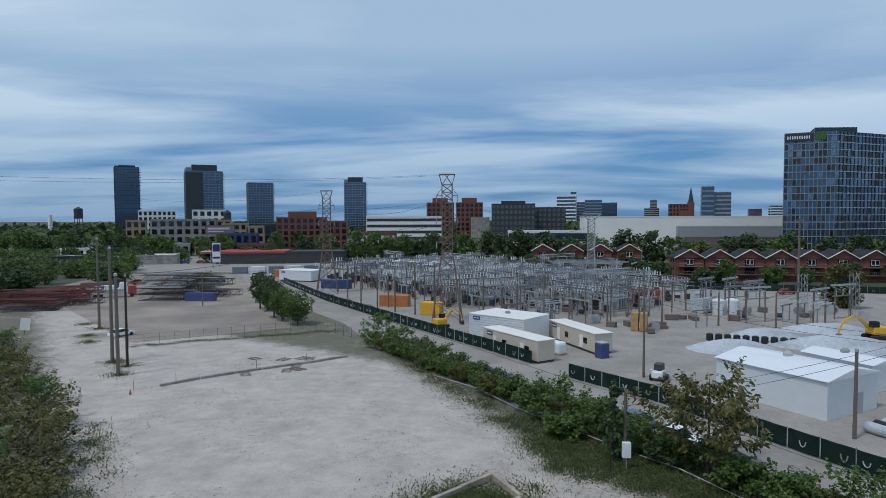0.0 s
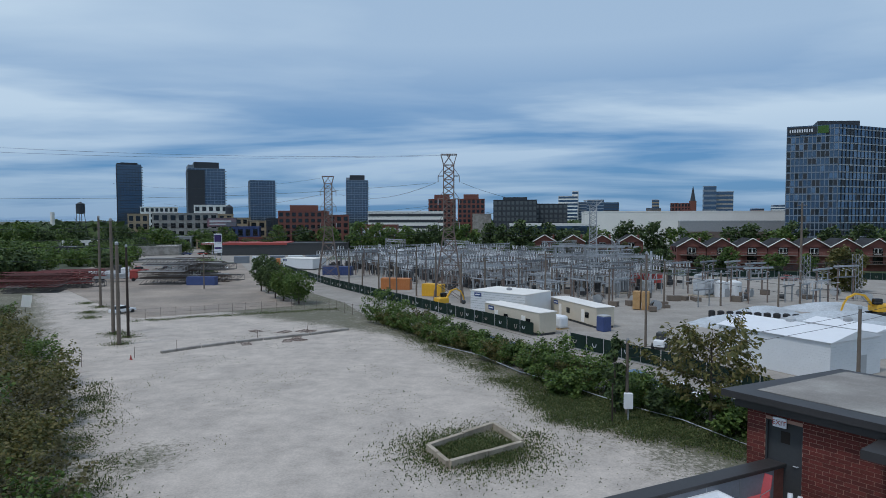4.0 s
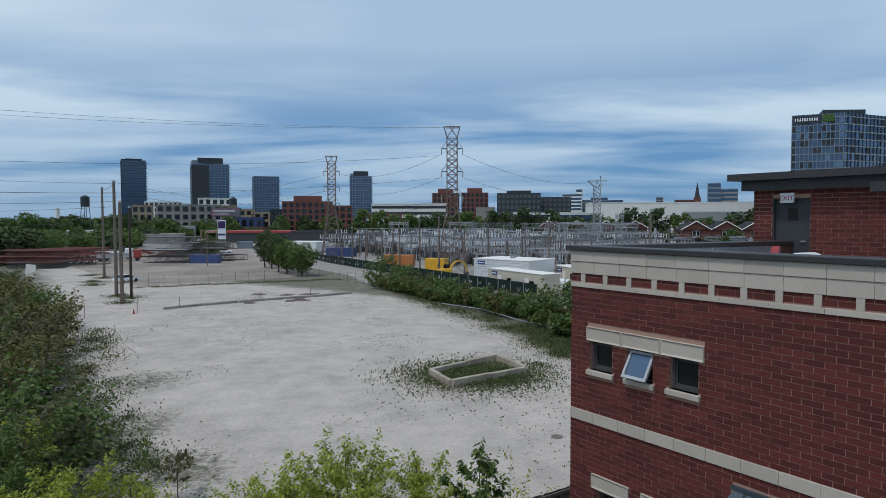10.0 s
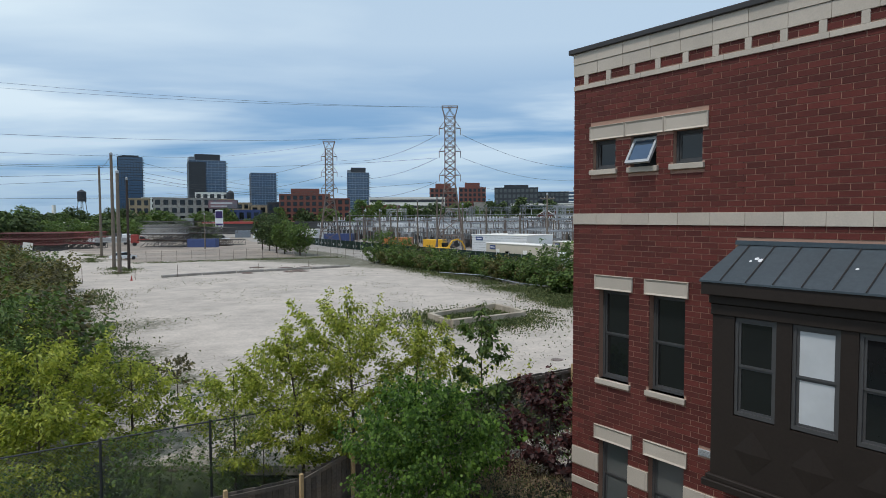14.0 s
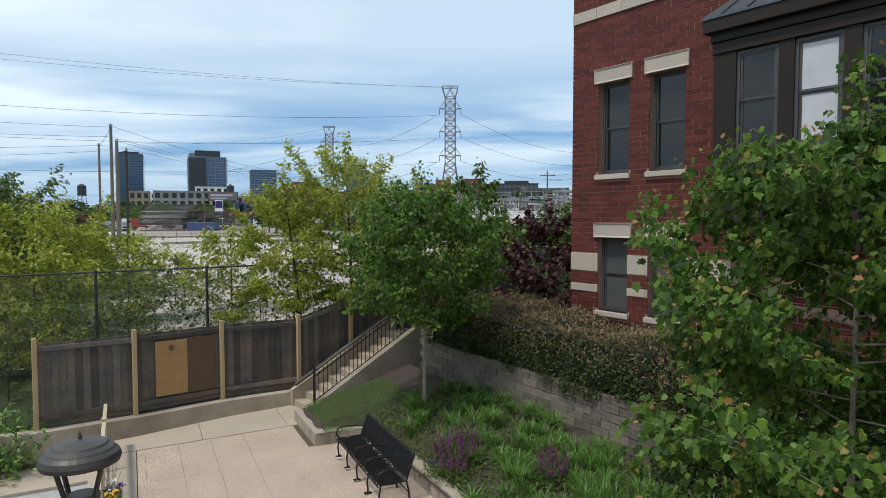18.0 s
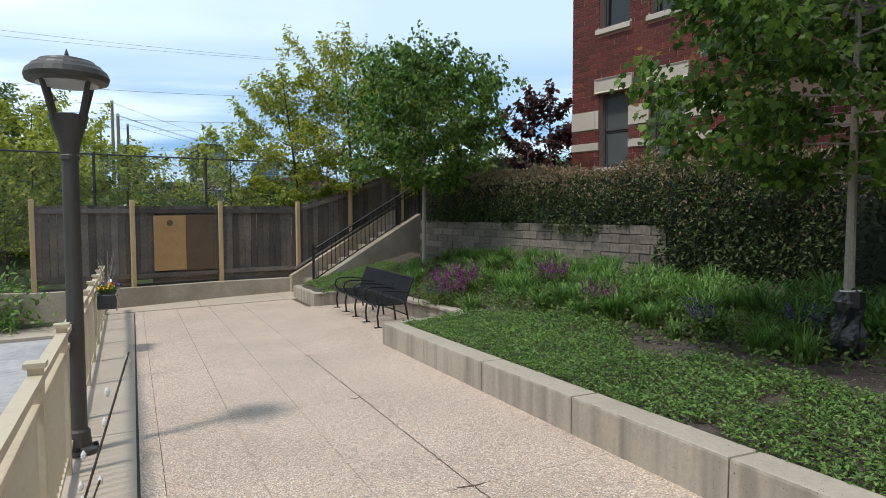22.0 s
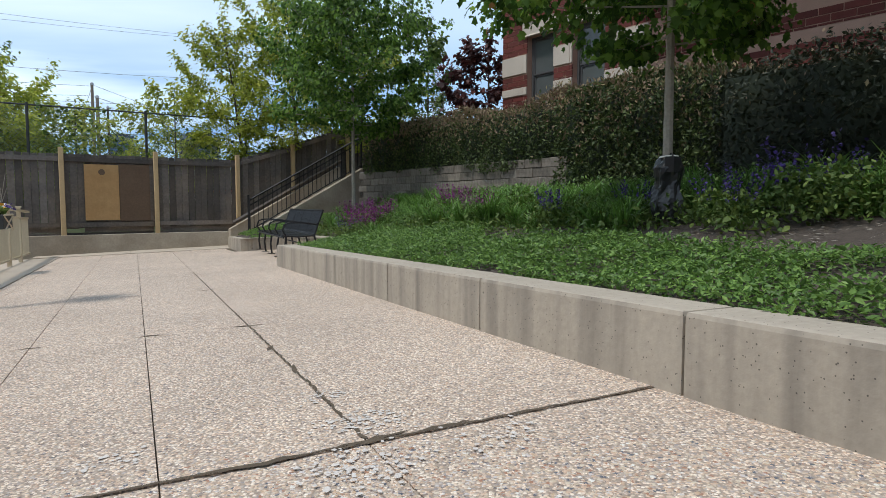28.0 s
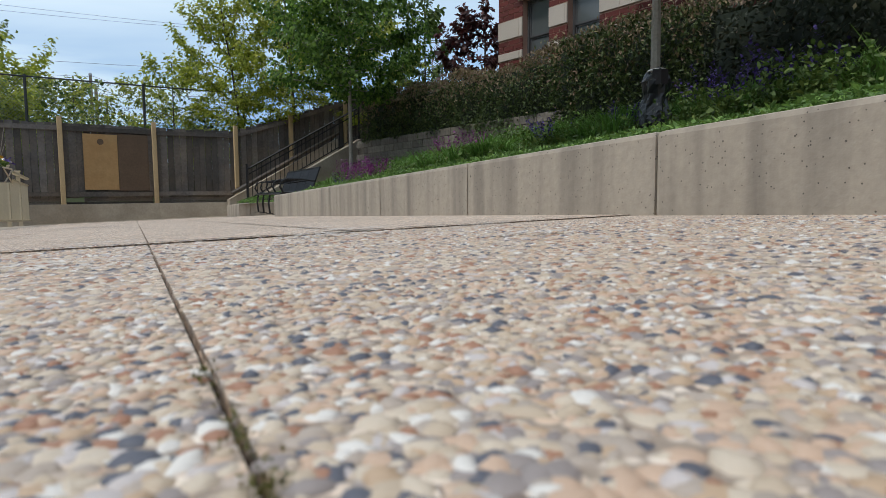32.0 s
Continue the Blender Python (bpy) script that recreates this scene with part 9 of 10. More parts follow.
def car(x, y, rot, mat, label, z=ZR, long=4.5, tall=1.45):
    t = thing("car", label, "car", pose(x, y, z, 0, 0, rot), "parked cars")
    b = bmesh.new()
    pr = [(-long / 2, 0.35), (-long / 2, 0.85), (-long * 0.30, 0.92), (long * 0.24, 0.92), (long * 0.47, 0.78), (long / 2, 0.6), (long / 2, 0.35)]
    lo = [b.verts.new((p[0], -0.88, p[1])) for p in pr]
    hi = [b.verts.new((p[0], 0.88, p[1])) for p in pr]
    n = len(pr)
    for i in range(n):
        b.faces.new((lo[i], lo[(i + 1) % n], hi[(i + 1) % n], hi[i]))
    b.faces.new(lo[::-1])
    b.faces.new(hi)
    bmesh.ops.recalc_face_normals(b, faces=b.faces[:])
    bmesh.ops.bevel(b, geom=b.edges[:], offset=0.07, segments=2, profile=0.6, affect="EDGES")
    part("body", b, mat, t)
    b = bmesh.new()
    pr = [(-long * 0.42, 0.9), (-long * 0.30, tall - 0.05), (long * 0.06, tall), (long * 0.24, 0.9)]
    lo = [b.verts.new((p[0], -0.78 + 0.1 * (p[1] > 1), p[1])) for p in pr]
    hi = [b.verts.new((p[0], 0.78 - 0.1 * (p[1] > 1), p[1])) for p in pr]
    for i in range(4):
        b.faces.new((lo[i], lo[(i + 1) % 4], hi[(i + 1) % 4], hi[i]))
    b.faces.new(lo[::-1])
    b.faces.new(hi)
    bmesh.ops.recalc_face_normals(b, faces=b.faces[:])
    part("window_band", b, "pane", t)
    part("roof", box(bmesh.new(), -long * 0.30, -0.68, tall - 0.06, long * 0.06, 0.68, tall + 0.02), mat, t)
    for sx in (-long * 0.31, long * 0.31):
        for sy in (-0.84, 0.84):
            w = part("wheel", lathe(bmesh.new(), [(0.33, -0.1), (0.33, 0.1)], 14), "black", t, m=pose(sx, sy, 0.33, 90, 0, 0))
    return t


car(2.6, 83.0, -56, "blue", "dark blue car parked by the scrub")
car(5.0, 79.4, -56, "blue", "blue estate car parked by the scrub")
car(14.6, 68.2, -56, "dark", "dark car half hidden by scrub")
car(17.0, 65.0, -54, "tower_glass", "blue grey car parked by the scrub")
car(19.6, 60.6, -54, "white", "white car parked by the scrub")
car(22.0, 56.6, -54, "dark", "dark grey car under the tree")
car(-63.6, 112, 70, "white", "small white car behind the poles", ZG)
car(-85, 208, 20, "white", "white pickup at the yard gate", ZG, 5.4, 1.8)
car(96, 176, 5, "white", "white van by the back fence", ZY, 4.9, 1.9)
car(86, 178, 5, "red", "dark red car by the back fence", ZY)
for i in range(7):
    car(-108 + i * 7.5 + rl.uniform(-2, 2), 196 + i * 6 + rl.uniform(-8, 8), rl.uniform(0, 90), rl.choice(("white", "dark", "red", "grey")), "vehicle parked at the back of the yard", ZG, 4.6, 1.7)


def truck(x, y, rot, cabmat, bedmat, label, z=ZG):
    t = thing("truck", label, "truck", pose(x, y, z, 0, 0, rot), "trucks in the yard")
    part("cab", boxes([(3.0, -1.2, 0.7, 5.0, 1.2, 3.1)], 0.15), cabmat, t)
    part("windscreen", box(bmesh.new(), 4.6, -1.05, 1.9, 5.03, 1.05, 2.8), "pane", t)
    part("bed", boxes([(-6.0, -1.25, 1.0, 2.8, 1.25, 1.35)], 0.03), bedmat, t)
    part("load", boxes([(-5.5, -1.0, 1.36, 2.0, 1.0, 2.3)], 0.08), bedmat, t)
    for sx in (-5, -3.8, 3.9):
        for sy in (-1.1, 1.1):
            part("wheel", lathe(bmesh.new(), [(0.5, -0.15), (0.5, 0.15)], 12), "black", t, m=pose(sx, sy, 0.5, 90, 0, 0))


truck(-97, 168, 25, "red", "grey", "red cab truck with steel on its bed")
truck(-104, 176, 22, "white", "white_metal", "white flatbed truck among scrap")
truck(-88, 196, 80, "red", "dark", "red truck at the yard gate")
truck(-112, 186, 30, "dark", "rust_steel", "old dark truck among scrap")

# ---- screened fence along the yard ----
gf = thing("screened_fence", "site fence with dark green screen cloth cut by wind holes", "fence")
GP = [(-62, 205), (-38, 161.5), (-16, 128.7), (0.2, 104.8), (1.6, 103.2)]
GP2 = [(12.9, 84.6), (21.5, 73.5), (27.6, 62.3), (36.6, 46.2)]


def screened(path):
    for a, b in zip(path, path[1:]):
        L = math.dist(a, b)
        k = max(1, round(L / 3.0))
        for i in range(k):
            x, y = a[0] + (b[0] - a[0]) * i / k, a[1] + (b[1] - a[1]) * i / k
            M = pose(x, y, ZR, 0, 0, z_turn(a, b))
            w = L / k
            part("post", bars([((0, 0, 0), (0, 0, 2.1), 0.04)]), "steel", gf, m=M)
            b2 = bmesh.new()
            c = [b2.verts.new((0.05 + (w - 0.1) * u / 6, 0.05 * math.sin(u * 1.1 + i), 0.1 + 1.85 * v)) for v in range(2) for u in range(7)]
            for u in range(6):
                b2.faces.new((c[u], c[u + 1], c[u + 8], c[u + 7]))
            bmesh.ops.solidify(b2, geom=b2.faces[:], thickness=0.01)
            p = part("screen", b2, "screen", gf, m=M)
            k0 = w * (0.3 + 0.4 * ((i * 7) % 3) / 2)
            part("wind_flap", tube([(k0 + 0.3 * math.cos(a_), -0.08, 1.15 - (0.42 + 0.1 * (i % 3)) * math.sin(a_)) for a_ in (0, 0.5, 1.05, 1.57, 2.1, 2.64, 3.14)], 0.055, 4), "tarp" if i % 2 else "yard", gf, m=M)


screened(GP)
screened(GP2)
screened([(1.6, 103.2), (8.8, 92.2)])
screened([(62, 190), (140, 172)])


# ---- site cabins, sheds and machines ----
def cabin(x, y, rot, L, w, h, mat, label, z=ZY, roof="offwhite", doors=2):
    t = thing("site_cabin", label, "site cabin", pose(x, y, z, 0, 0, rot))
    part("body", boxes([(0, 0, 0.35, L, w, h)], 0.03), mat, t)
    part("roof", boxes([(-0.1, -0.1, h, L + 0.1, w + 0.1, h + 0.12)], 0.02), roof, t)
    part("skirt", boxes([(0.1, 0.1, 0, L - 0.1, w - 0.1, 0.34)]), "dark", t)
    for i in range(doors):
        part("door", boxes([(L * (0.2 + 0.5 * i), -0.05, 0.5, L * (0.2 + 0.5 * i) + 0.9, 0.0, 2.5)]), "offwhite", t)
        wd = part("window", boxes([(L * (0.38 + 0.4 * i), -0.06, 1.3, L * (0.38 + 0.4 * i) + 1.0, 0.0, 2.2)]), "pane", t)
    part("sign", boxes([(L * 0.08, -0.07, h - 0.9, L * 0.08 + 1.5, -0.01, h - 0.25)]), "blue", t, "blue company sign with pale bars")
    part("sign_bar", boxes([(L * 0.08 + 0.2, -0.09, h - 0.65, L * 0.08 + 1.3, -0.072, h - 0.5)]), "white", t)
    return t


cabin(1.9, 104.2, -56.5, 14.0, 3.2, 3.3, "tan_metal", "tan site office trailer with blue signs")
cabin(13.6, 112.5, -68, 14.5, 3.2, 3.2, "tan_metal", "tan site office trailer beside a blue toilet")
wt_ = cabin(-0.5, 112.0, -38, 11.5, 8.0, 4.4, "white_metal", "white windowless site shed with ribbed sides", doors=0)
for i in range(9):
    part("rib", boxes([(0, -0.03, 0.6 + i * 0.42, 11.5, 0.0, 0.63 + i * 0.42)]), "grey", wt_)
part("roof_vent", lathe(bmesh.new(), [(0.5, 4.52), (0.5, 4.8), (0.2, 4.95)], 12, (5.5, 4, 0)), "grey", wt_)
for i, (x, y) in enumerate(((10.2, 103.0), (11.6, 100.4), (8.6, 105.2), (13.2, 99.2))):
    p = thing("wrapped_pallet", "pallet under a yellow sheet" if i % 2 == 0 else "pallet under a white sheet", "pallet", pose(x, y, ZY, 0, 0, -50), "wrapped pallets by the cabins")
    b = boxes([(-1.3, -1.0, 0.15, 1.3, 1.0, 2.1)])
    bmesh.ops.bevel(b, geom=b.edges[:], offset=0.4, segments=2, profile=0.5, affect="EDGES")
    part("sheet", b, "yellow" if i % 2 == 0 else "white", p)
    part("pallet", boxes([(-1.3, -1.0, 0, 1.3, 1.0, 0.14)]), "post_wood", p)
tl = thing("portable_toilet", "dark blue portable toilet by the cabins", "toilet", pose(19.8, 97.2, ZY, 0, 0, -60))
part("body", boxes([(-0.8, -0.8, 0, 0.8, 0.8, 2.2)], 0.08), "blue", tl)
part("roof", boxes([(-0.75, -0.75, 2.2, 0.75, 0.75, 2.45)], 0.1), "grey", tl)


def metal_shed(x, y, rot, L, w, h, label, ridge=0.9):
    t = thing("metal_shed", label, "shed", pose(x, y, ZY, 0, 0, rot))
    part("wall", boxes([(0, 0, 0, L, w, h)]), "white_metal", t)
    for i in range(int(h / 0.28)):
        part("siding", boxes([(-0.035, -0.035, 0.05 + i * 0.28, L + 0.035, 0.0, 0.29 + i * 0.28)]), "white_metal", t)
    for i in range(int(h / 0.28)):
        part("siding", boxes([(L, 0.002, 0.05 + i * 0.28, L + 0.034, w, 0.29 + i * 0.28)]), "white_metal", t)
    b = bmesh.new()
    v = [b.verts.new(p) for p in ((-0.25, -0.3, h), (L + 0.25, -0.3, h), (L + 0.25, w / 2, h + ridge), (-0.25, w / 2, h + ridge), (L + 0.25, w + 0.3, h), (-0.25, w + 0.3, h))]
    b.faces.new((v[0], v[1], v[2], v[3]))
    b.faces.new((v[3], v[2], v[4], v[5]))
    b.faces.new((v[1], v[4], v[2]))
    b.faces.new((v[0], v[3], v[5]))
    b.faces.new((v[0], v[5], v[4], v[1]))
    bmesh.ops.recalc_face_normals(b, faces=b.faces[:])
    part("roof", b, "white", t)
    part("roof_vent", lathe(bmesh.new(), [(0.55, h + ridge - 0.1), (0.55, h + ridge + 0.25), (0.25, h + ridge + 0.5)], 12, (L * 0.45, w / 2, 0)), "grey", t)
    part("door", boxes([(L * 0.995 + 0.05, w * 0.55, 0, L + 0.1, w * 0.55 + 1.4, 2.3)]), "grey", t)
    return t


metal_shed(30.0, 78.9, -58.5, 13.3, 9.4, 4.2, "long white ribbed metal shed with a shallow roof")
metal_shed(44.0, 86.5, -62, 9.0, 5.0, 3.4, "small white metal shed behind the long one", 0.5)
for i in range(5):
    solo("drain_pipe", lathe(bmesh.new(), [(0.55, 0), (0.55, 5.5), (0.48, 5.5), (0.48, 0.05)], 16), "black" if i % 2 else "tarp", "stacked wide plastic drain pipe by the shed", "pipe", m=pose(39.2 + 1.15 * i, 64.6 + 0.5 * i, ZY + 0.56, 90, 0, 24), group="drain pipes")


def container(x, y, rot, L, mat, label):
    t = thing("container", label, "container", pose(x, y, ZY, 0, 0, rot))
    part("body", boxes([(0, 0, 0, L, 2.5, 2.7)], 0.03), mat, t)
    for i in range(int(L / 0.6)):
        part("rib", boxes([(0.2 + i * 0.6, -0.06, 0.15, 0.4 + i * 0.6, 0.0, 2.55)]), mat, t)
    part("door_bar", bars([((L + 0.03, 0.8, 0.2), (L + 0.03, 0.8, 2.5), 0.04), ((L + 0.03, 1.7, 0.2), (L + 0.03, 1.7, 2.5), 0.04)]), "steel", t)


container(-22.5, 152, -8, 7.2, "orange", "orange shipping container in the yard")
container(-11.5, 139.5, -20, 4.6, "yellow", "bright yellow equipment container")
container(-46, 190, -8, 9, "blue", "dark blue skip container in the yard")
container(-72, 226, 8, 12, "orange", "far orange steel storage container")
for i in range(5):
    container(-92 + i * 6.4, 238 + i * 2, 12, 5.5, "white_metal" if i % 2 else "tower_frame", "one of a row of pale storage boxes")
cabin(-66, 213, -20, 13, 8, 3.6, "white_metal", "white low shed at the far end of the road", doors=0)
for i in range(14):
    p = thing("timber_stack", "low stack of brown timber mats by the fence", "timber", pose(-52 + i * 2.4, 186.5 - i * 3.5, ZY, 0, 0, -58 + rl.uniform(-8, 8)), "timber stacks in the yard")
    part("timber", boxes([(0, 0, k * 0.32, 3.6, 1.6, k * 0.32 + 0.28) for k in range(1 + i % 3)], 0.02), "wood_pole", p)


def excavator(x, y, rot, label, k=1.0, mat="yellow"):
    t = thing("excavator", label, "digger", pose(x, y, ZY, 0, 0, rot) @ Matrix.Diagonal((k, k, k, 1)))
    for sy in (-1.1, 1.1):
        part("track", boxes([(-1.7, sy - 0.3, 0, 1.7, sy + 0.3, 0.8)], 0.2), "black", t)
    part("house", boxes([(-1.9, -1.2, 0.9, 1.1, 1.2, 2.2)], 0.12), mat, t)
    part("cab", boxes([(0.1, 0.2, 2.2, 1.5, 1.2, 3.2)], 0.1), "pane", t)
    part("boom", tube([(1.0, 0, 1.8), (2.6, 0, 3.7), (4.2, 0, 4.0), (5.6, 0, 3.3)], 0.28, 4, 0.2), mat, t)
    part("stick", tube([(5.5, 0, 3.5), (6.3, 0, 2.2), (6.7, 0, 1.0)], 0.2, 4, 0.15), mat, t)
    part("bucket", boxes([(6.1, -0.5, 0.1, 7.0, 0.5, 1.0)], 0.2), "dark", t)
    part("ram", bars([((1.6, 0, 2.0), (3.2, 0, 3.6), 0.1)]), "steel", t)


excavator(70, 113.5, 186, "yellow tracked excavator beside the covered heaps", 1.0)
excavator(-6, 123, 40, "small yellow excavator by the screened fence", 0.8)
sk = thing("skid_steer", "white skid steer loader parked in the yard", "loader", pose(24.6, 84.2, ZY, 0, 0, 60))
part("body", boxes([(-1.3, -0.7, 0.4, 0.9, 0.7, 1.3)], 0.1), "white", sk)
part("cab", boxes([(-0.6, -0.55, 1.3, 0.6, 0.55, 2.2)], 0.1), "dark", sk)
part("arm", bars([((-1.2, -0.75, 1.5), (1.5, -0.75, 0.5), 0.12), ((-1.2, 0.75, 1.5), (1.5, 0.75, 0.5), 0.12)]), "white", sk)
part("bucket", boxes([(1.3, -0.95, 0.05, 2.0, 0.95, 0.6)], 0.1), "grey", sk)
for sx in (-0.8, 0.5):
    for sy in (-0.85, 0.85):
        part("wheel", lathe(bmesh.new(), [(0.42, -0.14), (0.42, 0.14)], 12), "black", sk, m=pose(sx, sy, 0.42, 90, 0, 0))
# heaps under tarpaulin
def heap(x, y, rx, ry, h, seed, rot=0):
    b = bmesh.new()
    n, k = 26, 8
    rings = []
    for j in range(k):
        f = j / (k - 1)
        rings.append([b.verts.new(((1 - f) * rx * math.cos(2 * math.pi * i / n) * (1 + 0.12 * noise.noise(Vector((i * 0.7, j, seed)))), (1 - f) * ry * math.sin(2 * math.pi * i / n) * (1 + 0.12 * noise.noise(Vector((i * 0.7, j, seed + 5)))), h * math.sin(f * math.pi / 2) + 0.15 * noise.noise(Vector((i, j * 1.3, seed))) * (j > 0))) for i in range(n)])
    for p, q in zip(rings, rings[1:]):
        for i in range(n):
            b.faces.new((p[i], p[(i + 1) % n], q[(i + 1) % n], q[i]))
    bmesh.ops.remove_doubles(b, verts=b.verts[:], dist=0.02)
    t = thing("covered_heap", "low heap of soil under a pale tarpaulin", "heap", pose(x, y, ZY, 0, 0, rot), "covered heaps")
    part("tarpaulin", b, "tarp", t)
    return t


heap(42, 103, 7.5, 4.6, 1.8, 1, -14)
heap(52, 116, 6.5, 4.0, 1.4, 7, 10)
heap(66, 121, 9, 4.0, 1.5, 8, -6)
heap(60, 99, 7, 3.4, 1.5, 9, 4)
heap(60, 106, 11, 4.2, 2.0, 2, -8)
heap(75, 101, 9, 5.0, 2.4, 3, 5)
for i in range(13):
    t = thing("black_barrel", "black wrapped drum in a row", "barrel", pose(41 + i * 1.35, 111.4 - i * 0.45, ZY), "black drums in a row")
    part("drum", lathe(bmesh.new(), [(0.5, 0), (0.56, 0.3), (0.56, 1.1), (0.3, 1.25)], 12), "black", t)
bx_ = thing("plywood_crate", "tall tan plywood crate in the switchyard", "crate", pose(31.3, 120.5, ZY, 0, 0, -20))
part("panel", boxes([(-1.4, -1.0, 0.1, -0.1, 1.0, 3.4), (0.2, -1.0, 0.1, 1.5, 1.0, 3.4)], 0.03), "plywood", bx_)
rb_ = thing("site_banner", "red and white site banner on a frame", "banner", pose(38, 160, ZY, 0, 0, -6))
part("cloth", boxes([(0, 0, 1.0, 8.5, 0.05, 3.4)]), "red", rb_)
part("leg", bars([((x, 0.1, 0), (x, 0.1, 3.4), 0.06) for x in (0.2, 4.2, 8.3)]), "steel", rb_)

rcar = random.Random(41)
for i in range(16):
    car(-172 + i * 7.2 + rcar.uniform(-1, 1), 286 + i * 1.6 + rcar.uniform(-1, 1), rcar.choice((8, 98, 12)), rcar.choice(("white", "grey", "dark", "red", "blue", "white")), "car parked along the far street", LOT + 0.1)

# ---- switchyard ----
E1, E2 = Vector((0.56, -0.83)), Vector((0.83, 0.56))


def yard(a, b):
    p = Vector((-8, 146)) + E1 * a + E2 * b
    return (p.x, p.y, ZY)


def m_yard(a, b, turn=0.0):
    return Matrix.Translation(yard(a, b)) @ pose(0, 0, 0, 0, 0, math.degrees(math.atan2(E2.y, E2.x)) + turn)


def insulator(b, x, y, z, h, r=0.13):
    prof = [(r * 0.4, 0)]
    n = 5
    for i in range(n):
        prof += [(r, h * (i + 0.3) / n), (r * 0.5, h * (i + 0.8) / n)]
    prof.append((r * 0.4, h))
    lathe(b, prof, 8, (x, y, z))


sup = thing("bus_support", "galvanised steel bus support with three post insulators", "switchgear", m_yard(0, 8), "bus supports in the switchyard")
for x in (-1.6, 1.6):
    part("column", bars([((x, 0, 0), (x, 0, 3.2), 0.14)]), "steel", sup)
part("beam", boxes([(-2.6, -0.14, 3.2, 2.6, 0.14, 3.45)]), "steel", sup)
for x in (-2.2, 0, 2.2):
    b = bmesh.new()
    insulator(b, x, 0, 3.45, 1.3)
    part("insulator", b, "pale_grey", sup)
part("busbar", bars([((-2.2, -3.2, 4.8), (-2.2, 3.2, 4.8), 0.06), ((0, -3.2, 4.8), (0, 3.2, 4.8), 0.06), ((2.2, -3.2, 4.8), (2.2, 3.2, 4.8), 0.06)]), "steel", sup)

brk = thing("circuit_breaker", "pale grey circuit breaker with slanted bushings", "switchgear", m_yard(0, 14), "circuit breakers in the switchyard")
part("cabinet", boxes([(-1.5, -0.5, 0.5, 1.5, 0.5, 1.9)], 0.04), "pale_grey", brk)
part("leg", bars([((x, y, 0), (x, y, 0.5), 0.08) for x in (-1.3, 1.3) for y in (-0.4, 0.4)]), "steel", brk)
for x in (-1.0, 0.0, 1.0):
    part("tank", bars([((x, -0.8, 2.2), (x, 0.8, 2.2), 0.34)], 10), "pale_grey", brk)
    b = bmesh.new()
    bar(b, (x, -0.6, 2.4), (x * 1.3, -1.5, 4.1), 0.15, 8, 0.08)
    bar(b, (x, 0.6, 2.4), (x * 1.3, 1.5, 4.1), 0.15, 8, 0.08)
    part("bushing", b, "grey", brk)

trf = thing("transformer", "large grey power transformer with radiators", "transformer", m_yard(8, 40), "transformers in the switchyard")
part("tank", boxes([(-2.2, -1.3, 0.4, 2.2, 1.3, 3.6)], 0.06), "pale_grey", trf)
part("plinth", boxes([(-2.8, -2.2, 0, 2.8, 2.2, 0.35)], 0.04), "concrete", trf)
for i in range(8):
    part("radiator", boxes([(-2.0 + i * 0.52, -2.0, 0.8, -1.8 + i * 0.52, -1.32, 3.3)]), "grey", trf)
part("conservator", bars([((-2.0, 0.8, 4.4), (2.0, 0.8, 4.4), 0.45)], 12), "pale_grey", trf)
for x in (-1.2, 0, 1.2):
    b = bmesh.new()
    insulator(b, x, -0.3, 3.6, 1.7, 0.2)
    part("bushing", b, "rust_steel", trf)

cap = thing("white_tank", "tall white cylindrical tank in the switchyard", "tank", m_yard(-50, 34), "white tanks in the switchyard")
part("shell", lathe(bmesh.new(), [(2.0, 0), (2.0, 5.0), (1.9, 5.15), (0.4, 5.7)], 20), "white_metal", cap)
part("stair", bars([((2.05, 0, 0), (2.05, 0, 5.2), 0.05), ((2.05, 0.4, 0), (2.05, 0.4, 5.2), 0.05)]), "steel", cap)

gan = thing("lattice_gantry", "lattice steel gantry carrying strung conductors", "gantry", m_yard(10, 22), "lattice gantries in the switchyard")


def lattice_box(L, w, axis):
    b = bmesh.new()
    n = max(3, round(L / (w * 1.2)))

    def P(t, i, j):
        a, c = (i - 0.5) * w, (j - 0.5) * w
        return Vector((a, c, t)) if axis == "z" else Vector((t, a, c))

    for i in (0, 1):
        for j in (0, 1):
            bar(b, P(0, i, j), P(L, i, j), 0.06, 4)
    for k in range(n):
        t0, t1 = L * k / n, L * (k + 1) / n
        for (i, j), (p, q) in (((0, 0), (1, 0)), ((1, 0), (1, 1)), ((1, 1), (0, 1)), ((0, 1), (0, 0))):
            bar(b, P(t0, i, j), P(t1, p, q), 0.035, 4)
    return b


part("column", lattice_box(10.5, 0.9, "z"), "steel", gan, m=pose(-6, 0, 0))
part("column", lattice_box(10.5, 0.9, "z"), "steel", gan, m=pose(6, 0, 0))
part("beam", lattice_box(13.0, 0.8, "x"), "steel", gan, m=pose(-6.5, 0, 9.8))
for x in (-3.5, 0, 3.5):
    b = bmesh.new()
    insulator(b, x, 0, 8.0, 1.5)
    part("insulator", b, "grey", gan)
part("conductor", bars([((x, -16, 8.2), (x, 16, 8.2), 0.035) for x in (-3.5, 0, 3.5)]), "steel", gan)

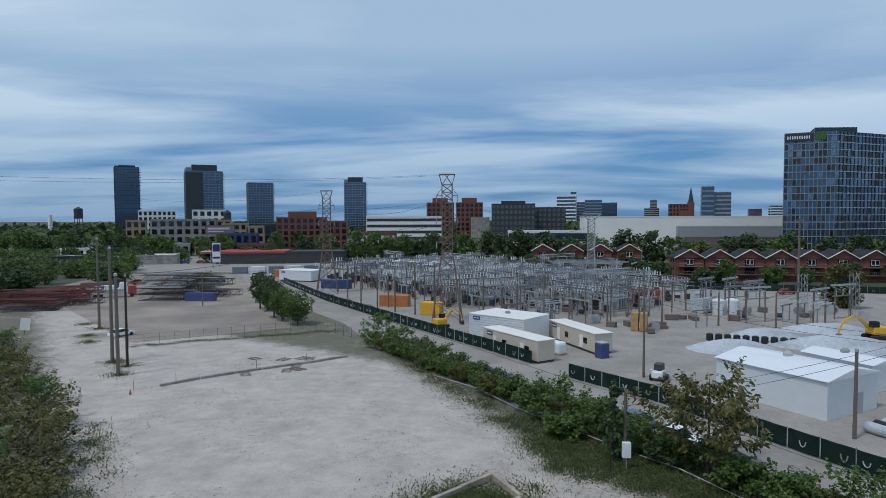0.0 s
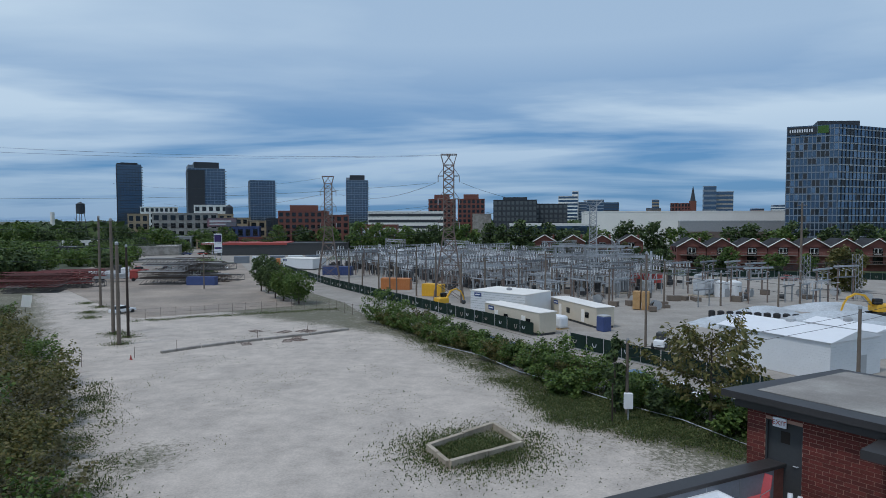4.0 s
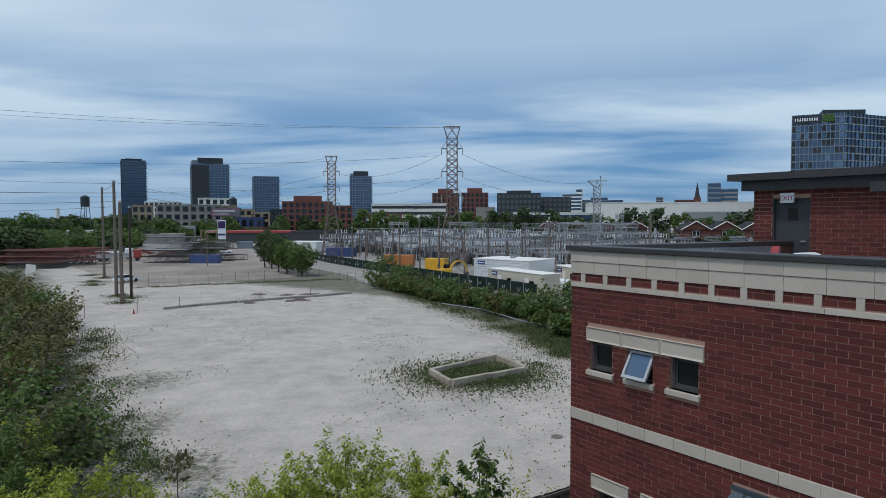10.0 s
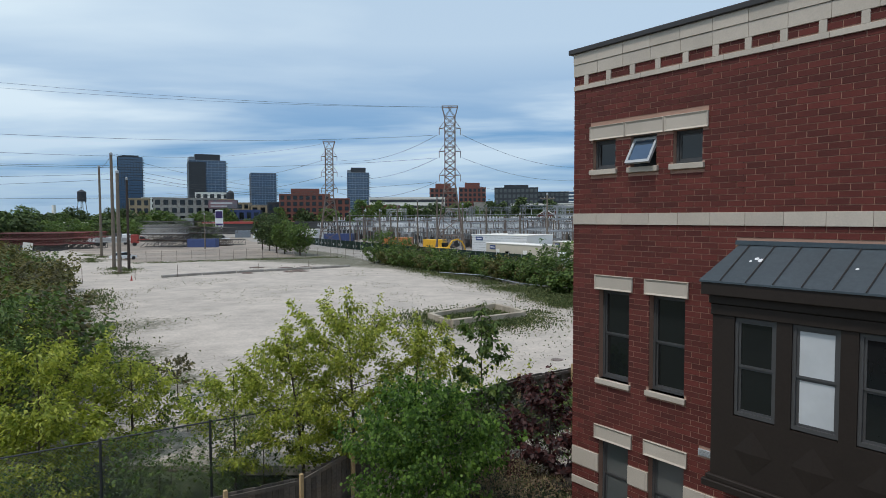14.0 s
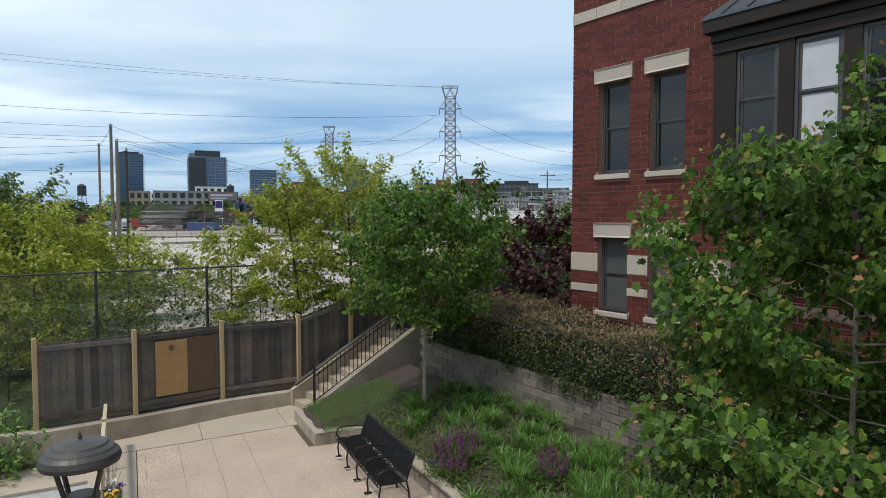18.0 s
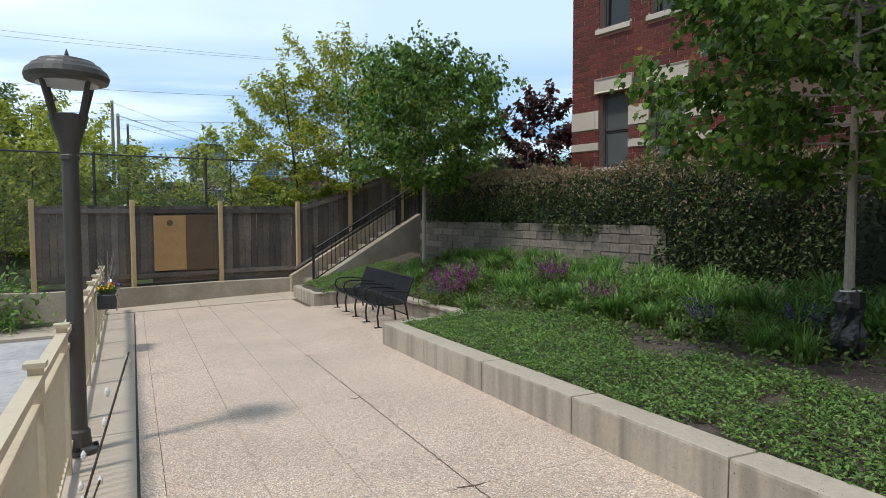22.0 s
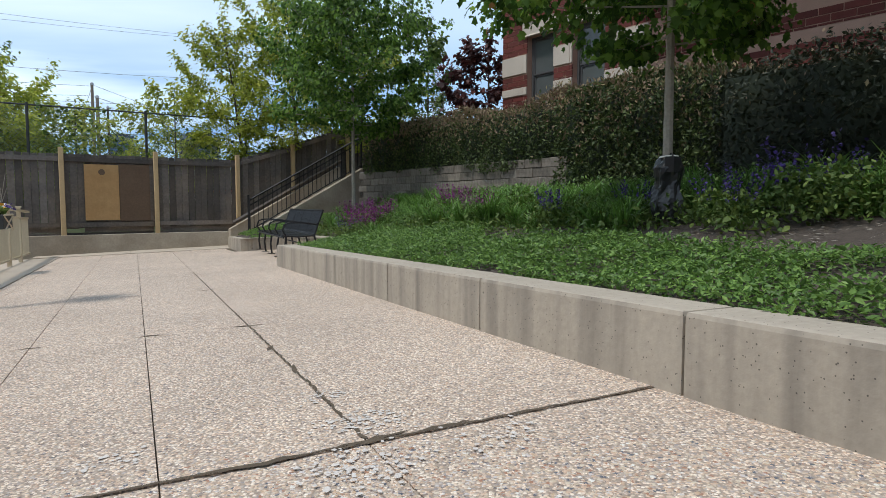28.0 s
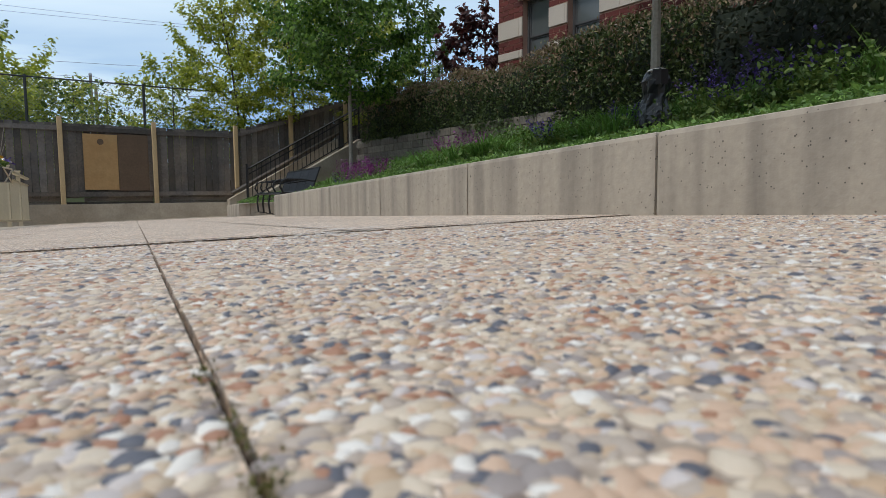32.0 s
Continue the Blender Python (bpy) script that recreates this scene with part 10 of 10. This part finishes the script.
hi = thing("switch_rack", "tall dark steel switch rack with stacked beams", "switchgear", Matrix.Translation((32, 160, ZY)) @ pose(0, 0, 0, 0, 0, -24))
for x in (-11, -3.5, 4, 11):
    for y in (-3.5, 3.5):
        part("column", boxes([(x - 0.25, y - 0.25, 0, x + 0.25, y + 0.25, 10.2 if x < 5 else 9.0)]), "steel", hi)
for z in (5.2, 7.6, 9.9):
    for y in (-3.5, 3.5):
        part("beam", boxes([(-12, y - 0.2, z, 12 if z < 9 else 6, y + 0.2, z + 0.4)]), "steel", hi)
    for x in (-11, -7, -3.5, 0, 4, 8):
        part("crossbeam", boxes([(x - 0.12, -3.3, z + 0.05, x + 0.12, 3.3, z + 0.3)]), "steel", hi)
for i in range(10):
    b = bmesh.new()
    insulator(b, -10 + i * 2.2, -3.5, 5.6, 1.2)
    part("insulator", b, "grey", hi)

ry = random.Random(17)
for i in range(66):
    a, c = ry.uniform(-95, 34), ry.choice((12, 18, 25, 32, 39, 46, 53)) + ry.uniform(-0.8, 0.8)
    if a > 10 and c < 16:
        c += 14
    copy_thing(sup, m_yard(a, c, ry.choice((0, 0, 90))))
for i in range(20):
    copy_thing(brk, m_yard(ry.uniform(-85, 32), ry.choice((15, 22, 29, 36, 43, 50)) + ry.uniform(-1, 1), ry.choice((0, 90))))
for a, c, t in ((-24, 47, 0), (-52, 24, 90), (-66, 28, 90), (22, 34, 0), (36, 46, 10), (-80, 40, 90)):
    copy_thing(trf, m_yard(a, c, t))
for i in range(7):
    copy_thing(cap, m_yard(-56 - 5.4 * i, 36 + (i % 2) * 6))
for a, c in ((-14, 24), (-40, 30), (-62, 20), (4, 46), (28, 26), (-20, 54)):
    copy_thing(gan, m_yard(a, c, 0 if a > -30 else 90))
# bays of close-set columns, beams, insulators and dark gear
bays = []
for v in range(3):
    rb2 = random.Random(70 + v)
    by = thing("switch_bay", "close-set bay of steel columns with pale insulators and dark gear", "switchgear", m_yard(-30 + 14 * v, 20), "switch bays in the switchyard")
    cols, gear, ins, lines = bmesh.new(), bmesh.new(), bmesh.new(), bmesh.new()
    for i in range(5):
        for j in range(3):
            x, y, h = -6 + 3.0 * i + rb2.uniform(-0.4, 0.4), -3.4 + 3.4 * j, rb2.choice((3.4, 4.6, 4.6, 6.4))
            bar(cols, (x, y, 0), (x, y, h), 0.11, 4)
            if h > 4:
                box(cols, x - 1.2, y - 0.08, h, x + 1.2, y + 0.08, h + 0.22)
            for k in (-0.9, 0, 0.9):
                bar(ins, (x + k, y, h + 0.2), (x + k, y, h + 0.75), 0.15, 6, 0.07)
                bar(ins, (x + k, y, h + 0.75), (x + k, y, h + 1.3), 0.14, 6, 0.05)
            if rb2.random() < 0.55:
                box(gear, x - 0.5, y - 1.6, 0.3, x + 0.5, y - 0.7, rb2.uniform(1.0, 2.3))
    for j in range(3):
        for z in (4.9, 6.0):
            bar(lines, (-7.5, -3.4 + 3.4 * j, z), (7.5, -3.4 + 3.4 * j, z + 0.1), 0.06, 4)
    tagged(part("column", cols, ("steel", "rust_steel", "wood_pole")[v], by), kind="stuff")
    tagged(part("insulator", ins, "white_metal", by), kind="stuff")
    tagged(part("cabinet", gear, "dark", by), kind="stuff")
    tagged(part("busbar", lines, "steel", by), kind="stuff")
    bays.append(by)
rb2 = random.Random(77)
for i in range(46):
    a, c = -84 + 19.5 * (i % 6) + rb2.uniform(-4, 4), 9 + 8.2 * (i // 6) + rb2.uniform(-1.5, 1.5)
    if a > 2 and c < 22:
        continue
    copy_thing(bays[i % 3], m_yard(a, c, rb2.choice((0, 0, 90))))
# tall dead-end portals and switches on wooden posts, close together
por = thing("switch_portal", "dark steel portal with hanging insulators and a switch", "switchgear", m_yard(20, 6), "portals in the switchyard")
for x in (-2.4, 2.4):
    part("column", bars([((x, 0, 0), (x * 0.96, 0, 7.6), 0.19)]), "rust_steel", por)
part("beam", boxes([(-3.6, -0.16, 6.9, 3.6, 0.16, 7.25)]), "steel", por)
part("beam", boxes([(-3.2, -0.12, 4.7, 3.2, 0.12, 4.95)]), "steel", por)
for x in (-2.0, 0, 2.0):
    b = bmesh.new()
    insulator(b, x, 0, 5.0, 1.2, 0.17)
    part("insulator", b, "grey", por)
part("blade", bars([((x, -0.9, 6.2), (x, 0.9, 6.6), 0.05) for x in (-2.0, 0, 2.0)]), "steel", por)
rp_ = random.Random(23)
for i in range(34):
    a, c = rp_.uniform(-70, 34), rp_.choice((5, 9, 14, 20, 27, 35, 44))
    copy_thing(por, m_yard(a, c + rp_.uniform(-1, 1), rp_.choice((0, 0, 90, 8))))
for i in range(22):
    copy_thing(sup, m_yard(rp_.uniform(-60, 34), rp_.uniform(4, 12), rp_.choice((0, 90))))
drum = thing("cable_drum", "grey metal cable drum standing in the yard", "drum", m_yard(26, 9), "cable drums in the yard")
part("core", bars([((-0.5, 0, 0.9), (0.5, 0, 0.9), 0.5)], 14), "dark", drum)
for x in (-0.55, 0.55):
    part("flange", bars([((x - 0.04, 0, 0.9), (x + 0.04, 0, 0.9), 0.9)], 18), "grey", drum)
for i in range(16):
    copy_thing(drum, m_yard(rp_.uniform(-30, 38), rp_.uniform(3, 26), rp_.uniform(0, 180)))
crate = thing("crate", "brown timber crate of fittings in the yard", "crate", m_yard(30, 5), "crates in the yard")
part("body", boxes([(-0.9, -0.6, 0.12, 0.9, 0.6, 1.0)], 0.02), "wood_pole", crate)
part("skid", boxes([(-0.9, -0.6, 0, 0.9, -0.45, 0.12), (-0.9, 0.45, 0, 0.9, 0.6, 0.12)]), "wood_pole", crate)
for i in range(18):
    copy_thing(crate, m_yard(rp_.uniform(-40, 40), rp_.uniform(2, 30), rp_.uniform(0, 180)))
# the two lattice columns near the cabins
for x, y, h in ((21.8, 138, 9.5), (30.3, 138, 12.5), (71, 140, 9), (80, 137, 9.5)):
    t = thing("lattice_column", "single lattice steel column in the switchyard", "gantry", pose(x, y, ZY), "lattice columns in the switchyard")
    part("column", lattice_box(h, 1.3, "z"), "steel", t)
wg = "wooden poles in the switchyard"
for i, (x, y, h) in enumerate(((-22, 146, 9), (-17.5, 143, 10), (-12.6, 139, 11), (-8, 134, 11.5), (-2.5, 128, 10), (2.2, 124, 9.5), (-28, 158, 8), (-33, 166, 9), (9, 128, 8), (16, 131, 8), (27, 128, 7), (36, 122, 9), (34, 131, 7.5), (48, 126, 6.5), (58, 124, 6.5), (64, 128, 6.5), (-20, 150, 8))):
    pole("wooden_pole", "brown wooden pole in the switchyard", x, y, h, 0.2, "wood_pole", 0, ZY, wg)
for i in range(9):
    p, q = Vector(yard(-20 + i * 3, 12 + i * 4)), Vector(yard(34, 14 + i * 4.2))
    wire((p + Vector((0, 0, 7.5)), q + Vector((0, 0, 7.2))), 0.03, "pale conductor strung across the switchyard", 0.5, "conductors in the switchyard")
for i in range(5):
    wire(((40 + i * 0.8, 140 - i, ZY + 6.8), (80, 137, ZY + 7.0 + 0.4 * i)), 0.035, "pale conductor strung across the switchyard", 0.9, "conductors in the switchyard")

# loose gear on the open stone by the tarpaulins
for i in range(14):
    copy_thing(crate, Matrix.Translation((rp_.uniform(26, 82), rp_.uniform(116, 146), ZY)) @ pose(0, 0, 0, 0, 0, rp_.uniform(0, 180)) @ Matrix.Diagonal((rp_.uniform(0.8, 1.8), 1, rp_.uniform(0.5, 1.2), 1)))
for i in range(10):
    copy_thing(drum, Matrix.Translation((rp_.uniform(26, 82), rp_.uniform(116, 146), ZY)) @ pose(0, 0, 0, 0, 0, rp_.uniform(0, 180)))
for i in range(8):
    copy_thing(por, Matrix.Translation((rp_.uniform(24, 84), rp_.uniform(124, 150), ZY)) @ pose(0, 0, 0, 0, 0, rp_.uniform(20, 50)))
for i in range(8):
    copy_thing(sup, Matrix.Translation((rp_.uniform(24, 84), rp_.uniform(122, 150), ZY)) @ pose(0, 0, 0, 0, 0, rp_.uniform(20, 50)))
for x, y in ((19.4, 194), (24.8, 194.5), (53.6, 141), (56.8, 141.5)):
    copy_thing(cap, Matrix.Translation((x, y, ZY)) @ Matrix.Diagonal((0.7, 0.7, 0.62, 1)))

# ---- bricks of the building, course by course ----
MAT["brick_many"] = material("brick red courses", (0.112, 0.0215, 0.0158), 0.85, 0.22, 2.0, 30.0, 0.25, island=0.28)
CO, BLN = 0.1016, 0.305
BANDS = [(8.475, 8.705), (11.215, 11.315), (11.495, 11.97), (3.435, 3.805), (3.015, 3.175)]
VOID = HOLES + [(0.43, 2.99, 10.16, 10.44), (0.58, 1.49, 7.18, 7.47), (1.76, 2.67, 7.18, 7.47), (0.60, 1.51, 4.13, 4.42), (1.78, 2.69, 4.13, 4.42)] \
    + [(h[0] - 0.05, h[1] + 0.05, h[2] - 0.10, h[2]) for h in HOLES] + [(BAY0 - 0.02, BX1 + 0.02, 4.30, 7.62), (BAY0 + 0.02, BX1, 7.6, 8.24), (2.9, 3.3, 4.46, 4.58)] \
    + [(0.27 + i * 0.555, 0.38 + i * 0.555, 11.31, 11.5) for i in range(22)]


def courses(z0, z1, x0, x1, voids, bands):
    """Rows of (x0, z0, x1, z1) for the bricks of a running bond, cut at openings and bands."""
    out = []
    r = 0
    z = z0
    while z + 0.03 < z1:
        a, b = z, min(z + CO - 0.014, z1)
        for lo, hi in bands:
            if a < hi and b > lo:
                if a < lo - 0.02:
                    b = min(b, lo)
                elif b > hi + 0.02:
                    a = max(a, hi)
                else:
                    a = b
        if b - a > 0.02:
            x = x0 - (BLN / 2 if r % 2 else 0)
            while x < x1:
                segs = [(max(x, x0), min(x + BLN - 0.014, x1))]
                for v in voids:
                    if b > v[2] + 0.004 and a < v[3] - 0.004:
                        segs = [s for p, q in segs for s in ((p, min(q, v[0])), (max(p, v[1]), q)) if s[1] - s[0] > 0.015]
                out += [(p, a, q, b) for p, q in segs if q - p > 0.015]
                x += BLN
        z += CO
        r += 1
    return out


rk = random.Random(12)
many_v, many_f = [], []
cache = {}
single = 0
for (p, a, q, b) in courses(2.30, 11.5, 0.0, 9.4, VOID, BANDS):
    near = p < 2.75 and 4.45 < a < 8.40 and single < 300
    dy = 0.0035 * rk.random()
    if near:
        key = (round(q - p, 3), round(b - a, 3))
        if key not in cache:
            me = bpy.data.meshes.new("brick")
            bm = box(bmesh.new(), 0, -0.0075, 0, q - p, 0.01, b - a)
            bm.to_mesh(me)
            bm.free()
            me.materials.append(MAT["brick"])
            cache[key] = me
        part("brick", cache[key], "brick", house, m=BM @ pose(p, -dy, a))
        single += 1
        continue
    k = len(many_v)
    for (x, y, z) in ((p, -0.0075 - dy, a), (q, -0.0075 - dy, a), (q, 0.01, a), (p, 0.01, a), (p, -0.0075 - dy, b), (q, -0.0075 - dy, b), (q, 0.01, b), (p, 0.01, b)):
        many_v.append((x, y, z))
    many_f += [tuple(i + k for i in f) for f in ((0, 1, 5, 4), (1, 2, 6, 5), (3, 0, 4, 7), (4, 5, 6, 7), (0, 3, 2, 1))]
tagged(part("brickwork", mesh_of("brickwork", many_v, many_f, "brick_many"), "brick_many", house, m=BM), kind="stuff")
many_v, many_f = [], []
for (p, a, q, b) in courses(11.06, 13.3, 0.0, 4.5, [(0.46, 1.36, 11.02, 13.10), (1.36, 7, 11.0, 11.165)], []):
    k = len(many_v)
    dy = 0.0035 * rk.random()
    many_v += [(p, -0.0075 - dy, a), (q, -0.0075 - dy, a), (q, 0.01, a), (p, 0.01, a), (p, -0.0075 - dy, b), (q, -0.0075 - dy, b), (q, 0.01, b), (p, 0.01, b)]
    many_f += [tuple(i + k for i in f) for f in ((0, 1, 5, 4), (1, 2, 6, 5), (3, 0, 4, 7), (4, 5, 6, 7), (0, 3, 2, 1))]
tagged(part("brickwork", mesh_of("brickwork", many_v, many_f, "brick_many"), "brick_many", pent, m=PM), kind="stuff")
